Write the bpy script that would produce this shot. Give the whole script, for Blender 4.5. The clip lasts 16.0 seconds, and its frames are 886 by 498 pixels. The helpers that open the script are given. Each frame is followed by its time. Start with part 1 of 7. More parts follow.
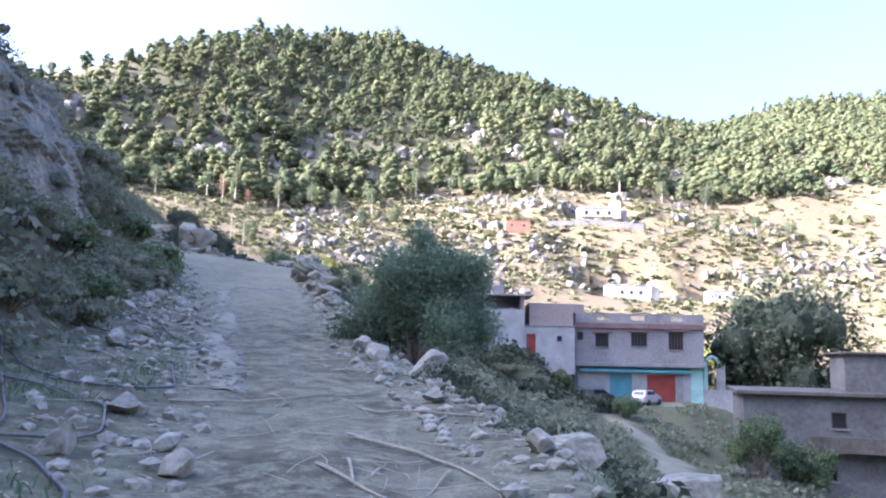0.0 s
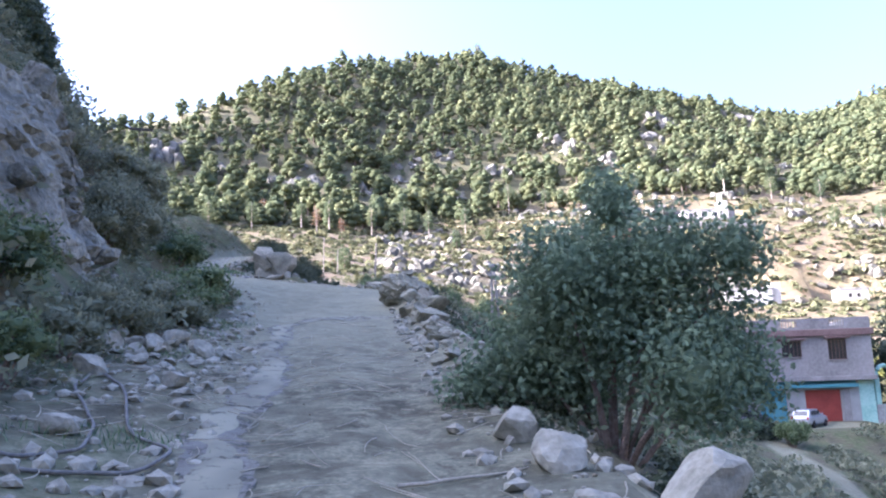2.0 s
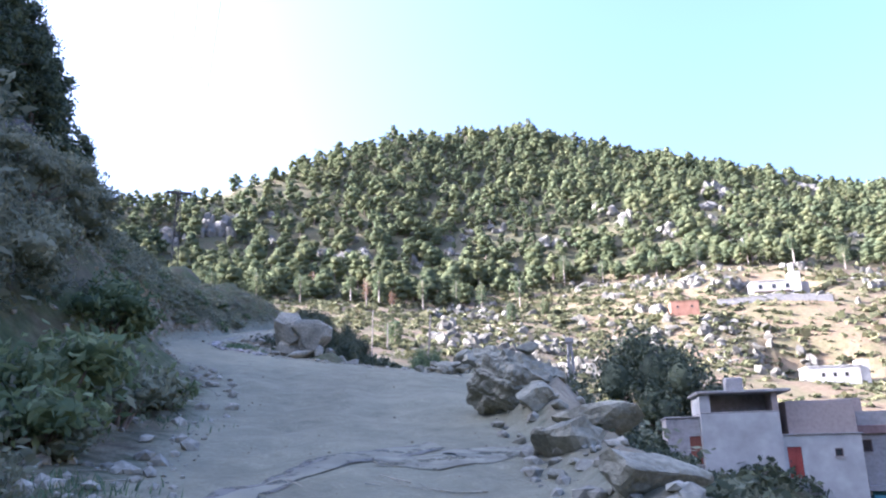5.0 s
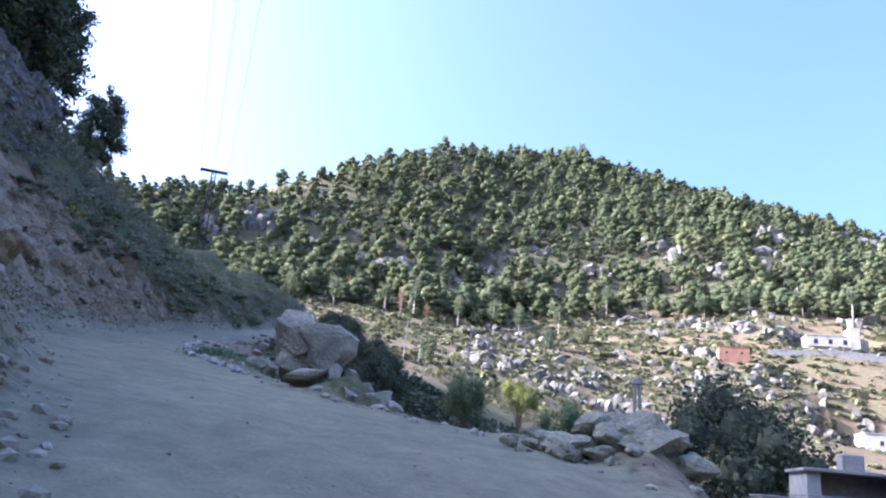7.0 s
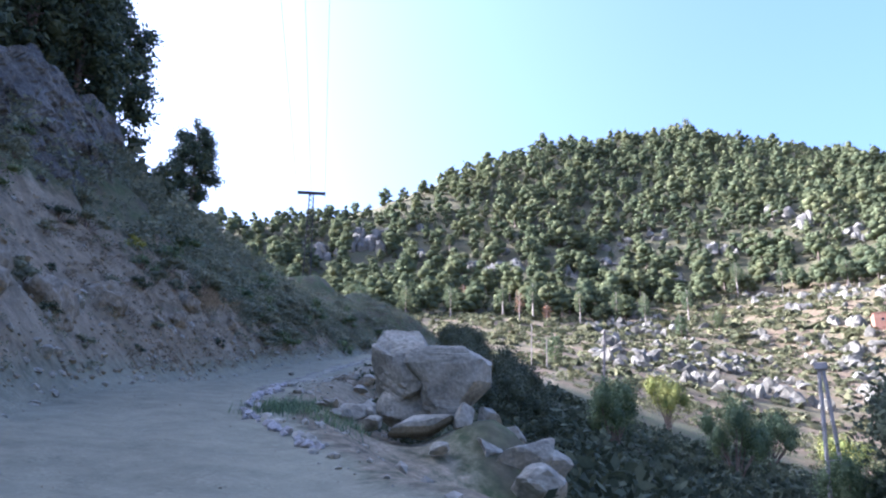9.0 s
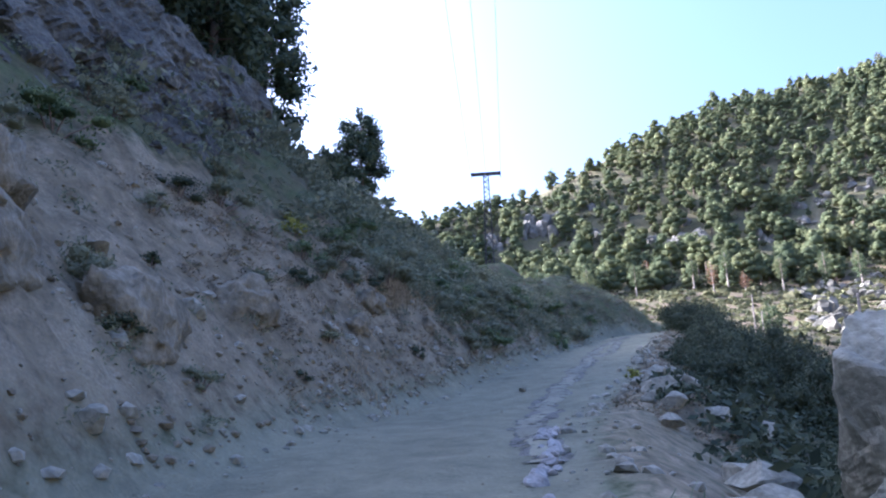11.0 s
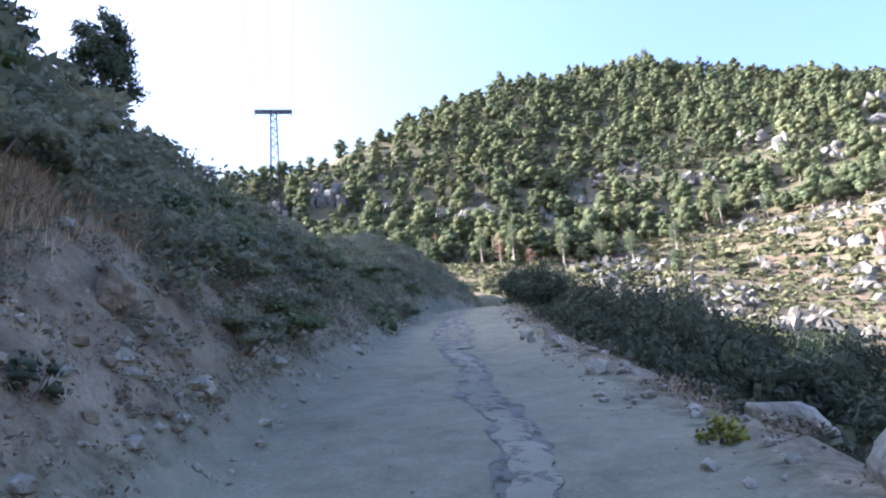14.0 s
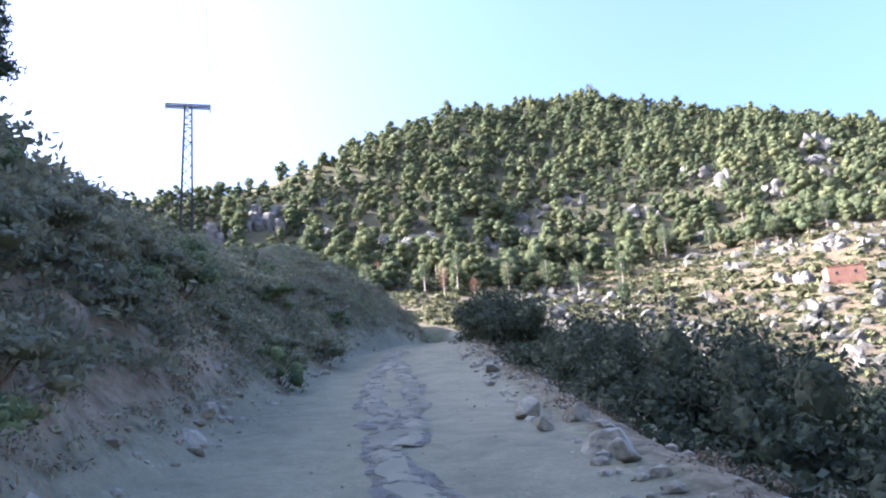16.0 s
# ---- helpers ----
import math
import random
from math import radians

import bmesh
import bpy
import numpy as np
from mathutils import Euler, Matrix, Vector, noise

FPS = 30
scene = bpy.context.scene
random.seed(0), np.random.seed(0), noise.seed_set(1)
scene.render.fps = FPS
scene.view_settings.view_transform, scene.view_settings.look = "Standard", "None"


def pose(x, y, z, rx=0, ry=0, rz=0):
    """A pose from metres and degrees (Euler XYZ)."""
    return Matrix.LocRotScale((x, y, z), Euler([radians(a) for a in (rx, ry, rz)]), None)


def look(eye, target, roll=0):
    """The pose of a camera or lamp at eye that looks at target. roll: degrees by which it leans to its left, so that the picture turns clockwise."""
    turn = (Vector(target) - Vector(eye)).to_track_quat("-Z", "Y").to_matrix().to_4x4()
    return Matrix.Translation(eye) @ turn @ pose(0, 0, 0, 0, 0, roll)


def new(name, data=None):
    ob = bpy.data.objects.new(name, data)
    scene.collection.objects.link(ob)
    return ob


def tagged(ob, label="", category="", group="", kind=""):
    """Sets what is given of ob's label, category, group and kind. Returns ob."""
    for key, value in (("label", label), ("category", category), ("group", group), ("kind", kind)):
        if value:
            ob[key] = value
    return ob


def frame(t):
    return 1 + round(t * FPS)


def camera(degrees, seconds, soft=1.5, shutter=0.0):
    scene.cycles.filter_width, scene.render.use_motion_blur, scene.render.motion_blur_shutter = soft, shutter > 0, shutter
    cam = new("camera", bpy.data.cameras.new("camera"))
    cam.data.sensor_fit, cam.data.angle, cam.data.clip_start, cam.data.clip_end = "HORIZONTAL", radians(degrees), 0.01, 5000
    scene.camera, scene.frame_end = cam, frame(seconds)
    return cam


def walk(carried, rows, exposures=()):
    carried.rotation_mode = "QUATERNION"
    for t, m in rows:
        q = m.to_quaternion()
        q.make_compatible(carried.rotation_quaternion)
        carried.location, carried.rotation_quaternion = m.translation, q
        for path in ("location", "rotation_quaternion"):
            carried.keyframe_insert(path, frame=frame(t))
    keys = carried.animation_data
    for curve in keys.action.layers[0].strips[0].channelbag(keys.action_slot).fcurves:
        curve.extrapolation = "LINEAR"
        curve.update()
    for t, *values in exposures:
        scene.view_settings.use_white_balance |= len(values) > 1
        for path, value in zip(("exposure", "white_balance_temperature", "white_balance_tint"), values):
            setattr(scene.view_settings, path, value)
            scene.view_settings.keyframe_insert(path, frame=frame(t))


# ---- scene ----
cam = camera(59.8, 16.0, 2.1)
PATH = [
    (0, 0.000, 0.000, 1.600, 97.95, -1.20, -0.09),
    (0.5, -0.207, 1.970, 1.776, 97.93, -1.27, -0.22),
    (1, -0.523, 4.131, 1.933, 98.19, 0.68, 3.14),
    (1.5, -0.898, 6.178, 2.099, 98.28, 1.34, 5.89),
    (2, -1.328, 8.354, 2.294, 99.48, 1.81, 7.46),
    (2.5, -1.803, 10.358, 2.537, 100.47, 1.80, 9.61),
    (3, -2.222, 12.074, 2.761, 100.84, 4.25, 12.10),
    (3.5, -2.742, 13.854, 2.979, 101.85, 4.57, 13.49),
    (4, -3.258, 15.517, 3.273, 102.99, 2.86, 13.24),
    (4.2, -3.435, 16.243, 3.380, 103.45, 3.51, 12.81),
    (6.3, -6.478, 26.160, 5.121, 106.73, -5.69, 9.27),
    (6.5, -6.828, 27.119, 5.326, 106.14, -6.28, 10.05),
    (7, -7.622, 29.407, 5.785, 106.31, -5.34, 12.28),
    (7.5, -8.233, 31.118, 6.027, 105.62, -4.88, 12.10),
    (8, -8.641, 32.738, 6.459, 104.92, -2.34, 13.61),
    (8.5, -9.158, 34.201, 6.754, 106.40, 2.18, 17.46),
    (9, -10.169, 35.946, 7.188, 106.22, -0.60, 22.12),
    (9.5, -11.309, 37.615, 7.607, 105.83, 0.14, 28.71),
    (9.7, -11.831, 38.277, 7.769, 105.97, 0.66, 31.70),
    (11.8, -19.142, 46.247, 9.675, 105.52, 1.93, 36.05),
    (12, -19.732, 47.018, 9.852, 105.58, 1.90, 34.44),
    (12.5, -20.891, 48.874, 10.264, 105.39, 6.09, 31.71),
    (13, -22.095, 50.945, 10.701, 103.86, 6.44, 27.81),
    (13.5, -23.124, 53.057, 10.996, 101.45, 8.53, 25.32),
    (14, -24.153, 55.249, 11.316, 102.71, 4.29, 20.01),
    (14.5, -24.949, 57.656, 11.669, 103.32, 2.37, 15.59),
    (15, -25.701, 60.043, 12.129, 103.85, 4.82, 14.69),
    (15.5, -26.345, 62.273, 12.561, 104.76, 7.24, 15.70),
    (16, -27.229, 64.483, 13.021, 104.58, 3.91, 15.51),
]
walk(cam, [(t, pose(x, y, z, rx, ry, rz)) for t, x, y, z, rx, ry, rz in PATH],
     [(0.0, 2.92, 4960, 25), (4.2, 2.90, 4900, 24), (6.4, 2.28, 4720, 23), (10.0, 2.40, 4670, 22), (13.0, 2.44, 4890, 20), (16.0, 2.52, 4930, 21)])

# ---- light ----
SUN_AZ, SUN_EL = -100.0, 25.0
world = bpy.data.worlds.new("sky")
scene.world = world
world.use_nodes = True
wn = world.node_tree
sky = wn.nodes.new("ShaderNodeTexSky")
sky.sky_type, sky.sun_disc = "NISHITA", False
sky.sun_elevation, sky.sun_rotation = radians(SUN_EL), radians(SUN_AZ)
sky.altitude, sky.air_density, sky.dust_density, sky.ozone_density = 300, 0.8, 10.0, 1.0
wn.links.new(sky.outputs[0], wn.nodes["Background"].inputs[0])
wn.nodes["Background"].inputs[1].default_value = 0.13
sun = new("sun", bpy.data.lights.new("sun", "SUN"))
sun.data.energy, sun.data.angle, sun.data.color = 4.8, radians(0.6), (1.0, 0.82, 0.60)
sun_way = Vector((math.sin(radians(SUN_AZ)) * math.cos(radians(SUN_EL)), math.cos(radians(SUN_AZ)) * math.cos(radians(SUN_EL)), math.sin(radians(SUN_EL))))
sun.matrix_world = look(sun_way * 300, (0, 0, 0))


# ---- materials ----
def shade(name, stops, scale=1.0, rough=0.9, bump=0.3, fine=8.0, detail=6.0, metal=0.0, spread=0.0, spec=0.3, dist=0.05, thin=0.0):
    """A two-scale noise material: stops are colours from dark to light."""
    m = bpy.data.materials.new(name)
    m.use_nodes = True
    nt = m.node_tree
    b = nt.nodes["Principled BSDF"]
    tc = nt.nodes.new("ShaderNodeTexCoord")
    geo = nt.nodes.new("ShaderNodeNewGeometry")
    n1 = nt.nodes.new("ShaderNodeTexNoise")
    n1.inputs["Scale"].default_value, n1.inputs["Detail"].default_value = scale, detail
    n2 = nt.nodes.new("ShaderNodeTexNoise")
    n2.inputs["Scale"].default_value, n2.inputs["Detail"].default_value = scale * fine, 4.0
    for n in (n1, n2):
        nt.links.new(geo.outputs["Position"], n.inputs["Vector"])
    mix = nt.nodes.new("ShaderNodeMath")
    mix.operation = "MULTIPLY_ADD"
    nt.links.new(n2.outputs[0], mix.inputs[0])
    mix.inputs[1].default_value = 0.45
    half = nt.nodes.new("ShaderNodeMath")
    half.operation = "MULTIPLY"
    half.inputs[1].default_value = 0.6
    nt.links.new(n1.outputs[0], half.inputs[0])
    nt.links.new(half.outputs[0], mix.inputs[2])
    value = mix.outputs[0]
    if spread:
        add = nt.nodes.new("ShaderNodeMath")
        add.operation = "MULTIPLY_ADD"
        nt.links.new(geo.outputs["Random Per Island"], add.inputs[0])
        add.inputs[1].default_value = spread
        off = nt.nodes.new("ShaderNodeMath")
        off.operation = "SUBTRACT"
        off.inputs[1].default_value = spread / 2
        nt.links.new(value, off.inputs[0])
        nt.links.new(off.outputs[0], add.inputs[2])
        value = add.outputs[0]
    ramp = nt.nodes.new("ShaderNodeValToRGB")
    nt.links.new(value, ramp.inputs[0])
    cr = ramp.color_ramp
    while len(cr.elements) < len(stops):
        cr.elements.new(0.5)
    for i, (e, c) in enumerate(zip(cr.elements, stops)):
        e.position = 0.30 + 0.45 * i / max(1, len(stops) - 1)
        e.color = (*c, 1)
    nt.links.new(ramp.outputs[0], b.inputs["Base Color"])
    b.inputs["Roughness"].default_value, b.inputs["Metallic"].default_value = rough, metal
    b.inputs["Specular IOR Level"].default_value = spec
    if thin:
        # leaves let some light through
        tl = nt.nodes.new("ShaderNodeBsdfTranslucent")
        ms = nt.nodes.new("ShaderNodeMixShader")
        ms.inputs[0].default_value = thin
        nt.links.new(ramp.outputs[0], tl.inputs[0])
        nt.links.new(b.outputs[0], ms.inputs[1])
        nt.links.new(tl.outputs[0], ms.inputs[2])
        nt.links.new(ms.outputs[0], nt.nodes["Material Output"].inputs[0])
    if bump:
        bp = nt.nodes.new("ShaderNodeBump")
        bp.inputs["Strength"].default_value, bp.inputs["Distance"].default_value = bump, dist
        nt.links.new(mix.outputs[0], bp.inputs["Height"])
        nt.links.new(bp.outputs[0], b.inputs["Normal"])
    return m


# ---- terrain ----
def vnoise(x, y, seed=0):
    """Smooth value noise from 0 to 1 on a unit lattice."""
    xi, yi = np.floor(x), np.floor(y)
    fx, fy = x - xi, y - yi
    fx, fy = fx * fx * (3 - 2 * fx), fy * fy * (3 - 2 * fy)

    def h(a, b):
        v = np.sin(a * 127.1 + b * 311.7 + seed * 74.7) * 43758.5453
        return v - np.floor(v)

    return (h(xi, yi) * (1 - fx) + h(xi + 1, yi) * fx) * (1 - fy) + (h(xi, yi + 1) * (1 - fx) + h(xi + 1, yi + 1) * fx) * fy


def fbm(x, y, size, seed=0, octaves=4):
    total, amp, norm = 0, 1.0, 0.0
    for o in range(octaves):
        total = total + amp * vnoise(x / size * 2 ** o, y / size * 2 ** o, seed + o * 17)
        norm += amp
        amp *= 0.5
    return total / norm - 0.5


def step(a, b, v):
    t = np.clip((v - a) / (b - a), 0, 1)
    return t * t * (3 - 2 * t)


# the track's middle line (where the vehicle runs) with its surface height
TRACK = np.array([(1.8, -30, -3.0), (0.9, -8, -0.7), (0, 0, 0), (-0.5, 4.1, 0.33), (-1.3, 8.35, 0.7), (-2.2, 12.1, 1.16), (-3.3, 15.5, 1.67),
                  (-4.8, 21, 2.55), (-6.6, 26.5, 3.6), (-8.2, 31.1, 4.45), (-9.2, 34.2, 5.15), (-10.2, 36, 5.6), (-11.8, 38.3, 6.17), (-15.4, 42.3, 7.1),
                  (-19.1, 46.2, 8.08), (-20.9, 48.9, 8.66), (-23.1, 53, 9.4), (-25, 57.7, 10.07), (-26.3, 62.3, 10.96), (-27.2, 64.5, 11.42),
                  (-30.2, 73, 12.95), (-32, 78, 13.85), (-34.5, 85, 15.25), (-37, 93, 16.9), (-37.9, 99, 17.9), (-38.8, 108, 18.3), (-40, 118, 18.0)])
ts = np.r_[0, np.cumsum(np.hypot(*np.diff(TRACK[:, :2], axis=0).T))]
tf = np.arange(0, ts[-1], 0.3)
LINE = np.stack([np.interp(tf, ts, TRACK[:, i]) for i in range(3)], 1)
for _ in range(10):
    LINE[1:-1] = (LINE[:-2] + 2 * LINE[1:-1] + LINE[2:]) / 4
TAN = np.gradient(LINE[:, :2], axis=0)
TAN /= np.hypot(TAN[:, 0], TAN[:, 1])[:, None]

EDGE_Y = [-12, 8, 14, 24, 30, 36, 38.5, 40.5, 42, 50, 56, 70, 80, 92, 98]
EDGE_L = [1.5, 1.4, 1.4, 1.6, 1.8, 2.2, 2.4, 2.5, 2.5, 2.5, 2.5, 2.6, 2.3, 1.5, 0.8]
EDGE_R = [1.7, 1.5, 1.3, 1.7, 2.4, 3.4, 5.0, 2.8, 1.5, 1.5, 1.8, 2.0, 2.4, 2.6, 2.4]

VAL_R = [0, 25, 60, 90, 130, 200, 270, 350, 420]
# bearings -100 and -60: unseen ground, raised to keep sun off track and houses
VAL = {-180: (-4, -2, 0, 4, 10, 30, 50, 80, 110), -100: (0, 22, 55, 85, 120, 140, 140, 140, 150), -60: (0, 14, 32, 48, 78, 92, 94, 100, 115),
       -35: (0, 10, 15, 20, 24, 34, 50, 75, 110), -22: (-1, 2, 6, 12, 20, 34, 49, 71, 105), -14: (-1, 0, 3, 8, 16, 31, 47, 66, 102),
       -2: (-2, -2, 1, 3, 6, 18, 38, 66, 92), 10: (-2, -3, -3, -2, 0, 8, 30, 70, 96), 20: (-2, -4, -5, -5, -3, 3, 20, 52, 75),
       32: (-2, -5, -7, -8, -7, -2, 12, 38, 60), 60: (-3, -8, -10, -12, -12, -8, 5, 20, 40), 180: (-4, -2, 0, 4, 10, 30, 50, 80, 110)}
RIDGE_AZ = [-180, -60, -45, -36, -30, -26, -20.5, -14.4, -7.6, -4, 1.7, 7.4, 10.8, 15.7, 19, 22.4, 25, 31, 60, 180]
RIDGE_D = [700, 440, 440, 460, 485, 512, 560, 600, 670, 708, 700, 690, 690, 730, 820, 900, 950, 980, 900, 700]
RIDGE_EL = [14, 14, 15.5, 16.5, 17.6, 18.8, 20.7, 22.8, 23.0, 23.3, 21.6, 19.7, 18.7, 16.9, 16.4, 17.0, 17.4, 17.1, 14, 14]


def nearest(x, y):
    """Station y of the nearest point of the track, its height, the signed way from it (left minus) and the distance."""
    k = np.empty(x.shape, int)
    for i in range(0, x.size, 30000):
        a = x[i:i + 30000, None] - LINE[None, :, 0]
        b = y[i:i + 30000, None] - LINE[None, :, 1]
        k[i:i + 30000] = (a * a + b * b).argmin(1)
    dx, dy = x - LINE[k, 0], y - LINE[k, 1]
    side = dx * TAN[k, 1] - dy * TAN[k, 0]
    return LINE[k, 1], LINE[k, 2], side, np.hypot(dx, dy)


def valley(x, y):
    az, r = np.degrees(np.arctan2(x, y)), np.hypot(x, y)
    keys = sorted(VAL)
    cols = np.array([[np.interp(c, keys, [VAL[k][j] for k in keys]) for c in np.arange(-180, 181, 2.0)] for j in range(len(VAL_R))])
    for _ in range(6):
        cols[:, 1:-1] = (cols[:, :-2] + 2 * cols[:, 1:-1] + cols[:, 2:]) / 4
    a = (az + 180) / 2
    a0 = np.clip(np.floor(a).astype(int), 0, 179)
    fa = a - a0
    rr = np.clip(r, 0, 419.99)
    j = np.clip(np.searchsorted(VAL_R, rr, side="right") - 1, 0, len(VAL_R) - 2)
    vr = np.array(VAL_R, float)
    t = (rr - vr[j]) / (vr[j + 1] - vr[j])
    low = (cols[j, a0] * (1 - fa) + cols[j, a0 + 1] * fa) * (1 - t) + (cols[j + 1, a0] * (1 - fa) + cols[j + 1, a0 + 1] * fa) * t
    top = np.interp(az, RIDGE_AZ, RIDGE_D)
    high = 1.6 + top * np.tan(np.radians(np.interp(az, RIDGE_AZ, RIDGE_EL)))
    base = cols[-1, a0] * (1 - fa) + cols[-1, a0 + 1] * fa
    u = np.clip((r - 420) / np.maximum(top - 420, 5), 0, 1)
    up = base + (high - base) * u ** 0.95
    past = high - 0.35 * (r - top)
    z = np.where(r < 420, low, np.where(r < top, up, np.maximum(past, 20)))
    rough = step(180, 420, r)
    z = z + rough * (fbm(x, y, 90, 5) * 16 + fbm(x, y, 25, 9) * 5) * (1 - 0.6 * step(0.85, 1.0, u)) + step(40, 120, r) * fbm(x, y, 30, 3) * 2.5
    return z


# level ground under the buildings: x, y, inner and outer radius, height
PADS = [(10, 83, 4.5, 10, 1.7), (5, 83, 3, 8, 2.4), (20.5, 79, 6, 13, -2.7), (21, 86, 6, 9, -2.6), (23, 51, 5, 10, -6.0), (64, 268, 12, 24, 20.6), (96, 268, 8, 20, 21.0),
        (30, 305, 7, 16, 51.2), (72, 351, 12, 24, 61.8), (-60.5, 114.6, 2, 6, 30.0)]


def height(x, y, detail=True):
    x, y = np.atleast_1d(np.asarray(x, float)), np.atleast_1d(np.asarray(y, float))
    shape = x.shape
    x, y = x.ravel(), y.ravel()
    v = valley(x, y)
    st, zr, side, d = nearest(x, y)
    side = np.where(d > np.abs(side) + 0.5, np.sign(side) * d, side)
    el, er = np.interp(st, EDGE_Y, EDGE_L), np.interp(st, EDGE_Y, EDGE_R)
    l, r = -side - el, side - er
    # left: a strip of rubble early on, a dirt cut later, then the hillside
    early = 1 - step(30, 42, st)
    late = step(60, 95, st)
    strip = 2.6 * early
    cut = np.clip(l, 0, None)
    gentle = np.minimum(cut, strip) * 0.14
    rest = np.clip(cut - strip, 0, None)
    steep = 0.95 * early + (1 - early) * (1.05 - 0.47 * late)
    k1 = 34.0
    lump = np.interp(st, [60, 72, 80, 86, 90, 94, 98, 104], [0.0, 0.6, 1.0, 1.1, 1.7, 2.7, 3.2, 3.0])
    slope = np.interp(st, [42, 60, 72, 80, 86, 90, 94, 104], [1.18, 1.0, 0.85, 0.74, 0.60, 0.38, 0.30, 0.28])
    wide = steep * k1 * (1 - np.exp(-rest / k1)) + 0.22 * rest
    wide = wide * (1 - step(60, 76, st)) + slope * rest * step(60, 76, st)
    rise = gentle + wide + lump * (1 - np.exp(-rest / 1.1)) + fbm(x, y, 7, 21) * np.clip(rest * 0.35, 0, 2.2) + fbm(x, y, 2.2, 25) * np.clip(rest * 0.4, 0, 0.5)
    cap = 27.9 - 0.45 * (y - 115) - 0.15 * (x + 60) + fbm(x, y, 14, 33) * 3
    left = np.where(zr + rise > cap, cap + (zr + rise - cap) * 0.04, zr + rise)
    # right: a shoulder, then the bank falls to the valley
    out = np.clip(r, 0, None)
    fall = zr + 0.1 * np.minimum(out, 0.8) - np.clip(out - 0.8, 0, None) * 0.58 + fbm(x, y, 5, 41) * np.clip(out * 0.3, 0, 1.0)
    right = np.maximum(fall, v)
    right = np.where(d > 45, v, right)
    near = np.where(side < 0, np.maximum(left, np.where(d > 8, v - 6, -99)), right)
    # the spur ends in the valley
    z = np.where(side < 0, np.where(near < v, np.where(d > 6, v, near), near), near)
    for px, py, ra, rb, pz in PADS:
        w = 1 - step(ra, rb, np.hypot(x - px, y - py))
        z = z * (1 - w) + pz * w
    # a mound beside the bend that carries the boulders
    z = z + 1.75 * np.exp(-((x + 14.5) / 1.5) ** 2 - ((y - 50.0) / 1.6) ** 2) * step(0.2, 1.6, r)
    z = z + 0.5 * np.exp(-((x + 7.9) / 1.4) ** 2 - ((y - 41.6) / 1.0) ** 2) * step(0.0, 0.8, r)
    z = z + 0.75 * np.exp(-((x + 21.2) / 1.2) ** 2 - ((y - 58.8) / 2.2) ** 2) * step(0.2, 1.4, r)
    z = z + 0.45 * np.exp(-((x + 5.6) / 0.9) ** 2 - ((y - 32.4) / 1.3) ** 2) * step(-0.2, 0.5, r)
    # the shoulder that carries the lone pine
    z = z + 6.5 * np.exp(-((x + 67) / 9) ** 2 - ((y - 95) / 7) ** 2)
    # a berm of pushed-up stones along the outer edge
    z = z + (np.interp(st, [20, 24, 30], [0.2, 0.28, 0.42]) + 0.3 * fbm(x, y, 2.5, 43)) * step(0.0, 0.7, r) * step(1.9, 0.8, r) * step(18.5, 21, st) * step(37, 34, st)
    if detail:
        inside = 1 - step(-0.6, 0.6, np.maximum(l, r))
        z = z + inside * (fbm(x, y, 2.4, 51) * 0.10 + fbm(x, y, 0.7, 55) * 0.05) + (1 - inside) * step(60, 20, d) * (fbm(x, y, 1.3, 57) * 0.13)
        bank = step(0.3, 1.2, l) * step(7.5, 5.0, l) * step(36, 42, st)
        ledge = fbm(x + 0.5 * z, y - 0.4 * z, 1.7, 63)
        z = z + bank * (0.9 * np.abs(ledge) + 0.6 * fbm(x, y, 0.9, 65) + 0.6 * np.abs(fbm(x, y, 2.6, 69)) + 0.12 * np.floor(fbm(x * 1.6, y, 1.6, 67) * 5))
        z = z - inside * 0.05 * np.exp(-((np.abs(side) - 0.8) / 0.28) ** 2)
    return z.reshape(shape)


def grid_lines(a, b, fine, lo, hi, grow):
    vals = list(np.arange(a, b, fine))
    g, v = fine, a
    while v > lo:
        g = min(g * grow, 60)
        v -= g
        vals.insert(0, v)
    g, v = fine, vals[-1]
    while v < hi:
        g = min(g * grow, 60)
        v += g
        vals.append(v)
    return np.array(vals)


gx = grid_lines(-38, 3, 0.38, -1500, 1500, 1.06)
gy = grid_lines(2, 88, 0.38, -900, 1900, 1.06)
GX, GY = np.meshgrid(gx, gy)
GZ = height(GX, GY)


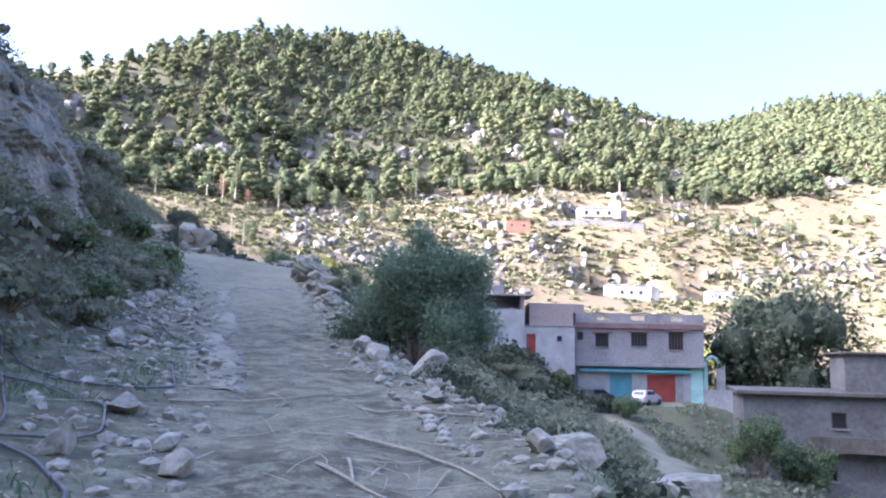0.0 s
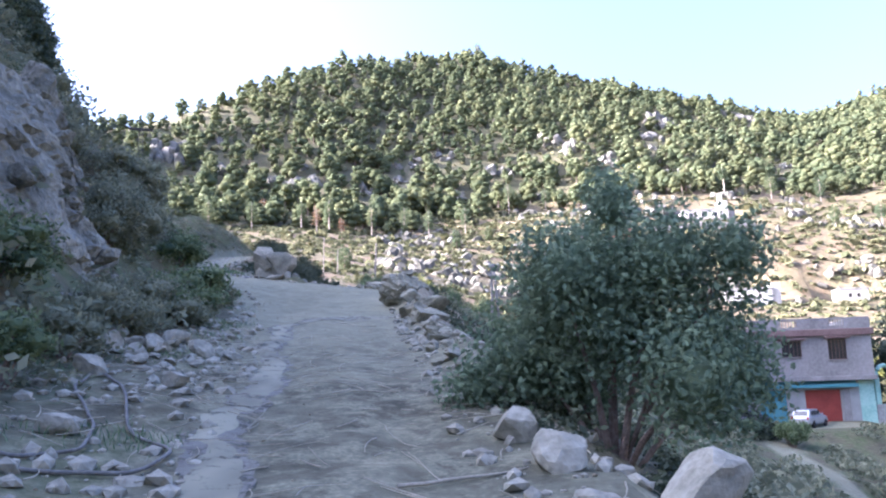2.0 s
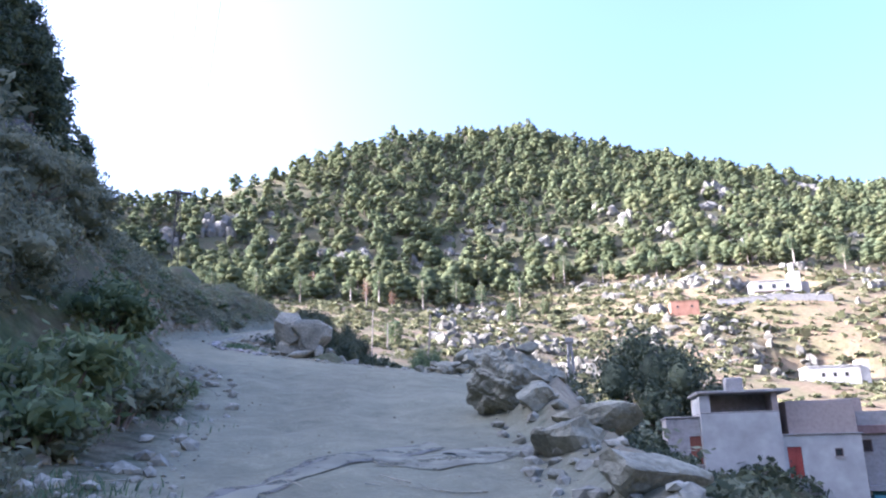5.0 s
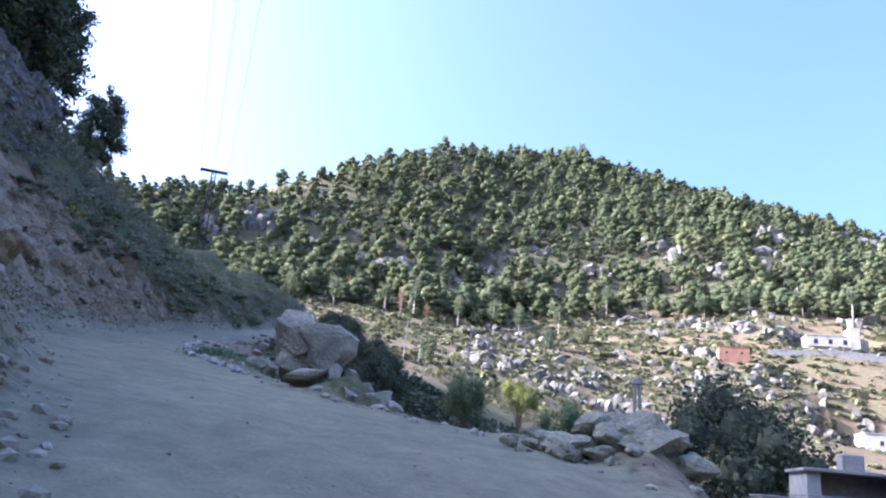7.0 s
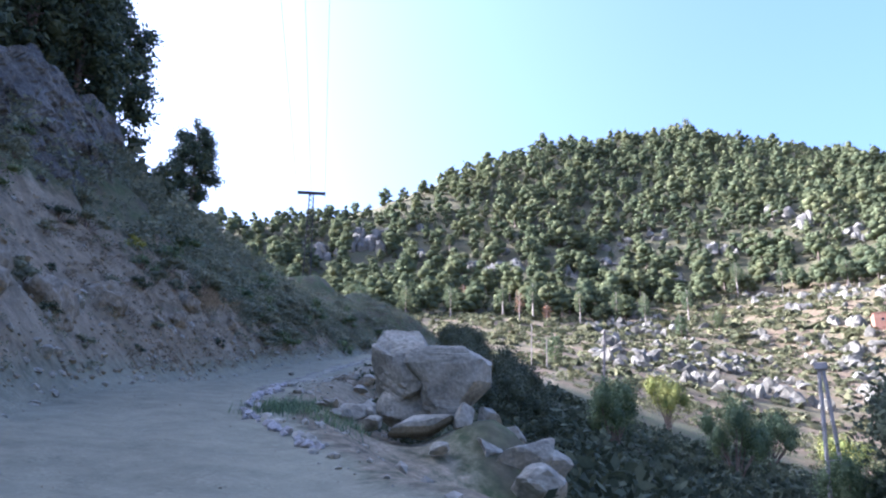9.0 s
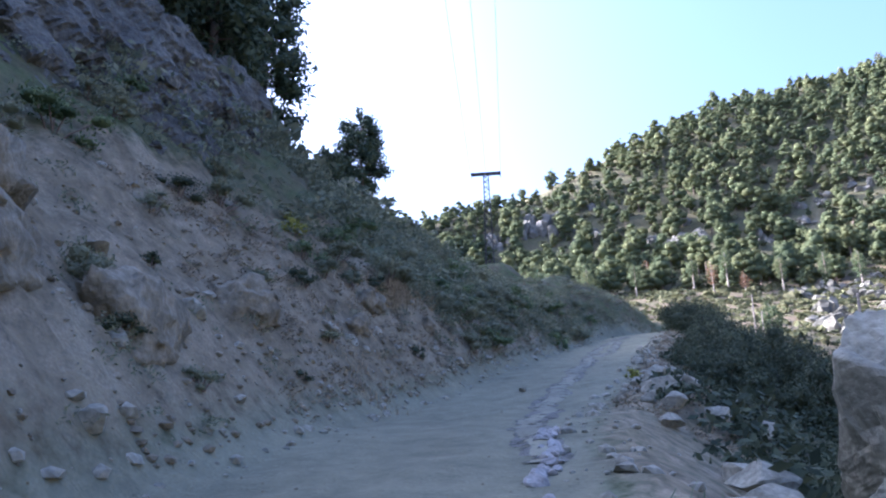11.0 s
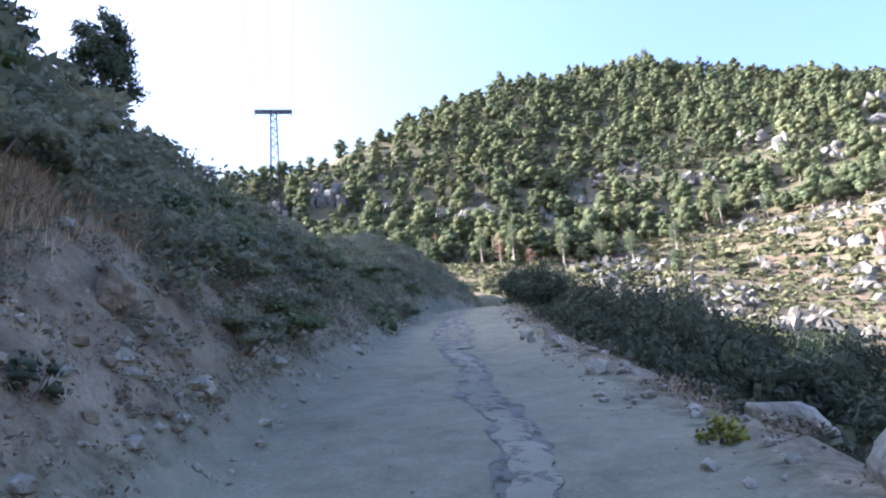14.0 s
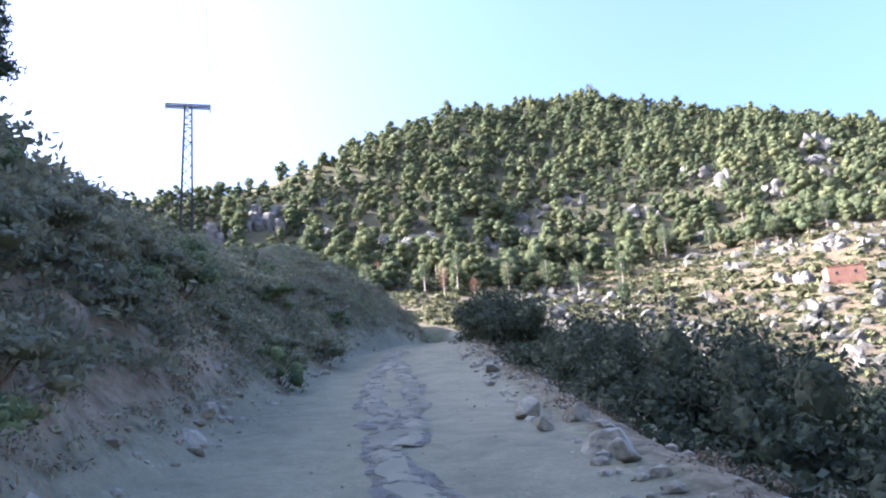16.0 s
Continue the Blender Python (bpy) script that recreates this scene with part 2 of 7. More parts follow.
# ---- ground ----
def zone_material():
    m = bpy.data.materials.new("earth")
    m.use_nodes = True
    nt = m.node_tree
    b = nt.nodes["Principled BSDF"]
    geo = nt.nodes.new("ShaderNodeNewGeometry")
    att = nt.nodes.new("ShaderNodeAttribute")
    att.attribute_name = "zones"
    sep = nt.nodes.new("ShaderNodeSeparateColor")
    nt.links.new(att.outputs["Color"], sep.inputs[0])

    def tex(scale, detail=6.0, rough=0.6):
        n = nt.nodes.new("ShaderNodeTexNoise")
        n.inputs["Scale"].default_value, n.inputs["Detail"].default_value, n.inputs["Roughness"].default_value = scale, detail, rough
        nt.links.new(geo.outputs["Position"], n.inputs["Vector"])
        return n.outputs[0]

    def ramp(src, stops, lo=0.33, hi=0.68):
        r = nt.nodes.new("ShaderNodeValToRGB")
        nt.links.new(src, r.inputs[0])
        while len(r.color_ramp.elements) < len(stops):
            r.color_ramp.elements.new(0.5)
        for i, (e, c) in enumerate(zip(r.color_ramp.elements, stops)):
            e.position = lo + (hi - lo) * i / (len(stops) - 1)
            e.color = (*c, 1)
        return r.outputs[0]

    def mix(f, a, c, kind="MIX"):
        n = nt.nodes.new("ShaderNodeMix")
        n.data_type, n.blend_type = "RGBA", kind
        if isinstance(f, float):
            n.inputs[0].default_value = f
        else:
            nt.links.new(f, n.inputs[0])
        nt.links.new(a, n.inputs[6])
        nt.links.new(c, n.inputs[7])
        return n.outputs[2]

    def math_(op, a, c, clamp=False):
        n = nt.nodes.new("ShaderNodeMath")
        n.operation, n.use_clamp = op, clamp
        for i, v in enumerate((a, c)):
            if isinstance(v, float):
                n.inputs[i].default_value = v
            else:
                nt.links.new(v, n.inputs[i])
        return n.outputs[0]

    big, mid, small, grit = tex(0.12), tex(0.7), tex(4.0), tex(22.0, 3.0)
    blend = math_("ADD", math_("MULTIPLY", mid, 0.55), math_("MULTIPLY", small, 0.45))
    def tones(*greys, tint=(1.0, 0.93, 0.80)):
        return [tuple(g * c for c in tint) for g in greys]

    dirt = (0.98, 0.96, 0.64)
    fine = math_("ADD", math_("MULTIPLY", small, 0.5), math_("MULTIPLY", grit, 0.5))
    road = mix(ramp(small, [(0, 0, 0), (1, 1, 1)], 0.4, 0.7), ramp(blend, tones(0.145, 0.22, 0.275, tint=dirt)), ramp(grit, tones(0.11, 0.32, tint=dirt)))
    road = mix(0.5, road, ramp(math_("ADD", math_("MULTIPLY", big, 0.4), math_("MULTIPLY", tex(1.7, 8.0, 0.7), 0.6)), tones(0.09, 0.185, 0.265, tint=dirt), 0.38, 0.62))
    mud = mix(ramp(tex(1.8, 9.0, 0.75), [(0, 0, 0), (1, 1, 1)], 0.46, 0.56), ramp(blend, tones(0.04, 0.11, 0.19, tint=dirt)), ramp(fine, tones(0.08, 0.27, tint=dirt)))
    road = mix(att.outputs["Alpha"], road, mud)
    cut = mix(ramp(tex(1.6), [(0, 0, 0), (1, 1, 1)], 0.42, 0.62), ramp(blend, tones(0.075, 0.16, 0.25, tint=(1.0, 0.86, 0.55))), ramp(fine, tones(0.10, 0.32, tint=(1.0, 0.86, 0.58))))
    cut = mix(ramp(tex(0.45), [(0, 0, 0), (1, 1, 1)], 0.50, 0.66), cut, ramp(fine, tones(0.16, 0.35, tint=(1.0, 0.88, 0.60))))
    cut = mix(ramp(tex(0.85, 9.0, 0.72), [(0, 0, 0), (1, 1, 1)], 0.55, 0.68), cut, ramp(fine, tones(0.06, 0.15, tint=(1.0, 0.92, 0.62))))
    cut = mix(att.outputs["Alpha"], cut, mud)
    scrub = mix(ramp(mid, [(0, 0, 0), (1, 1, 1)], 0.42, 0.6), ramp(blend, [(0.055, 0.052, 0.032), (0.11, 0.102, 0.062), (0.18, 0.165, 0.105)]), ramp(small, [(0.045, 0.06, 0.026), (0.105, 0.122, 0.055)]))
    field = mix(ramp(big, [(0, 0, 0), (1, 1, 1)], 0.42, 0.6), ramp(blend, [(0.095, 0.068, 0.040), (0.16, 0.12, 0.072), (0.235, 0.185, 0.12)]), ramp(blend, [(0.075, 0.07, 0.034), (0.13, 0.115, 0.06), (0.20, 0.165, 0.096)]))
    wob = math_("MULTIPLY", math_("SUBTRACT", small, 0.5), 0.9)

    def mask(ch):
        s = math_("ADD", sep.outputs[ch], wob)
        r = nt.nodes.new("ShaderNodeMapRange")
        r.inputs[1].default_value, r.inputs[2].default_value = 0.3, 0.7
        nt.links.new(s, r.inputs[0])
        return r.outputs[0]

    col = mix(mask(1), scrub, field)
    col = mix(mask(2), col, cut)
    col = mix(mask(0), col, road)
    nt.links.new(col, b.inputs["Base Color"])
    b.inputs["Roughness"].default_value, b.inputs["Specular IOR Level"].default_value = 0.95, 0.15
    bp = nt.nodes.new("ShaderNodeBump")
    bp.inputs["Strength"].default_value, bp.inputs["Distance"].default_value = 0.7, 0.05
    nt.links.new(math_("ADD", math_("MULTIPLY", grit, 0.35), small), bp.inputs["Height"])
    nt.links.new(bp.outputs[0], b.inputs["Normal"])
    return m


earth = zone_material()
ny, nx = GX.shape
fx, fy = GX.ravel(), GY.ravel()
g_st, g_zr, g_side, g_d = nearest(fx, fy)
g_l, g_r = -g_side - np.interp(g_st, EDGE_Y, EDGE_L), g_side - np.interp(g_st, EDGE_Y, EDGE_R)
g_far = np.hypot(fx, fy)
zone_road = 1 - step(-0.1, 0.7, np.maximum(g_l, g_r)) * (1 - np.where(g_st < 30, 0.3, np.where(g_side > 0, 0.12, 0.3)) * step(2.5, 0.8, np.maximum(g_l, g_r)))
zone_road = np.where(g_d < 30, zone_road, 0)
g_az = np.degrees(np.arctan2(fx, fy))
FOREST_AZ = [-60, -40, -30, -22, -14, -6, -2, 4, 10, 16, 22, 27, 34]
FOREST_R = [280, 290, 305, 330, 345, 360, 405, 400, 400, 418, 440, 480, 520]
g_edge = np.interp(g_az, FOREST_AZ, FOREST_R)
zone_field = np.maximum(step(125, 165, g_far), step(85, 105, g_far) * step(34, 44, g_d)) * (1 - 0.55 * step(-5, 25, g_far - g_edge))
zone_cut = np.where(g_side < 0, step(0, 0.8, g_l) * step(5.8, 3.4, g_l + fbm(fx, fy, 6, 61) * 3 + step(56, 70, g_st) * 1.8) * step(36, 44, g_st) * (1 - 0.75 * step(80, 90, g_st)), 0) + np.where(g_side < 0, 0.5 * step(0, 0.5, g_l) * step(3.5, 2.2, g_l) * step(36, 30, g_st), 0)
zone_cut = np.maximum(zone_cut, np.where(g_side > 0, np.where(g_st > 40, 0.62, 0.8) * step(0, 0.5, g_r) * step(4.5, 2.5, g_r), 0))
TRAIL = np.array([(19, 78.5), (16, 72), (14.5, 63), (14.5, 52), (12.5, 42), (11, 34), (12, 24)])
trail_d = np.min([np.hypot(fx - a, fy - c) for a, c in zip(np.interp(np.linspace(0, 6, 80), range(7), TRAIL[:, 0]), np.interp(np.linspace(0, 6, 80), range(7), TRAIL[:, 1]))], axis=0)
zone_road = np.maximum(zone_road, 0.8 * step(1.7, 0.9, trail_d))
zone_road = np.maximum(zone_road, 0.85 * step(7.5, 4.5, np.hypot(fx - 20, (fy - 78.5) * 1.6)))


def mesh_of(name, v, f, material=None, smooth=False):
    """A mesh from arrays: faces are all triangles or all quads."""
    v, f = np.asarray(v, float), np.asarray(f, int)
    m = bpy.data.meshes.new(name)
    k = f.shape[1]
    m.vertices.add(len(v))
    m.vertices.foreach_set("co", v.ravel())
    m.loops.add(f.size)
    m.loops.foreach_set("vertex_index", f.ravel())
    m.polygons.add(len(f))
    m.polygons.foreach_set("loop_start", np.arange(0, f.size, k))
    m.update(calc_edges=True)
    m.polygons.foreach_set("use_smooth", np.full(len(f), smooth))
    m.validate()
    if material:
        m.materials.append(material)
    return m


idx = np.arange(ny * nx).reshape(ny, nx)
quads = np.stack([idx[:-1, :-1], idx[:-1, 1:], idx[1:, 1:], idx[1:, :-1]], -1).reshape(-1, 4)
me = mesh_of("ground", np.stack([fx, fy, GZ.ravel()], -1), quads, earth, True)
col = me.color_attributes.new("zones", "FLOAT_COLOR", "POINT")
col.data.foreach_set("color", np.stack([zone_road, zone_field, zone_cut, step(33, 20, g_st + fbm(fx, fy, 8, 121) * 8)], -1).ravel())
ground = tagged(new("ground", me), "dusty stony mountain track between a cut bank and a wooded valley", "ground", kind="structure")


def gz(x, y):
    """The height of the ground's own mesh."""
    x, y = np.atleast_1d(np.asarray(x, float)), np.atleast_1d(np.asarray(y, float))
    i = np.clip(np.searchsorted(gx, x) - 1, 0, nx - 2)
    j = np.clip(np.searchsorted(gy, y) - 1, 0, ny - 2)
    u, w = (x - gx[i]) / (gx[i + 1] - gx[i]), (y - gy[j]) / (gy[j + 1] - gy[j])
    return (GZ[j, i] * (1 - u) + GZ[j, i + 1] * u) * (1 - w) + (GZ[j + 1, i] * (1 - u) + GZ[j + 1, i + 1] * u) * w


def g1(x, y):
    return float(gz(x, y)[0])


# ---- shared builders ----
rng = np.random.RandomState(7)
limestone = shade("limestone", [(0.105, 0.102, 0.078), (0.25, 0.242, 0.188), (0.42, 0.405, 0.32)], 2.2, 0.92, 0.9, 6.0, detail=9.0, dist=0.06)
pale_rock = shade("pale_rock", [(0.06, 0.056, 0.044), (0.135, 0.127, 0.10), (0.24, 0.228, 0.182)], 0.5, 0.9, 0.5, 5.0, spread=0.25, dist=0.2)
crag_rock = shade("crag_rock", [(0.045, 0.042, 0.035), (0.12, 0.114, 0.094), (0.235, 0.222, 0.185)], 0.35, 0.92, 0.9, 5.0, detail=9.0, spread=0.2, dist=0.4)
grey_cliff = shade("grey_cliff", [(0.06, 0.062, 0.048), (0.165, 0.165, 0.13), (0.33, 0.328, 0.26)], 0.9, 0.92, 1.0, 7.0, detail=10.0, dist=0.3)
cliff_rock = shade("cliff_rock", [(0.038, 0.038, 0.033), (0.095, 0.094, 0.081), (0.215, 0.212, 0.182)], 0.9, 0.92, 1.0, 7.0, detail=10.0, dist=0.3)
bark = shade("bark", [(0.06, 0.045, 0.035), (0.16, 0.125, 0.10), (0.25, 0.21, 0.17)], 3.0, 0.95, 0.6)
pale_bark = shade("pale_bark", [(0.18, 0.15, 0.12), (0.34, 0.29, 0.24), (0.42, 0.37, 0.31)], 2.0, 0.95, 0.4)
pine_green = shade("pine_green", [(0.055, 0.085, 0.052), (0.118, 0.148, 0.078), (0.235, 0.238, 0.118)], 0.09, 0.8, 0, 3.0, detail=2.0, spread=0.22, spec=0.1, thin=0.42)
wood_green = shade("wood_green", [(0.088, 0.114, 0.065), (0.13, 0.15, 0.076), (0.182, 0.187, 0.09)], 0.035, 0.9, 0, 4.0, detail=3.0, spread=0.22, spec=0.05, thin=0.42)
dark_pine = shade("dark_pine", [(0.036, 0.052, 0.034), (0.068, 0.092, 0.052), (0.11, 0.136, 0.074)], 0.4, 0.7, 0, 6.0, spread=0.4, spec=0.25, thin=0.25)
leaf_green = shade("leaf_green", [(0.06, 0.10, 0.052), (0.115, 0.172, 0.084), (0.18, 0.245, 0.12)], 1.2, 0.55, 0, 6.0, spread=0.45, spec=0.4, thin=0.3)
tree_green = shade("tree_green", [(0.058, 0.088, 0.042), (0.118, 0.16, 0.072), (0.18, 0.22, 0.10)], 0.3, 0.7, 0, 6.0, spread=0.45, spec=0.25, thin=0.3)
# olive is lightened to stand in for haze over the shaded hillside
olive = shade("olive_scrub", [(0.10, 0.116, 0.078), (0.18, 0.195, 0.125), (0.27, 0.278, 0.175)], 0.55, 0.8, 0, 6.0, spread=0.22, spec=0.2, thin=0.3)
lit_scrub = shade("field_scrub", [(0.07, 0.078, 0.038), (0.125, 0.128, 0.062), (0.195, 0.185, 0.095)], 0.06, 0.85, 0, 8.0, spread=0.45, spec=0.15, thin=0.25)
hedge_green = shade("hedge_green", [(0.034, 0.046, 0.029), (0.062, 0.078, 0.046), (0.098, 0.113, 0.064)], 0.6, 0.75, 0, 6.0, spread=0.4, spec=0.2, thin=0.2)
lime_leaf = shade("lime_leaf", [(0.10, 0.13, 0.03), (0.19, 0.21, 0.05), (0.30, 0.29, 0.08)], 0.4, 0.7, 0, 6.0, spread=0.4, spec=0.2)
straw = shade("dry_grass", [(0.17, 0.135, 0.08), (0.31, 0.25, 0.15), (0.43, 0.36, 0.23)], 0.8, 0.9, 0, 6.0, spread=0.4, spec=0.1)
dry_twig = shade("dry_brush", [(0.105, 0.088, 0.06), (0.19, 0.16, 0.11), (0.29, 0.245, 0.17)], 0.7, 0.9, 0, 6.0, spread=0.5, spec=0.1)
russet = shade("russet_leaf", [(0.14, 0.075, 0.04), (0.25, 0.14, 0.075), (0.34, 0.21, 0.12)], 0.3, 0.85, 0, 6.0, spread=0.4, spec=0.1)


def empty(name, x, y, z, rz=0.0, s=1.0):
    o = new(name)
    o.matrix_world = pose(x, y, z, 0, 0, rz) @ Matrix.Diagonal((s, s, s, 1))
    return o


def child(name, mesh, parent, label=""):
    o = new(name, mesh)
    o.parent = parent
    return tagged(o, label) if label else o


def part(name, bm, material, parent, label="", smooth=False):
    """Links a bmesh as one mesh object under a thing or a part."""
    m = bpy.data.meshes.new(name)
    bm.to_mesh(m)
    bm.free()
    m.materials.append(material)
    if smooth:
        m.polygons.foreach_set("use_smooth", np.ones(len(m.polygons), bool))
    return child(name, m, parent, label)


def box_into(bm, x0, y0, z0, x1, y1, z1, bevel=0.0):
    r = bmesh.ops.create_cube(bm, size=1.0)
    vs = r["verts"]
    for v in vs:
        v.co = Vector(((x0 + x1) / 2 + v.co.x * (x1 - x0), (y0 + y1) / 2 + v.co.y * (y1 - y0), (z0 + z1) / 2 + v.co.z * (z1 - z0)))
    if bevel:
        es = list({e for v in vs for e in v.link_edges})
        bmesh.ops.bevel(bm, geom=es, offset=bevel, segments=1, affect="EDGES", profile=0.5)
    return bm


def box(*a, bevel=0.0):
    return box_into(bmesh.new(), *a, bevel=bevel)


def tube_arrays(path, radii, sides=6):
    """A swept tube along a polyline."""
    p = np.asarray(path, float)
    radii = np.broadcast_to(np.asarray(radii, float), (len(p),))
    t = np.gradient(p, axis=0)
    t /= np.linalg.norm(t, axis=1)[:, None] + 1e-9
    ref = np.where(np.abs(t[:, 2:3]) > 0.9, np.array([[1.0, 0, 0]]), np.array([[0, 0, 1.0]]))
    a = np.cross(t, ref)
    a /= np.linalg.norm(a, axis=1)[:, None] + 1e-9
    b = np.cross(t, a)
    ang = np.arange(sides) * 2 * np.pi / sides
    v = (p[:, None] + radii[:, None, None] * (np.cos(ang)[None, :, None] * a[:, None] + np.sin(ang)[None, :, None] * b[:, None])).reshape(-1, 3)
    f = []
    for i in range(len(p) - 1):
        for k in range(sides):
            f.append((i * sides + k, i * sides + (k + 1) % sides, (i + 1) * sides + (k + 1) % sides, (i + 1) * sides + k))
    return v, np.array(f)


def smooth_line(pts, n):
    p = np.array(pts, float)
    u = np.linspace(0, len(p) - 1, n)
    q = np.stack([np.interp(u, range(len(p)), p[:, i]) for i in range(p.shape[1])], 1)
    for _ in range(max(2, n // len(p) // 2)):
        q[1:-1] = (q[:-2] + 2 * q[1:-1] + q[2:]) / 4
    return q


def join(parts):
    vs, fs, n = [], [], 0
    for v, f in parts:
        vs.append(v)
        fs.append(np.asarray(f) + n)
        n += len(v)
    return np.concatenate(vs), np.concatenate(fs)


def leaves(c, n, size, aspect=1.0, jitter=0.5, r=rng, fold=0.0):
    """Rhombic leaves at c facing n: arrays of corners and quads."""
    k = len(c)
    n = n + r.normal(0, jitter, (k, 3))
    n /= np.linalg.norm(n, axis=1)[:, None] + 1e-9
    u = np.cross(n, r.normal(0, 1, (k, 3)))
    u /= np.linalg.norm(u, axis=1)[:, None] + 1e-9
    w = np.cross(n, u)
    s = np.broadcast_to(size, (k,))[:, None] * r.uniform(0.65, 1.35, (k, 1))
    a = s * aspect
    v = np.stack([c - u * s * 0.5, c + w * a * 0.42 - n * a * fold, c + u * s * 0.62, c - w * a * 0.42 - n * a * fold], 1).reshape(-1, 3)
    return v, np.arange(4 * k).reshape(-1, 4)


def shell(k, r):
    d = r.normal(0, 1, (k, 3))
    return d / np.linalg.norm(d, axis=1)[:, None]


ICO = {}


def ico(sub):
    if sub not in ICO:
        bm = bmesh.new()
        bmesh.ops.create_icosphere(bm, subdivisions=sub, radius=1.0)
        ICO[sub] = (np.array([v.co[:] for v in bm.verts]), np.array([[v.index for v in f.verts] for f in bm.faces]))
        bm.free()
    v, f = ICO[sub]
    return v.copy(), f.copy()


def n3(v, size, seed):
    return (fbm(v[:, 0] + v[:, 2] * 1.7, v[:, 1] - v[:, 2] * 1.1, size, seed, 3) + fbm(v[:, 1] + v[:, 0] * 0.6, v[:, 2] - v[:, 0] * 1.3, size, seed + 3, 3))


def rock_arrays(seed, sub=2, planes=9, rough=0.12, sx=1.0, sy=0.85, sz=0.75):
    """An angular boulder: a ball cut by planes and roughened."""
    r = np.random.RandomState(seed)
    v, f = ico(sub)
    for _ in range(planes):
        n = shell(1, r)[0]
        d = r.uniform(0.42, 0.78)
        over = v @ n - d
        v -= np.where(over > 0, over, 0)[:, None] * n * 0.97
    v *= 1.25 * (1 + rough * 1.3 * n3(v * 1.0, 0.9, seed) + rough * 0.9 * n3(v, 0.35, seed + 5))[:, None]
    v *= np.array([sx, sy, sz])
    return v, f


def turn_z(v, a):
    c, s = math.cos(a), math.sin(a)
    return np.stack([v[:, 0] * c - v[:, 1] * s, v[:, 0] * s + v[:, 1] * c, v[:, 2]], 1)


ROCKS = [mesh_of("stone", *rock_arrays(100 + i, 3, 17, 0.13), limestone) for i in range(9)]


def stone(x, y, size, name="stone", label="weathered grey limestone boulder lying beside the track", tilt=0.0, sink=0.25, k=None, shape=(1, 1, 1), group="loose stones by the track", z=None, kinds=None):
    kinds = kinds or ROCKS
    k = int(rng.randint(len(kinds))) if k is None else k % len(kinds)
    m = kinds[k]
    o = new(name, m)
    half = size / 2
    o.matrix_world = pose(x, y, (g1(x, y) if z is None else z) + half * 0.62 * shape[2] * (1 - sink), tilt * 40, tilt * 25, rng.uniform(0, 360)) @ Matrix.Diagonal((half * shape[0], half * shape[1], half * shape[2], 1))
    return tagged(o, label, "rock", group)


def stuff(name, arrays, material, label, category, smooth=False):
    return tagged(new(name, mesh_of(name, *arrays, material, smooth)), label, category, kind="stuff")


def crown_arrays(blobs, per, size, r, aspect=1.0, jitter=0.55, inner=0.25, fold=0.0):
    """Leaves on and in the shells of blobs (centre, radii)."""
    cs, ns = [], []
    for c, rad in blobs:
        k = max(6, int(per * (np.mean(rad) ** 2)))
        d = shell(k, r)
        q = 1 - inner * r.rand(k, 1) ** 0.7
        lump = 1 + 0.22 * n3(d * 2.2 + np.array(c), 1.0, 3)[:, None]
        cs.append(np.array(c) + d * np.array(rad) * q * lump)
        ns.append(d)
    return leaves(np.concatenate(cs), np.concatenate(ns), size, aspect, jitter, r, fold)


def blob_arrays(blobs, scale=0.8, sub=1, seed=0):
    """Dark solid hearts of crowns, so that light does not leak through."""
    out = []
    for i, (c, rad) in enumerate(blobs):
        v, f = ico(sub)
        v *= (1 + 0.3 * n3(v, 0.9, seed + i))[:, None]
        out.append((v * np.array(rad) * scale + np.array(c), f))
    return join(out)


# ---- the wooded hill ----


def pine_proto(seed, tall=14.0, wide=3.8, clumps=9, quads=7, low=0.36, leaf=0.7):
    """A pine seen from afar: soft overlapping tufts of needles round a bare trunk, with loose sprays on their outline."""
    r = np.random.RandomState(seed)
    solid, cs, ns = [], [], []
    for i in range(clumps):
        q = (i + 0.5) / clumps
        h = low + (0.92 - low) * q
        prof = math.sin(math.pi * (0.28 + 0.58 * q)) ** 0.8
        a = i * 2.4 + r.uniform(-0.5, 0.5)
        off = wide * 0.5 * prof * r.uniform(0.45, 1.1) * (0.1 if i == clumps - 1 else 1)
        c = np.array([math.cos(a) * off, math.sin(a) * off, tall * h])
        w = wide * (0.36 + 0.28 * prof) * r.uniform(0.8, 1.15)
        rad = np.array([w, w, w * r.uniform(0.55, 0.85)])
        v, f = ico(1)
        solid.append((v * (1 + 0.4 * r.uniform(-1, 1, (len(v), 1))) * rad * 0.74 + c, f))
        d = shell(quads, r)
        cs.append(c + d * rad * r.uniform(0.7, 1.12, (quads, 1)))
        ns.append(d)
    bv, bf = join(solid)
    lv, lf = leaves(np.concatenate(cs), np.concatenate(ns), leaf, 0.8, 0.7, r)
    lf = lf + len(bv)
    crown = (np.concatenate([bv, lv]), np.concatenate([bf, lf[:, [0, 1, 2]], lf[:, [0, 2, 3]]]))
    tr = tube_arrays([(0, 0, -0.8), (r.uniform(-.3, .3), r.uniform(-.3, .3), tall * 0.5), (0, 0, tall * 0.9)], [0.30, 0.21, 0.07], 4)
    return crown, tr


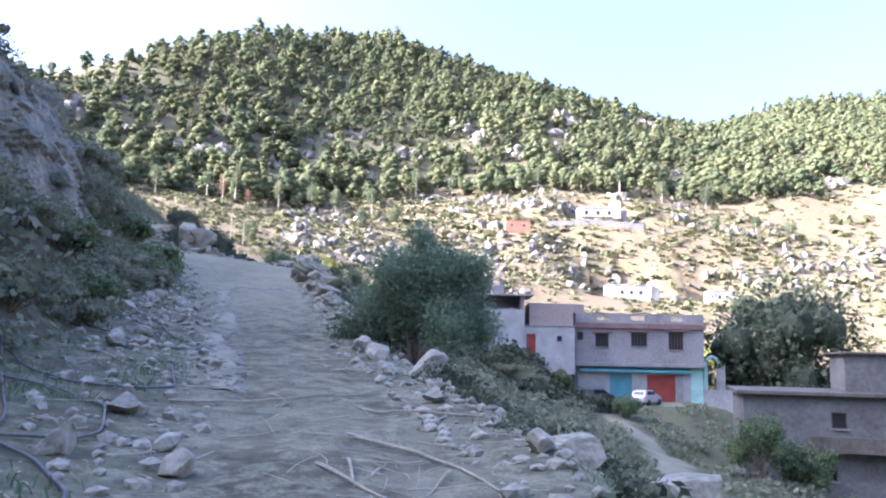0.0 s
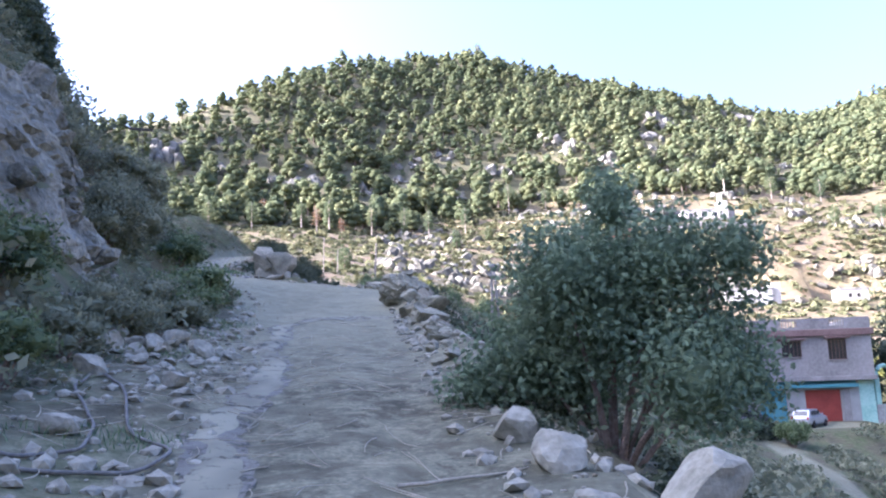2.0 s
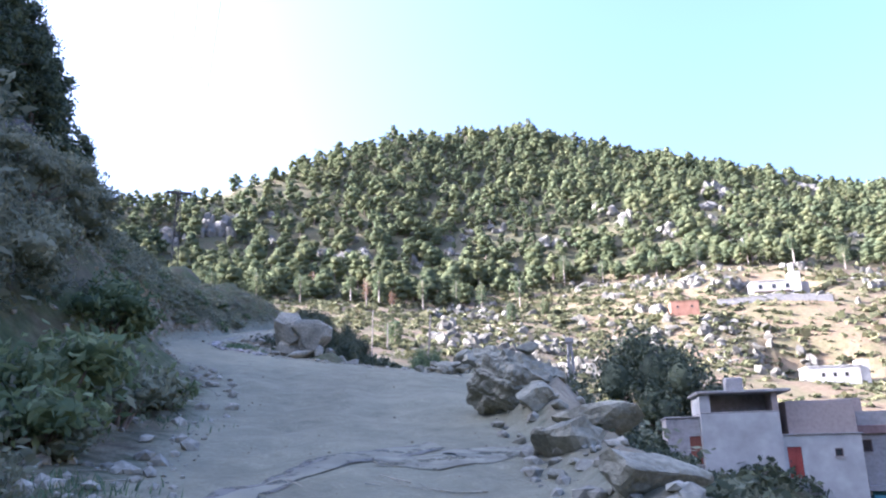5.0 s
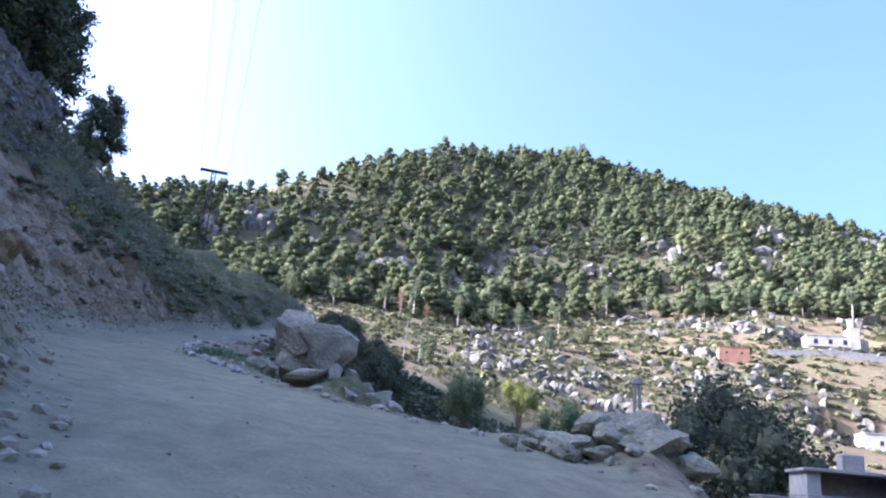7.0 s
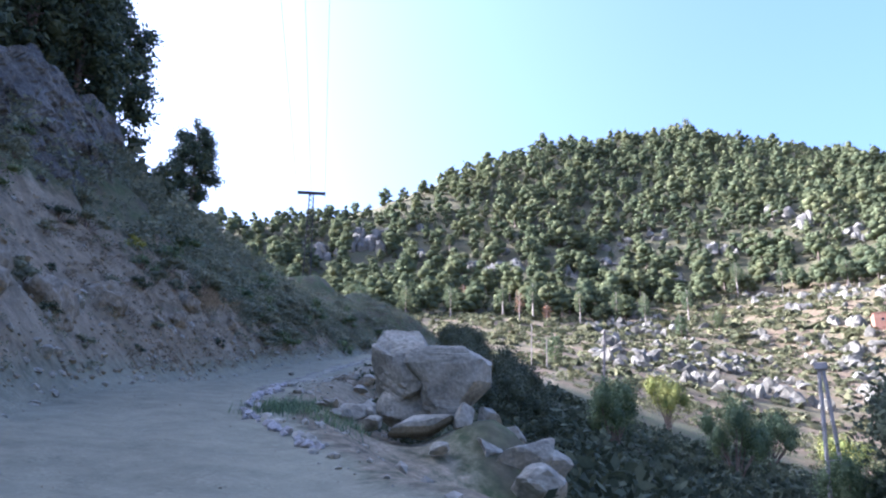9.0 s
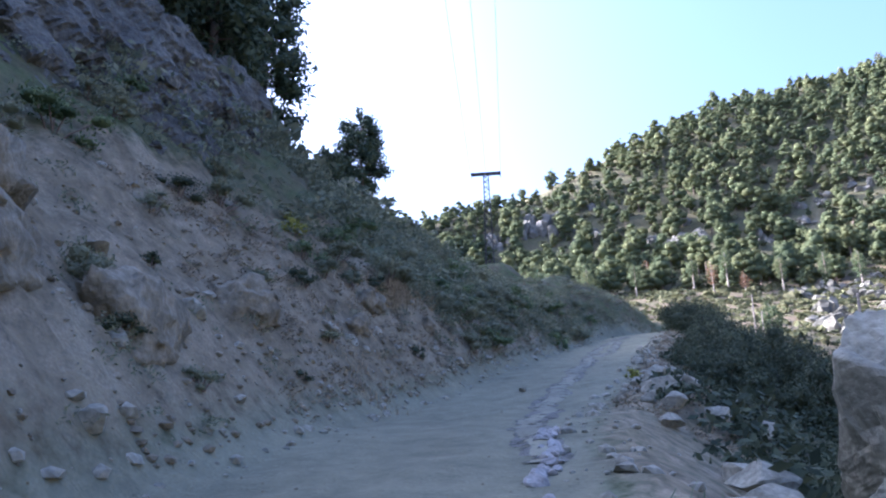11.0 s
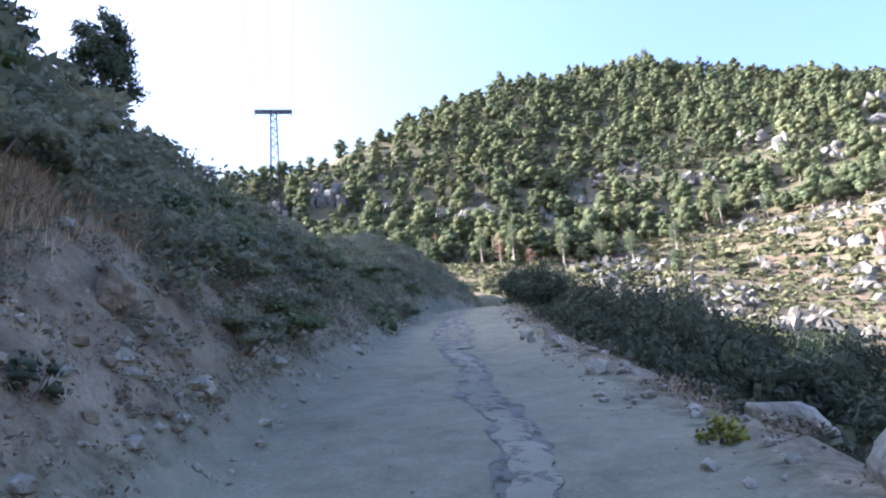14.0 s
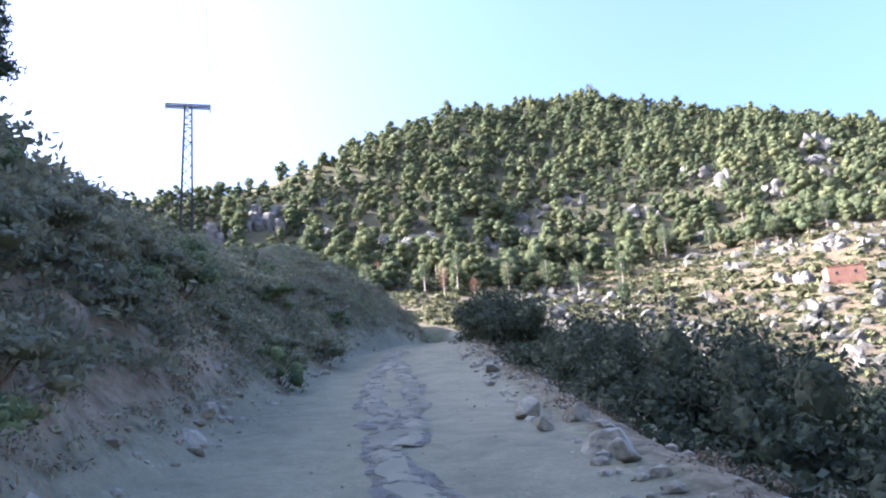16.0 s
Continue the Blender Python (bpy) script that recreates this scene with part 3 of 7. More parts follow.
# crags: bearing, distance, blocks, spread, size, steepness, seed
CRAGS = ((9.1, 560, 22, 7.5, 5.6, 1.8, 1), (8.6, 520, 6, 6, 4, 1.5, 2), (-17.3, 420, 12, 7, 4, 1.7, 3), (-19.5, 425, 6, 5, 3, 1.4, 4), (2.6, 480, 10, 6, 4, 1.7, 5),
         (5.2, 470, 5, 4, 3.6, 1.5, 6), (14.2, 640, 16, 12, 4.2, 1.4, 7), (15.4, 650, 10, 9, 4, 1.4, 8), (-27.5, 445, 14, 10, 3.8, 2.0, 9), (-30.5, 438, 10, 9, 3.4, 1.9, 10),
         (-10.5, 440, 5, 5, 3, 1.3, 11), (-2.5, 455, 7, 6, 3.8, 1.5, 12), (0.8, 500, 7, 6, 4.2, 1.6, 13), (-24, 440, 6, 8, 4, 1.6, 14), (28, 520, 6, 9, 4.5, 1.3, 15), (-7, 470, 4, 6, 3, 1.3, 16),
         (9.0, 372, 8, 3.2, 3.2, 1.3, 17), (6.2, 360, 8, 5, 2.6, 1.2, 18), (3.5, 322, 9, 6, 2.4, 1.1, 19), (1.0, 352, 8, 4, 2.3, 1.2, 20), (17.5, 372, 7, 5, 2.6, 1.3, 21), (12.6, 395, 6, 4, 2.6, 1.4, 22))


CRAGS = CRAGS + tuple((-29 + 3.6 * i + 2.2 * math.sin(i * 5.1), 405 + 60 * abs(math.sin(i * 2.3)) + (40 if i > 9 else 0), 5, 4.5, 2.4, 1.5, 30 + i) for i in range(14))


def scatter_forest():
    r = np.random.RandomState(11)
    protos = [pine_proto(200 + i, r.uniform(9.5, 13.0), r.uniform(3.8, 5.0), 6, 10, r.uniform(0.12, 0.32), 1.15) for i in range(10)]
    fine = [pine_proto(240 + i, r.uniform(10.5, 14.5), r.uniform(3.7, 4.8), 9, 18, r.choice([0.14, 0.20, 0.30, 0.42]), 0.92) for i in range(10)]
    az = r.uniform(-50, 36, 30000)
    rad = np.sqrt(r.uniform(280 ** 2, 990 ** 2, 30000))
    x, y = rad * np.sin(np.radians(az)), rad * np.cos(np.radians(az))
    edge = np.interp(az, FOREST_AZ, FOREST_R) + fbm(x, y, 40, 71) * 60
    top = np.interp(az, RIDGE_AZ, RIDGE_D)
    dens = 0.85 + 1.1 * fbm(x, y, 60, 77) + 1.2 * fbm(x, y, 24, 79)
    dens *= np.where(rad < 450, 0.85, 1.0)
    dens *= np.where(az > 19, 0.5, 1.0)
    dens *= np.where((np.abs(az + 25) < 3) & (rad > 485), 0.12, 1.0)
    dens *= np.where((np.abs(az - 1) < 4.5) & (rad > top - 90), 0.6, 1.0)
    dens *= np.where((az > 21) & (rad > top - 80) & (fbm(x, y, 50, 83) > -0.08), 0.12, 1.0)
    dens = dens * np.clip((rad - edge) / 18, 0, 1)
    for ca, cr, cn, cs, cz, cu, cd in CRAGS:
        clear = (np.abs(np.radians(az - ca)) * rad < cs * 1.25 + (5 if cz > 4.5 else 1)) & (rad > cr - (58 if cz > 4.5 else 34)) & (rad < cr + 4)
        dens = np.where(clear, dens * 0.15, dens)
    ok = (rad > edge) & (rad < top + 6) & (r.rand(30000) < dens * 2.4)
    x, y, rad, top = x[ok], y[ok], rad[ok], top[ok]
    # thin out trees that crowd
    keep, cell = [], {}
    for i in range(len(x)):
        g = 6.0 if rad[i] > 470 else 6.4
        c = (int(x[i] // g), int(y[i] // g), g)
        if c in cell:
            continue
        cell[c] = 1
        keep.append(i)
    x, y, rad, top = x[keep], y[keep], rad[keep], top[keep]
    z = gz(x, y)
    leaf_parts, trunk_parts = [], []
    for i in range(len(x)):
        lv, tr = (fine if rad[i] < 450 else protos)[r.randint(10)]
        s = r.choice([0.45, 0.65, 0.85, 1.0, 1.2]) * r.uniform(0.85, 1.15) * (0.9 if rad[i] > top[i] - 40 else 1.0)
        a = r.uniform(0, 6.28)
        off = np.array([x[i], y[i], z[i] - 0.2])
        sc = np.array([s, s, s * r.uniform(0.8, 1.08)])
        leaf_parts.append((turn_z(lv[0], a) * sc + off, lv[1]))
        trunk_parts.append((tr[0] * sc + off, tr[1]))
    return join(leaf_parts), join(trunk_parts)


wood_leaf, wood_trunk = scatter_forest()
stuff("pine_forest", wood_leaf, wood_green, "sunlit green pine forest covering the far hill", "forest", True)
stuff("pine_trunks", wood_trunk, bark, "bare brown trunks of the pines on the far hill", "tree trunks")

# low scrub on the open and wooded slopes
def scrub_arrays(seed, quads, size):
    r = np.random.RandomState(seed)
    s = shell(quads, r)
    s[:, 2] = np.abs(s[:, 2])
    return leaves(s * np.array([1, 1, 0.75]) * r.uniform(0.75, 1.05, (quads, 1)), s, size, 1.0, 0.5, r)


def scatter_scrub(count, protos, az0, az1, r0, r1, s0, s1, seed, keep=lambda x, y: np.ones(len(x))):
    r = np.random.RandomState(seed)
    az, rad = np.radians(r.uniform(az0, az1, count)), np.sqrt(r.uniform(r0 ** 2, r1 ** 2, count))
    x, y = rad * np.sin(az), rad * np.cos(az)
    ok = r.rand(count) < keep(x, y)
    x, y = x[ok], y[ok]
    z = gz(x, y)
    out = []
    for i in range(len(x)):
        v, f = protos[r.randint(len(protos))]
        s = r.uniform(s0, s1)
        out.append((turn_z(v, r.uniform(0, 6.28)) * s * np.array([1, 1, r.uniform(0.6, 1.0)]) + np.array([x[i], y[i], z[i] - 0.1]), f))
    return join(out)


far_scrub = [scrub_arrays(300 + i, 13, 1.15) for i in range(6)]
stuff("valley_scrub", scatter_scrub(15000, far_scrub, -30, 40, 120, 400, 0.4, 1.7, 31, lambda x, y: np.clip(0.55 + 2.0 * fbm(x, y, 45, 81), 0.22, 1) * step(45, 60, nearest(x, y)[3])), lit_scrub, "sunlit olive-green scrub on the open valley slope", "scrub")
under = [scrub_arrays(320 + i, 8, 1.4) for i in range(6)]
stuff("forest_scrub", scatter_scrub(9500, under, -45, 36, 300, 960, 0.8, 2.8, 32), lit_scrub, "green undergrowth between the pines on the far hill", "scrub")

# boulder fields
def boulder_field(count, seed, az0, az1, r0, r1, s0, s1, dens):
    r = np.random.RandomState(seed)
    protos = [rock_arrays(400 + i, 2 if i < 4 else 1, 18, 0.36) for i in range(8)]
    az, rad = np.radians(r.uniform(az0, az1, count)), np.sqrt(r.uniform(r0 ** 2, r1 ** 2, count))
    x, y = rad * np.sin(az), rad * np.cos(az)
    ok = r.rand(count) < dens(x, y, np.degrees(az), rad)
    x, y, rad = x[ok], y[ok], rad[ok]
    z = gz(x, y)
    out = []
    for i in range(len(x)):
        s = s0 + (s1 - s0) * r.rand() ** 5
        v, f = protos[r.randint(4) if s > 1.1 else 4 + r.randint(4)]
        out.append((turn_z(v, r.uniform(0, 6.28)) * s * np.array([1, r.uniform(0.55, 1), r.uniform(0.7, 1.6)]) + np.array([x[i], y[i], z[i] + s * 0.1]), f))
    return join(out)


def open_dens(x, y, az, rad):
    edge = np.interp(az, FOREST_AZ, FOREST_R)
    band = np.interp(az, [-12, -8, 0, 8, 16, 24, 32, 36], [190, 195, 205, 230, 265, 268, 280, 300])
    return np.clip(0.02 + 5.5 * fbm(x, y, 26, 91) + 2.0 * fbm(x, y, 8, 93), 0.015, 1) * np.clip((rad - band) / 15, 0, 1) * np.clip((edge + 6 - rad) / 8, 0, 1)


stuff("boulder_field", boulder_field(17000, 41, -12, 36, 185, 450, 0.3, 2.5, open_dens), pale_rock, "pale sunlit limestone boulders strewn over the slope", "rocks")


def rad_near(x, y):
    return math.hypot(x, y) < 400


def crag(x, y, n, spread, size, seed, up=1.5):
    """A crag: tall blocks leaning on one another."""
    r = np.random.RandomState(seed)
    out = []
    for i in range(int(n * 1.6)):
        px, py = x + r.normal(0, spread * 0.6), y + r.normal(0, spread * 0.4)
        s = size * r.uniform(0.45, 1.1)
        v, f = rock_arrays(500 + seed * 7 + i, 3 if rad_near(x, y) else 2, 16, 0.3)
        out.append((turn_z(v, r.uniform(0, 6.28)) * np.array([s, s, s * up * r.uniform(0.7, 1.3)]) + np.array([px, py, g1(px, py) + s * 0.15 * up]), f))
    return out


def crag_thing(x, y, n, spread, size, seed, up=1.5):
    o = empty("crag", x, y, g1(x, y))
    for v, f in crag(x, y, n, spread, size, seed, up):
        child("block", mesh_of("block", v - np.array([x, y, g1(x, y)]), f, crag_rock), o)
    return tagged(o, "pale grey limestone crag standing among the pines", "crag", "crags on the hill")


def polar(az, r):
    return r * math.sin(radians(az)), r * math.cos(radians(az))


for az, rad, n, spread, size, up, sd in CRAGS:
    crag_thing(*polar(az, rad), n, spread, size, sd, up)


# ---- single trees ----
def pine_tree(name, x, y, tall, wide, label, group, seed, crown_from=0.35, quads=1500, leaf=0.34, mat=None, trunk_mat=None, lean=0.0, layers=11, z=None, hearts=0.0):
    r = np.random.RandomState(seed)
    o = empty(name, x, y, (g1(x, y) if z is None else z) - 0.15)
    top = np.array([lean, 0, tall])
    tr = [np.array([0, 0, -0.3]), top * 0.4 + np.array([r.uniform(-.1, .1), r.uniform(-.1, .1), 0]), top * 0.75, top * 0.97]
    parts = [tube_arrays(tr, [tall * 0.024, tall * 0.019, tall * 0.011, tall * 0.004], 8)]
    blobs = []
    for i in range(layers):
        h = crown_from + (1 - crown_from) * i / (layers - 1)
        prof = math.sin(math.pi * (0.18 + 0.72 * (h - crown_from) / (1 - crown_from))) ** 0.8
        for k in range(4 if h < 0.9 else 1):
            a = k * 1.57 + i * 0.9 + r.uniform(-0.4, 0.4)
            w = wide * prof * r.uniform(0.55, 1.05)
            c = np.array([math.cos(a) * w * 0.62, math.sin(a) * w * 0.62, tall * h + r.uniform(-0.2, 0.2)]) + np.array([lean * h, 0, 0])
            blobs.append((tuple(c), (wide * 0.36 * prof + 0.12, wide * 0.36 * prof + 0.12, tall * (0.09 if hearts else 0.055) + 0.1)))
            s0 = np.array([lean * h, 0, tall * h * 0.94])
            parts.append(tube_arrays([s0, (s0 + c) / 2 + np.array([0, 0, 0.1]), c], [tall * 0.006, tall * 0.004, tall * 0.002], 4))
    per = quads / sum(np.mean(b[1]) ** 2 for b in blobs)
    child("trunk", mesh_of("trunk", *join(parts), trunk_mat or bark), o)
    child("crown", mesh_of("crown", *crown_arrays(blobs, per, leaf, r, 0.5, 0.7, 0.6), mat or pine_green), o)
    if hearts:
        child("inner_foliage", mesh_of("inner_foliage", *blob_arrays(blobs, hearts, 2, seed), mat or pine_green), o)
    return tagged(o, label, "tree", group)


def leafy_tree(name, x, y, base_z, blobs, label, group, seed, leaf, per, mat, trunk=0.18, aspect=0.75, hearts=0.42, fold=0.12, stems=5):
    """A broad-leaved tree or bush: stems, limbs to each clump, leaves, and a shaded heart."""
    r = np.random.RandomState(seed)
    o = empty(name, x, y, base_z)
    tubes = []
    for i, (c, rad) in enumerate(blobs):
        s = np.array([r.uniform(-.2, .2) * trunk * 4, r.uniform(-.2, .2) * trunk * 4, -0.2])
        c = np.array(c)
        tubes.append(tube_arrays([s, s * 0.5 + c * 0.35 + np.array([0, 0, 0.1 * c[2]]), c * 0.75, c + np.array([0, 0, rad[2] * 0.3])], [trunk * (1 if i < stems else 0.5), trunk * 0.6, trunk * 0.35, trunk * 0.12], 6))
    child("trunk", mesh_of("trunk", *join(tubes), bark), o)
    child("crown", mesh_of("crown", *crown_arrays(blobs, per, leaf, r, aspect, 0.9, 0.6, fold), mat), o)
    if hearts:
        child("inner_foliage", mesh_of("inner_foliage", *blob_arrays(blobs, hearts, 2, seed), mat), o)
    return tagged(o, label, "tree" if trunk > 0.05 else "bush", group)


def clump(seed, n, w, h, low=0.35, size=0.45):
    r = np.random.RandomState(seed)
    out = [((0, 0, h * 0.55), (w * size * 1.1, w * size * 1.1, h * 0.36))]
    for i in range(n):
        a, q = i * 2.4 + r.uniform(-.3, .3), math.sqrt(r.uniform(0.15, 1))
        z = low + (1 - low) * r.uniform(0.05, 0.8) * (1.15 - 0.6 * q)
        s = size * r.uniform(0.65, 1.05)
        out.append(((math.cos(a) * w * 0.62 * q, math.sin(a) * w * 0.62 * q, h * z), (w * s, w * s, h * s * 0.62)))
    return out


def bush(name, x, y, w, h, seed, mat, label, group, leaf=0.1, per=1500, n=9, low=0.1, sink=0.1, z=None, aspect=0.6):
    b = clump(seed, n, w, h, low, 0.42)
    return leafy_tree(name, x, y, (g1(x, y) if z is None else z) - sink, b, label, group, seed, leaf * 1.1, per * 0.76, mat, 0.035, aspect, 0.42, 0.1, 3)


# pines at the foot of the hill and on the open slope
FOOT = [(-2.2, 402, 16, 4.0, 0.45), (-15.5, 335, 15, 3.2, 0.5), (-10, 350, 14, 3.6, 0.35), (-8.2, 345, 13, 3.3, 0.3), (-17.5, 330, 13, 3.0, 0.5), (-5.5, 352, 13, 3.6, 0.4), (-21, 325, 12, 3.4, 0.35), (13.0, 398, 16, 3.2, 0.6),
        (-6.2, 305, 8, 2.9, 0.15), (-12.4, 342, 13, 3.5, 0.4), (0.5, 408, 12, 3.6, 0.35), (4.2, 402, 12, 3.8, 0.35), (7.0, 404, 12, 3.6, 0.3), (10.2, 403, 13, 3.8, 0.35), (16, 416, 12, 4.2, 0.3), (19, 425, 12, 4.0, 0.3),
        (-24, 318, 12, 3.4, 0.3), (-27, 312, 12, 3.2, 0.4), (19.6, 352, 10, 3.0, 0.3), (22.3, 372, 10, 3.2, 0.35), (-3.8, 330, 7, 2.2, 0.2), (24.5, 380, 11, 3.6, 0.3)]
for i, (az, rad, tall, wide, cf) in enumerate(FOOT):
    px, py = polar(az, rad)
    pine_tree("pine_tree", px, py, tall, wide, "tall green bare-trunked pine at the hill's foot", "pines at the hill's foot", 600 + i, cf, 800, 0.75, pine_green, pale_bark)
for i, (az, rad, tall) in enumerate(((-16.4, 322, 11), (-14.6, 322, 7), (-20.2, 372, 8), (9.8, 406, 8))):
    px, py = polar(az, rad)
    pine_tree("dead_tree", px, py, tall, 2.8, "withered russet-brown tree at the edge of the field", "withered trees", 640 + i, 0.3, 320, 0.5, russet, pale_bark)
# the lone pine and scattered trees on the skyline
for i, (az, rad, tall, wide) in enumerate(((-26.2, 508, 11, 3.0), (-14.5, 600, 15, 3.4), (-7.6, 668, 12, 2.8), (-5.6, 690, 12, 3.0), (-4.0, 706, 17, 4.4), (-28.2, 494, 10, 3.6), (-30, 486, 11, 3.8))):
    px, py = polar(az, rad)
    pine_tree("skyline_pine", px, py, tall, wide, "single pine standing out on the hill's skyline", "pines on the skyline", 660 + i, 0.45, 700, 0.9, pine_green, pale_bark)
px, py = -45.8, 179.7
pine_tree("young_pine", px, py, 6.5, 2.5, "young sunlit pine standing by the stony field", "field trees", 690, 0.2, 1100, 0.5, pine_green, pale_bark)


# ---- left hillside ----
pine_tree("hillside_pine", -64.5, 97.5, 9.8, 4.0, "dark pine on the skyline of the near hillside", "hillside pines", 701, 0.12, 9000, 0.36, dark_pine, hearts=0.34)
for i, (x, y, tall, wide) in enumerate(((-42.0, 62.5, 11, 3.4), (-44.2, 67.0, 10.5, 3.4), (-43, 59.5, 13, 3.8), (-46, 63.5, 13, 3.6), (-39.5, 57.5, 11.5, 3.4), (-44, 56, 13, 3.8), (-37, 52.5, 10.5, 3.2), (-39.6, 60.4, 8.5, 2.8))):
    pine_tree("dark_pine", x, y, tall, wide, "tall dark shaded pine at the top of the cliff", "hillside pines", 710 + i, 0.06, 6000, 0.34, dark_pine, hearts=0.36)


def outcrop(x, y, sx, sy, sz, seed, rz=0.0, lift=0.2, mat=None, label="grey fissured limestone cliff rising from the hillside", smooth=False):
    r = np.random.RandomState(seed)
    v, f = ico(5 if y < 35 else 4)
    for _ in range(16):
        n = shell(1, r)[0]
        d = r.uniform(0.6, 0.9)
        over = v @ n - d
        v -= np.where(over > 0, over, 0)[:, None] * n * 0.9
    v *= (1 + 0.30 * n3(v, 0.8, seed) + 0.26 * n3(v, 0.3, seed + 4) + 0.17 * n3(v, 0.12, seed + 8))[:, None]
    v[:, 2] += 0.04 * np.sin(v[:, 0] * 9 + v[:, 2] * 14)
    m = mesh_of("cliff_rock", v * np.array([sx, sy, sz]), f, mat or cliff_rock, smooth)
    o = new("cliff_rock", m)
    o.matrix_world = pose(x, y, g1(x, y) + lift * sz, 0, 0, rz)
    return tagged(o, label, "cliff", "cliff outcrops")


# bare rock faces in the hillside: x, y and height along the foot
CLIFF_LOW = [(-12.6, 9.0, 2.0), (-9.9, 12.5, 2.8), (-10.4, 16.0, 3.6), (-10.7, 20.0, 4.4), (-10.6, 23.6, 4.6), (-11.3, 25.6, 4.0), (-13.8, 27.0, 3.0)]
CLIFF_HIGH = [(-31.4, 47.6, 2.2), (-30.9, 50.0, 3.8), (-31.6, 52.4, 5.2), (-32.5, 55.2, 5.6), (-33.6, 57.6, 5.0), (-34.8, 59.8, 4.0), (-36.8, 61.4, 2.6)]


def cliff_face(pts, lean, seed, mat, label, nu=150, nv=54):
    """A broken rock face: ledges, blocks and fissures, rounded over into the slope behind."""
    p = smooth_line(pts, nu)
    t = np.gradient(p[:, :2], axis=0)
    t /= np.hypot(t[:, 0], t[:, 1])[:, None]
    inward = np.stack([-t[:, 1], t[:, 0]], 1)
    s = np.r_[0, np.cumsum(np.hypot(*np.diff(p[:, :2], axis=0).T))]
    foot = gz(p[:, 0], p[:, 1])
    tall = p[:, 2] * (1 + 0.3 * fbm(s, s * 0 + seed, 2.2, seed))
    rows = []
    for j in range(nv):
        v = j / (nv - 9)
        up = np.minimum(v, 1.0)
        z = -0.8 + (tall + 0.8) * up
        blocks = 0.28 * np.floor(fbm(s + 0.5 * z, z * 1.4 + s * 0.2, 1.5, seed + 3) * 7)
        out = 1.0 * fbm(s, z, 3.2, seed + 1) + blocks * 0.6 + 0.32 * fbm(s + z * 0.6, z - s * 0.3, 0.9, seed + 5) + 0.12 * fbm(s, z, 0.3, seed + 7) - 0.35 * np.exp(-(fbm(s + 0.3 * z, z * 0.35, 1.6, seed + 9) / 0.02) ** 2)
        back = lean * up ** 1.3 - out * np.minimum(1, 3 * (1 - up) + 0.55) + np.maximum(v - 1, 0) * 14.0
        x, y = p[:, 0] + inward[:, 0] * back, p[:, 1] + inward[:, 1] * back
        if v > 1:
            z = np.maximum(foot + z - (v - 1) * 9 + 0.5 * fbm(s, s * 0 + v * 9, 1.0, seed + 11), gz(x, y) - 0.6) - foot
        rows.append(np.stack([x, y, foot + z], 1))
    v = np.stack(rows, 0).reshape(-1, 3)
    idx = np.arange(nu * nv).reshape(nv, nu)
    f = np.stack([idx[:-1, :-1], idx[1:, :-1], idx[1:, 1:], idx[:-1, 1:]], -1).reshape(-1, 4)
    c = v.mean(0)
    o = new("limestone_cliff")
    o.location = c
    child("rock_wall", mesh_of("rock_wall", v - c, f, mat), o)
    for i in range(14):
        k, j = 8 + (i * 37 + seed) % (nu - 16), 2 + (i * 13) % (nv - 18)
        bv, bf = rock_arrays(seed * 9 + i, 2, 14, 0.25)
        b = 0.2 + 0.25 * ((i * 7) % 5) / 5
        child("block", mesh_of("block", turn_z(bv, i * 1.3) * b * np.array([1, 0.8, 0.9]) + v[j * nu + k] - c, bf, mat), o)
    return tagged(o, label, "cliff", "cliffs on the hillside")


cliff_face(CLIFF_LOW, 1.6, 61, grey_cliff, "tall grey fissured limestone cliff rising from the scrub")
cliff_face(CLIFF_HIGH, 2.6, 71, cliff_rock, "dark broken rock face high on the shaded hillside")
for i, (x, y, sx, sy, sz, rz, lift) in enumerate(((-15.4, 27.0, 1.5, 2.0, 1.9, 35, 0.12), (-38.2, 60.2, 1.4, 1.8, 1.9, 40, 0.1))):
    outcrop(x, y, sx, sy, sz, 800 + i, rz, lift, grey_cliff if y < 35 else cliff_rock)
# weathered strata and a smooth hump standing out of the dirt cut
dusty_rock = shade("dusty_rock", [(0.10, 0.098, 0.07), (0.22, 0.213, 0.155), (0.36, 0.35, 0.26)], 2.6, 0.95, 1.0, 6.0, detail=9.0, dist=0.08)
strata = shade("strata_rock", [(0.09, 0.078, 0.052), (0.19, 0.168, 0.115), (0.33, 0.30, 0.22)], 1.6, 0.95, 1.0, 6.0, detail=9.0, dist=0.12)
for i, (x, y, sx, sy, sz, rz, lift) in enumerate(((-24.5, 45.9, 1.0, 2.2, 1.1, 40, -0.25), (-22.9, 44.7, 0.8, 1.8, 0.9, 45, -0.3), (-26.0, 46.4, 1.0, 1.8, 1.1, 40, -0.25), (-27.45, 52.5, 0.65, 1.1, 0.75, 30, -0.2), (-30.0, 58.8, 0.4, 0.6, 0.5, 30, -0.1), (-30.2, 61.9, 0.35, 0.7, 0.4, 20, -0.1), (-29.0, 57.3, 0.35, 0.5, 0.4, 20, -0.1), (-25.5, 48.9, 0.7, 1.3, 0.8, 40, -0.3))):
    outcrop(x, y, sx, sy, sz, 830 + i, rz, lift, strata, "tan layered rock standing out of the dirt bank", True)

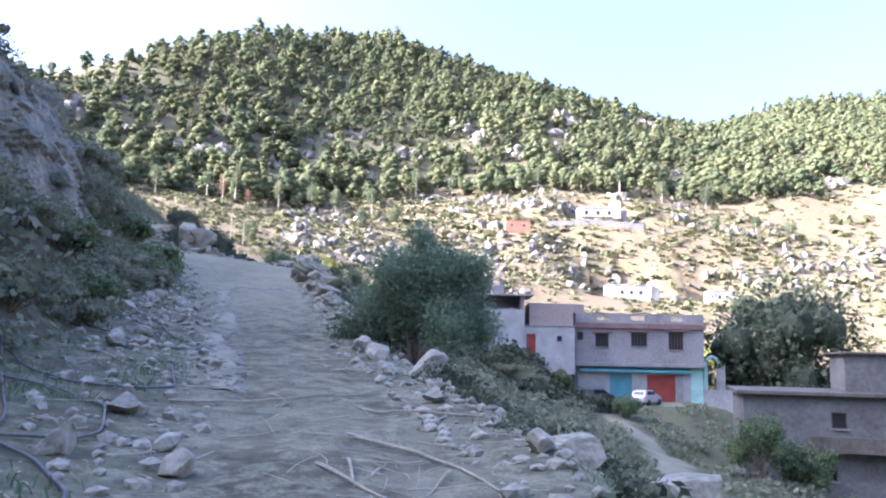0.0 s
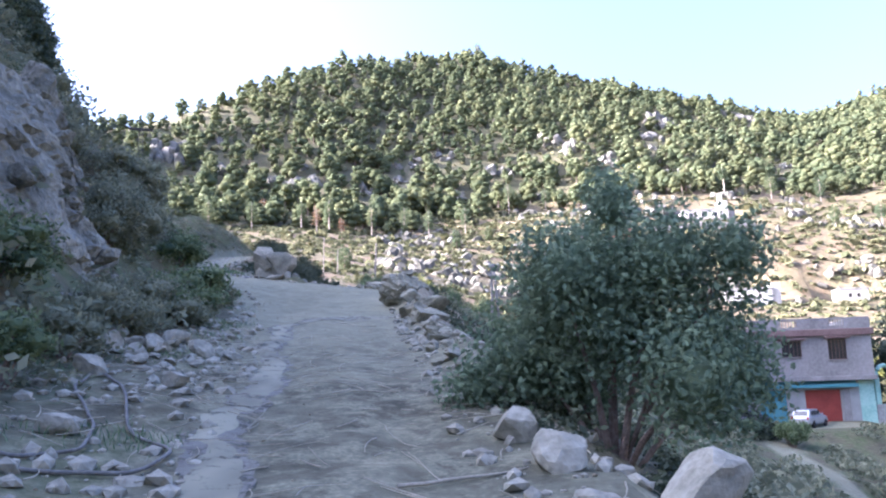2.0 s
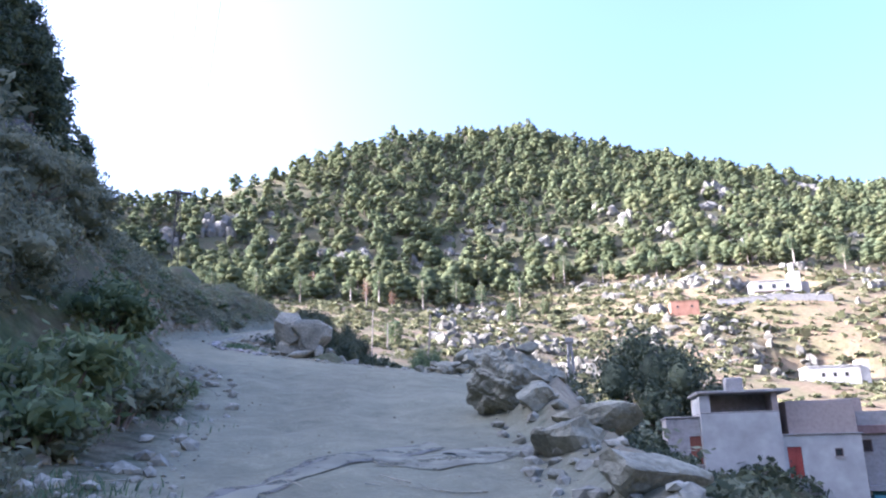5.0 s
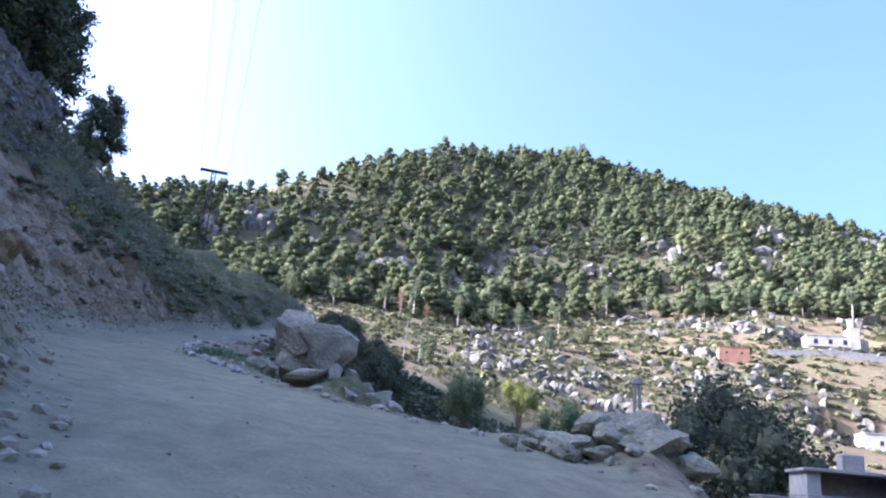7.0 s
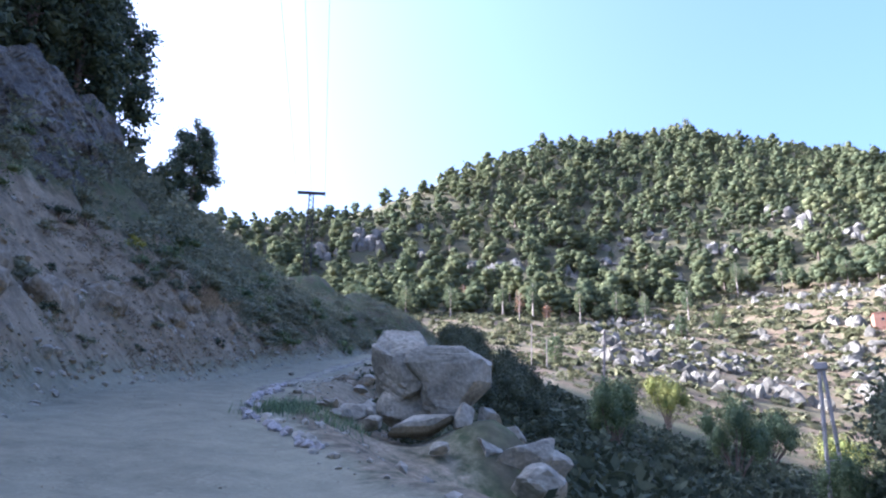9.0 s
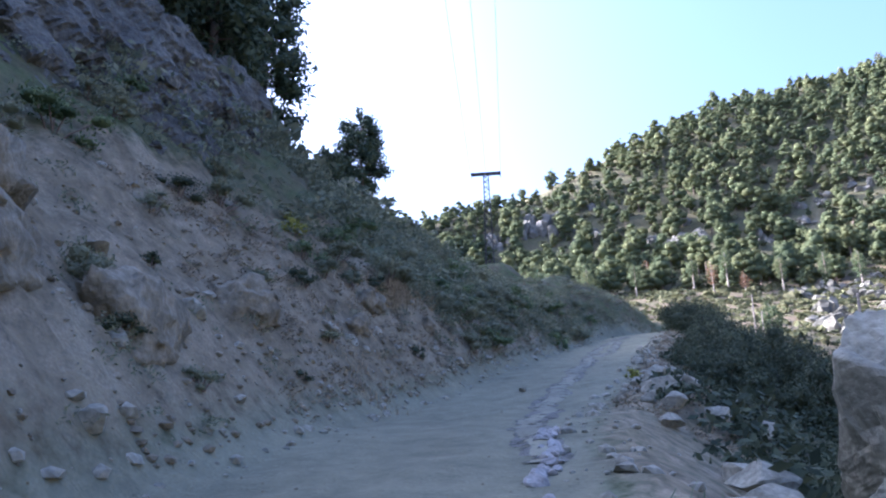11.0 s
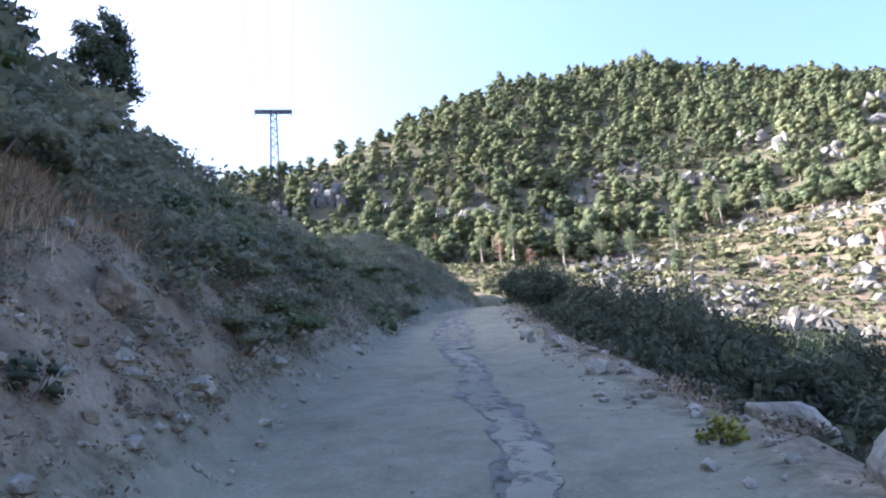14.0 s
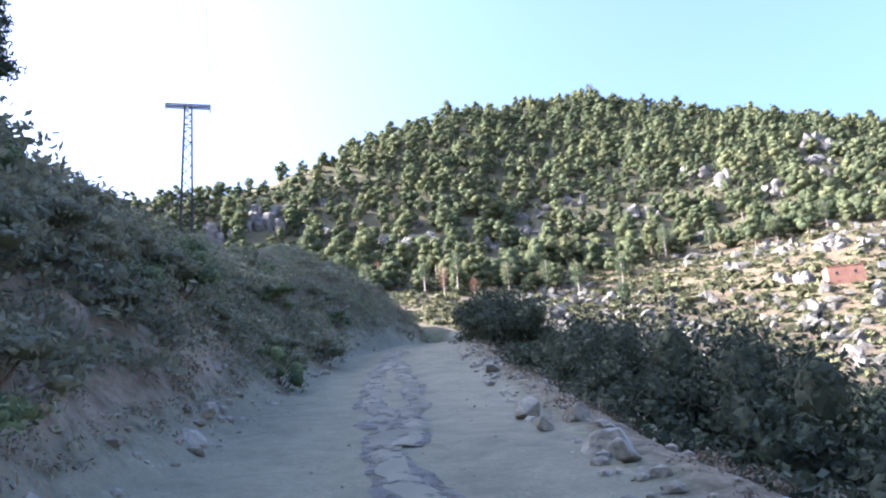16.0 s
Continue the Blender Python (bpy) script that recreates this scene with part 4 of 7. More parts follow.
mid_scrub = [crown_arrays(clump(915 + i, 5, 1.0, 0.9, 0.1, 0.44), 98, 0.175, np.random.RandomState(915 + i), 0.65, 0.9, 0.6) for i in range(6)]
tiny_scrub = [crown_arrays(clump(925 + i, 4, 1.0, 0.9, 0.1, 0.45), 105, 0.15, np.random.RandomState(925 + i), 0.5, 0.9, 0.6) for i in range(6)]
coarse_scrub = [crown_arrays(clump(930 + i, 5, 1.0, 0.9, 0.1, 0.45), 62, 0.29, np.random.RandomState(930 + i), 0.7, 0.8, 0.4) for i in range(6)]


def scrub_at(x, y, seed, s0, s1, protos, sink=0.1):
    """Clumps of scrub standing at the given places."""
    r = np.random.RandomState(seed)
    z = gz(x, y)
    lv = []
    for i in range(len(x)):
        size, a = r.uniform(s0, s1), r.uniform(0, 6.28)
        v, f = protos[r.randint(len(protos))]
        lv.append((turn_z(v, a) * size * np.array([1, 1, r.uniform(0.7, 1.1)]) + np.array([x[i], y[i], z[i] - sink * size]), f))
    return lv


def beside(count, seed, y0, y1, a, b, sign=-1):
    """Places beside the track, from a to b metres past its edge."""
    r = np.random.RandomState(seed)
    y = r.uniform(y0, y1, count)
    k = np.searchsorted(LINE[:, 1], y).clip(0, len(LINE) - 1)
    off = a + (b - a) * r.rand(count)
    side = sign * (off + np.interp(y, EDGE_Y, EDGE_L if sign < 0 else EDGE_R))
    return LINE[k, 0] + TAN[k, 1] * side, LINE[k, 1] - TAN[k, 0] * side, y, off, r.rand(count)


def scrub_start(st):
    return np.interp(st, [0, 20, 26, 30, 38, 46, 53.5, 55.5, 57.5, 60, 62, 66, 69, 74, 78, 82, 90, 100], [2.6, 1.7, 1.2, 0.9, 3.3, 5.2, 5.2, 4.4, 2.9, 2.6, 2.2, 1.1, 0.9, 0.8, 0.7, 0.6, 0.35, 0.3])


def clear_of(x, y, spots, gap):
    return np.min([np.hypot(x - a, y - c) for a, c in spots], axis=0) > gap


def off_cliff(x, y, q):
    """Scrub keeps off the bare rock faces, but for a few ledges."""
    gap = np.full(len(x), 9.0)
    for pts in (CLIFF_LOW, CLIFF_HIGH):
        p = smooth_line([c[:2] for c in pts], 40)
        for a, c in p:
            gap = np.minimum(gap, np.hypot(x - a, y - c))
    return (gap > 1.2) | (q < 0.38)


# left: dense scrub above the cut, coarser farther up
x, y, st, off, q = beside(1600, 51, 3, 108, 0.3, 9.5)
ok = (off > scrub_start(st)) & (q < np.clip(0.95 + 1.1 * fbm(x, y, 6, 95), 0.3, 1)) & off_cliff(x, y, q)
spur = ok & (st > 89)
ok = ok & (st <= 89)
spur_x, spur_y = x[spur], y[spur]
edge = ok & (off < scrub_start(st) + 1.3)
lv = scrub_at(x[edge], y[edge], 151, 0.35, 1.0, mid_scrub) + scrub_at(x[ok & ~edge], y[ok & ~edge], 152, 0.5, 1.6, mid_scrub)
x, y, st, off, q = beside(1700, 52, 3, 116, 8.5, 40)
ok = (q < np.clip(0.9 + 1.3 * fbm(x, y, 9, 96), 0.2, 1)) & off_cliff(x, y, q)
lv += scrub_at(x[ok & (st < 89)], y[ok & (st < 89)], 153, 0.9, 2.2, coarse_scrub) + scrub_at(x[ok & (st >= 89)], y[ok & (st >= 89)], 166, 0.35, 0.9, mid_scrub)
x, y, st, off, q = beside(520, 60, 78, 109, 0.15, 4.5)
lv += scrub_at(x, y, 160, 0.2, 0.75, mid_scrub)
x, y, st, off, q = beside(330, 68, 63, 84, 0.7, 3.6)
lv += scrub_at(x, y, 169, 0.25, 0.8, mid_scrub)
half = len(spur_x) // 2
lv += scrub_at(spur_x[:half], spur_y[:half], 167, 0.3, 0.8, mid_scrub)
r = np.random.RandomState(59)
x, y = -36 + r.normal(0, 3.2, 330), 54 + r.normal(0, 4.5, 330)
ok = (nearest(x, y)[3] > 7.5) & (nearest(x, y)[2] < 0) & off_cliff(x, y, r.rand(330))
lv += scrub_at(x[ok], y[ok], 159, 0.5, 1.4, mid_scrub, -0.2)
stuff("hillside_scrub", join(lv), olive, "dense dark-green shaded scrub on the near hillside", "scrub")

stuff("spur_brush", join(scrub_at(spur_x[half:], spur_y[half:], 168, 0.2, 0.5, mid_scrub, 0.15)), dry_twig, "dry brown brush over the low spur", "scrub")

# small shrubs and dry brush on the cut
x, y, st, off, q = beside(1500, 53, 38, 97, 0.3, 5.4)
ok = q < np.clip(np.where(st > 60, 0.3, 0.24) + 1.2 * fbm(x, y, 3.5, 99), 0, 1)
stuff("bank_shrublets", join(scrub_at(x[ok], y[ok], 154, 0.12, 0.5, tiny_scrub)), olive, "small dusty shrubs dotted over the dirt bank", "scrub")
x, y, st, off, q = beside(2800, 54, 53, 88, 0.25, 4.6)
ok = (q < np.clip(0.55 + 1.5 * fbm(x, y, 4, 103), 0.06, 1)) & (off < scrub_start(st) + 0.8)
stuff("dry_brush", join(scrub_at(x[ok], y[ok], 155, 0.12, 0.42, tiny_scrub, 0.2)), dry_twig, "dry brown brush covering the dirt bank", "scrub")

# right: scrub on the bank below the track
x, y, st, off, q = beside(1200, 56, 3, 100, 2.2, 9.0, 1)
ok = (q < np.clip(np.where(st > 38, 0.95, 0.5) + 1.5 * fbm(x, y, 8, 97), 0, 1)) & clear_of(x, y, [(-16.2, 50.2), (-15, 49.8), (-14.2, 49.4), (-17.2, 49.6), (-16.2, 48.6), (-17.8, 48.8), (-17.2, 47.6), (-15.6, 47.4), (-14.4, 46.6), (-13.6, 48.2)], 1.25)
# same scrub in two greens: past the bend, shade is put into the darker one
low, up = ok & (st < 40), ok & (st >= 40)
stuff("bank_scrub", join(scrub_at(x[low], y[low], 156, 0.45, 1.2, mid_scrub)), olive, "low green scrub on the bank below the track", "scrub")
stuff("shaded_scrub", join(scrub_at(x[up], y[up], 161, 0.5, 1.3, mid_scrub)), hedge_green, "scrub on the shaded bank past the bend, its green darkened for shade", "scrub")
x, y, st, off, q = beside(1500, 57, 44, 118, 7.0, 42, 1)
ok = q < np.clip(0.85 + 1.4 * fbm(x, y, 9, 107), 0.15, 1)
# the slope's shade is put into the thicket's darker green too
stuff("slope_thicket", join(scrub_at(x[ok], y[ok], 157, 1.0, 2.3, coarse_scrub)), hedge_green, "dense thicket on the shaded slope below the track, its green darkened for shade", "scrub")
r = np.random.RandomState(58)
x, y = r.uniform(-42, 60, 2200), r.uniform(96, 175, 2200)
ok = (nearest(x, y)[3] > 30) & (r.rand(2200) < np.clip(0.6 + 1.8 * fbm(x, y, 14, 109), 0.05, 1))
stuff("meadow_scrub", join(scrub_at(x[ok], y[ok], 158, 0.5, 1.8, coarse_scrub)), lit_scrub, "yellow-green scrub on the valley floor", "scrub")

# thick scrub on the slope above the houses
r = np.random.RandomState(64)
x, y = r.uniform(-2, 26, 1300), r.uniform(14, 80, 1300)
d = nearest(x, y)
trail = list(zip(np.interp(np.linspace(0, 6, 40), range(7), TRAIL[:, 0]), np.interp(np.linspace(0, 6, 40), range(7), TRAIL[:, 1])))
ok = (d[3] > 7) & (d[2] > 0) & clear_of(x, y, trail, 2.0) & clear_of(x, y, [(20.5, 79), (23, 51)], 6.0) & clear_of(x, y, [(10, 83), (5, 83)], 5.5) & (r.rand(1300) < np.clip(0.7 + 1.5 * fbm(x, y, 8, 115), 0.1, 1))
stuff("house_scrub", join(scrub_at(x[ok], y[ok], 164, 0.5, 1.3, coarse_scrub)), olive, "thick dull-green scrub on the slope above the houses", "scrub")

# grass-grown scrub along the outer shoulder at the start
x, y, st, off, q = beside(800, 66, 4, 36, 0.5, 4.2, 1)
ok = (q < np.clip(np.where(st > 19, 0.6, 0.2) + 0.35 * off + 1.2 * fbm(x, y, 3, 119), 0.0, 1)) & (off > np.interp(st, [19, 20.5], [0.5, 1.1])) & clear_of(x, y, [(2.6, 8.6), (1.4, 8.2), (-0.25, 14.3), (-0.6, 17.3)], 0.7)
stuff("verge_scrub", join(scrub_at(x[ok], y[ok], 165, 0.18, 0.6, mid_scrub, 0.15)), hedge_green, "low dull-green scrub on the verge of the track", "scrub")

# low brush on the outer shoulder, past the bend
x, y, st, off, q = beside(700, 62, 54, 96, 0.5, 3.2, 1)
ok = q < np.clip(0.3 + 0.3 * off + 1.2 * fbm(x, y, 3, 111), 0.05, 1)
stuff("shoulder_brush", join(scrub_at(x[ok], y[ok], 162, 0.12, 0.5, tiny_scrub, 0.2)), dry_twig, "dry brown brush on the outer shoulder of the track", "scrub")
x, y, st, off, q = beside(900, 63, 56, 96, 1.2, 3.6, 1)
ok = q < np.clip(np.where(st < 74, 0.3, 0.05) + 0.28 * off + 1.2 * fbm(x, y, 3, 113), 0.02, 1)
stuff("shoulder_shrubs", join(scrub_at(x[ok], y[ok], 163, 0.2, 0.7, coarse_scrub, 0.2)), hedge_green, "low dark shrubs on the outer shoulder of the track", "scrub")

# rounded bushes along the top of the cut
r = np.random.RandomState(61)
for i in range(50):
    yy = 46 + 47 * (i + r.rand()) / 50
    k = int(np.searchsorted(LINE[:, 1], yy))
    side = -(float(np.interp(yy, EDGE_Y, EDGE_L)) + float(scrub_start(yy)) + r.uniform(-0.6, 3.2))
    bush("bank_bush", float(LINE[k, 0] + TAN[k, 1] * side), float(LINE[k, 1] - TAN[k, 0] * side), r.uniform(0.5, 1.4), r.uniform(0.6, 1.4), 1130 + i, (olive, tree_green, olive)[i % 3], "rounded dark-green bush at the top of the dirt bank", "bushes on the bank", 0.085, 900, 7, 0.05)

# big bushes crowding the top of the bank farther on
r = np.random.RandomState(67)
for i in range(18):
    yy = 64.5 + 17 * (i + r.rand()) / 18
    k = int(np.searchsorted(LINE[:, 1], yy))
    side = -(float(np.interp(yy, EDGE_Y, EDGE_L)) + float(scrub_start(yy)) + 0.5 + r.uniform(0, 3.2))
    bush("bank_bush", float(LINE[k, 0] + TAN[k, 1] * side), float(LINE[k, 1] - TAN[k, 0] * side), r.uniform(0.9, 1.5), r.uniform(1.0, 1.6), 1250 + i, olive if i % 3 else tree_green, "big dark rounded bush above the bank", "bushes on the bank", 0.08, 900, 9, 0.05)
# dusty shrubs rooted in the cut
for i, (x, y, w, h) in enumerate(((-25.9, 48.3, 0.75, 0.8), (-24.9, 48.3, 0.5, 0.5), (-28.8, 53.8, 0.6, 0.55), (-30.3, 52.8, 0.8, 0.7), (-28.1, 55.3, 0.45, 0.4), (-27.2, 50.2, 0.45, 0.45), (-28.2, 46.8, 0.8, 0.8), (-29.3, 55.6, 0.7, 0.6), (-30.2, 57.2, 0.8, 0.7), (-29.2, 59.8, 0.45, 0.45), (-25.0, 49.6, 0.4, 0.4), (-30.9, 60.0, 0.7, 0.6), (-29.0, 51.3, 0.6, 0.5), (-26.6, 53.0, 0.35, 0.3))):
    bush("cut_shrub", x, y, w, h, 1180 + i, hedge_green if i % 2 else olive, "dusty dark-green shrub rooted in the dirt bank", "bushes on the bank", 0.05, 2600, 6, 0.05)
# the dark mass of bushes past the cliff
for i, (x, y, w, h) in enumerate(((-13.6, 28.6, 1.7, 2.5), (-14.2, 30.3, 1.9, 2.4), (-15.6, 32.8, 1.9, 1.9), (-16.6, 29.6, 2.2, 3.0))):
    bush("tall_bush", x, y, w, h, 1220 + i, olive, "tall dark evergreen bush beside the cliff", "bushes by the track", 0.10, 1100, 12, 0.05)

# bushes that hang over the edge of the track early on
for i, (x, y, w, h) in enumerate(((-10.2, 27.2, 1.7, 1.6), (-9.6, 24.3, 1.5, 1.5), (-9.4, 21.6, 1.4, 1.4), (-9.6, 18.8, 1.6, 1.6), (-9.0, 15.8, 1.5, 1.5), (-8.4, 12.8, 1.5, 1.5), (-7.9, 9.8, 1.5, 1.4), (-7.6, 7.0, 1.4, 1.4), (-11.6, 30.2, 1.5, 1.4), (-13.6, 33.2, 1.6, 1.6), (-16.0, 35.0, 1.8, 1.7), (-18.5, 37.5, 1.8, 1.7), (-6.6, 4.6, 1.2, 1.2), (-6.9, 12.2, 1.1, 1.2), (-7.2, 14.6, 1.1, 1.3), (-7.6, 16.6, 1.0, 1.2), (-8.4, 18.9, 0.9, 1.1), (-9.6, 22.9, 1.0, 1.2), (-9.5, 24.6, 0.9, 1.1), (-9.9, 26.8, 0.9, 1.0), (-10.4, 28.8, 0.9, 1.0), (-11.2, 31.0, 0.9, 1.0), (-6.6, 9.4, 1.0, 1.1))):
    bush("roadside_bush", x, y, w, h, 1000 + i, olive if i % 3 else tree_green, "dark green bush growing at the foot of the bank", "bushes by the track", 0.075 if x > -10 else 0.12, 1700 if x > -10 else 800)

pine_tree("hillside_pine", -45.8, 73.3, 2.8, 1.3, "small dark pine on the near hillside", "hillside pines", 702, 0.1, 2500, 0.26, dark_pine)

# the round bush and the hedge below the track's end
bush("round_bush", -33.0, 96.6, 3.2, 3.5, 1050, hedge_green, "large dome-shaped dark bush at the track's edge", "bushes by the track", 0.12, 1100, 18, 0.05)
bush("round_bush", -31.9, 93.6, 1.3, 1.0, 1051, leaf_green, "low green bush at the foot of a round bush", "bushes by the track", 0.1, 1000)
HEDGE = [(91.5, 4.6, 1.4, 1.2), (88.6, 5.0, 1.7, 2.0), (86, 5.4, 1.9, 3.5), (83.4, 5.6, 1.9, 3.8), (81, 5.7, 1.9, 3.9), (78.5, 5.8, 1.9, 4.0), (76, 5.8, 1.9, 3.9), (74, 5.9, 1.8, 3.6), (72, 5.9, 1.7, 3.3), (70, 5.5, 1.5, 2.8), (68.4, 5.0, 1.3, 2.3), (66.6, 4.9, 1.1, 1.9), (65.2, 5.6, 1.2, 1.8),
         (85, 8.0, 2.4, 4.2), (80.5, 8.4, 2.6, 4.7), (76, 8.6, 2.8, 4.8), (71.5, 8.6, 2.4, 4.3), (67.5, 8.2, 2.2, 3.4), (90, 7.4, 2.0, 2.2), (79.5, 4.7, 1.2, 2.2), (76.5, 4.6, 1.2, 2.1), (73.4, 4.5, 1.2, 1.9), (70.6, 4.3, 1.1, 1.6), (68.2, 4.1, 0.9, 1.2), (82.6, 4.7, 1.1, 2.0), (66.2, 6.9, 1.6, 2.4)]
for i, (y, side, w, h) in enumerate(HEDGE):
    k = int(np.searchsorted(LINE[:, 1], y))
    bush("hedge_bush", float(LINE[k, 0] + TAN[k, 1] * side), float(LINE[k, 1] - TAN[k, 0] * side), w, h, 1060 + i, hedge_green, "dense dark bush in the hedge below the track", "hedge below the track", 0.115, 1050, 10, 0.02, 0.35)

# the big-leaved tree beside the track
fig_leaf = shade("fig_leaf", [(0.095, 0.138, 0.086), (0.148, 0.20, 0.118), (0.20, 0.258, 0.148)], 1.2, 0.7, 0, 6.0, spread=0.3, spec=0.2, thin=0.3)
FIG = [((0.0, 0.0, 1.7), (1.2, 1.2, 1.1)), ((-0.9, 0.3, 1.3), (0.95, 0.9, 0.8)), ((0.9, -0.2, 1.5), (0.95, 0.9, 0.9)), ((0.1, 0.6, 2.3), (1.0, 0.9, 0.8)), ((-0.5, -0.4, 2.2), (0.8, 0.8, 0.7)), ((0.6, -0.5, 2.3), (0.8, 0.7, 0.7)),
       ((0.1, 0.0, 3.0), (0.45, 0.45, 0.6)), ((-1.5, 0.4, 0.9), (0.6, 0.6, 0.55)), ((1.4, 0.2, 1.0), (0.7, 0.7, 0.8)), ((1.3, -0.7, 2.3), (0.5, 0.5, 0.55)), ((-0.4, 0.9, 1.0), (0.9, 0.8, 0.8)), ((0.7, -1.1, 1.0), (0.7, 0.6, 0.8))]
leafy_tree("fig_tree", -0.6, 17.3, 1.2, FIG, "bushy dark-green fig tree with large leaves beside the track", "", 1100, 0.07, 3600, fig_leaf, 0.06, 0.8, 0.35, 0.14, 6)

# trees in the valley
for i, (x, y, w, h, mat, lab) in enumerate(((0.9, 91.5, 8.4, 16.5, hedge_green, "big spreading shaded tree behind the white shed"), (-5.5, 92, 3.2, 7.5, tree_green, "dark leafy tree on the valley side"), (37.5, 85, 11.3, 21.5, hedge_green, "broad dark walnut tree behind the houses"),
                                            (-12.5, 104, 3.4, 9.5, tree_green, "dark round tree on the valley side"), (-10, 118, 3.8, 7.0, tree_green, "dark round tree in the valley"), (-20, 92, 2.8, 7.0, tree_green, "dark leafy tree on the valley side"),
                                            (-20.7, 133, 3.4, 8.5, lime_leaf, "sunlit yellow-green poplar in the valley"), (-2, 138, 4, 6, lime_leaf, "sunlit yellow-green tree in the valley"), (28, 118, 5, 9, lime_leaf, "yellow-green tree behind the houses"), (45, 130, 5, 8, lime_leaf, "yellow-green tree in the valley"),
                                            (16, 68, 1.6, 2.6, tree_green, "small dark tree in front of the house"), (11.5, 75.5, 1.3, 2.8, tree_green, "small leafy tree before the white house"), (17.5, 43.5, 2.2, 4.6, tree_green, "dark leafy tree beside the lower house"), (20.5, 44.2, 1.8, 3.6, tree_green, "dark leafy tree beside the lower house"),
                                            (6.5, 75.8, 1.2, 1.3, olive, "low bush before the white shed"), (-1, 82, 2.2, 2.4, olive, "dark bush beside the white shed"), (-7, 80, 2.4, 2.8, tree_green, "dark bush on the valley side"), (9.5, 74.8, 1.5, 1.6, olive, "dark bush below the white house"))):
    leafy_tree("valley_tree", x, y, g1(x, y) - 0.2, clump(1200 + i, 18 if w > 7 else 11, w, h, 0.15 if w > 7 else 0.3, 0.40), lab, "valley trees", 1200 + i, max(0.15, w * 0.05), 3800 / (w * w * 1.3), mat, max(0.08, w * 0.04), 0.75, 0.4, 0.1, 4)


# ---- near stones ----
for x, y, s, k in ((-0.25, 14.3, 0.75, 0), (-1.2, 15.0, 0.55, 1), (-1.6, 16.0, 0.5, 2), (-0.05, 10.7, 0.4, 3), (-0.9, 13.1, 0.35, 4), (1.4, 8.2, 0.6, 5), (2.6, 8.6, 1.1, 6), (1.0, 7.6, 0.35, 7), (-3.3, 6.8, 0.42, 8), (-2.6, 7.5, 0.3, 1), (-2.2, 6.7, 0.36, 2),
                   (-3.5, 8.8, 0.45, 3), (-6.1, 18.0, 0.45, 4), (-5.9, 15.2, 0.4, 5), (-7.4, 18.2, 0.55, 6), (-5.5, 13.1, 0.42, 7), (-8.3, 20.1, 0.55, 8), (-7.9, 20.8, 0.45, 0), (-7.2, 21.2, 0.5, 1), (-7.8, 20.0, 0.4, 2), (-8.9, 21.4, 0.5, 3), (-7.5, 19.6, 0.35, 4), (-8.2, 22.2, 0.5, 5),
                   (-26.4, 60.7, 0.22, 6), (-29.6, 62.5, 0.35, 7), (-28.3, 75.3, 0.4, 8), (-27.6, 72.6, 0.35, 0), (-26.0, 67.8, 0.45, 1), (-29.1, 76.2, 0.5, 2), (-30.8, 66.0, 0.4, 3), (-31.2, 83.8, 0.55, 4), (-27.8, 73.2, 0.55, 5), (-28.7, 74.8, 0.35, 6), (-33.6, 74.7, 0.35, 7)):
    stone(x, y, s, k=k, label="pale angular limestone lying beside the track")

r = np.random.RandomState(19)
for i in range(34):
    x, y = -8.3 + r.normal(0, 0.75), 20.5 + r.normal(0, 0.7)
    stone(x, y, r.uniform(0.18, 0.48), label="pale angular limestone in the heap below the bushes", tilt=r.uniform(-.5, .5), sink=0.1, shape=(1.1, 0.8, 0.65), group="stones below the bushes")

DUSTY = [mesh_of("stone", *rock_arrays(140 + i, 3, 17, 0.17), dusty_rock) for i in range(6)]
# the pushed-up berm along the outer edge
r = np.random.RandomState(21)
for i in range(34):
    t = r.rand()
    y = 20.2 + t * 13.5
    x = float(np.interp(y, LINE[:, 1], LINE[:, 0])) + float(np.interp(y, EDGE_Y, EDGE_R)) + 0.2 + r.uniform(-0.3, 0.5)
    stone(x, y, 0.1 + 0.22 * r.rand() ** 2, "berm_stone", "dusty rounded stone in the berm along the outer edge", r.uniform(-0.4, 0.4), 0.7, group="stones of the berm", kinds=DUSTY)
for x, y, s, sh in ((-2.75, 20.9, 0.62, (1.3, 0.8, 0.35)), (-2.98, 21.9, 0.3, (1, 0.8, 0.8)), (-3.15, 22.8, 0.52, (1.2, 0.5, 0.55)), (-3.45, 23.7, 0.75, (1.15, 0.9, 0.8)), (-3.2, 23.2, 0.42, (1, 0.8, 0.7)), (-3.85, 25.2, 0.4, (1, 0.8, 0.8)), (-4.0, 26.4, 0.92, (1.1, 0.8, 0.75)), (-4.7, 28.6, 0.95, (1, 0.9, 0.9)), (-4.3, 29.6, 0.95, (1.3, 0.9, 0.7)), (-5.15, 31.0, 0.8, (1, 0.9, 0.95)), (-5.9, 33.2, 0.9, (1, 0.9, 0.9)), (-6.4, 35.2, 1.3, (1.1, 0.9, 0.9))):
    stone(x, y, s, "berm_boulder", "large dusty limestone boulder on the berm", 0.2, 0.65, shape=sh, group="stones of the berm", kinds=DUSTY)
outcrop(-5.6, 32.3, 0.75, 0.85, 0.75, 852, 20, 0.1, dusty_rock, "craggy dusty rock mass standing on the berm")
stone(-5.75, 32.5, 0.62, "berm_boulder", "dusty boulder on top of the rock heap", 0.3, 0.2, k=2, shape=(1.2, 0.9, 0.7), group="stones of the berm", kinds=DUSTY, z=g1(-5.75, 32.5) + 0.5)
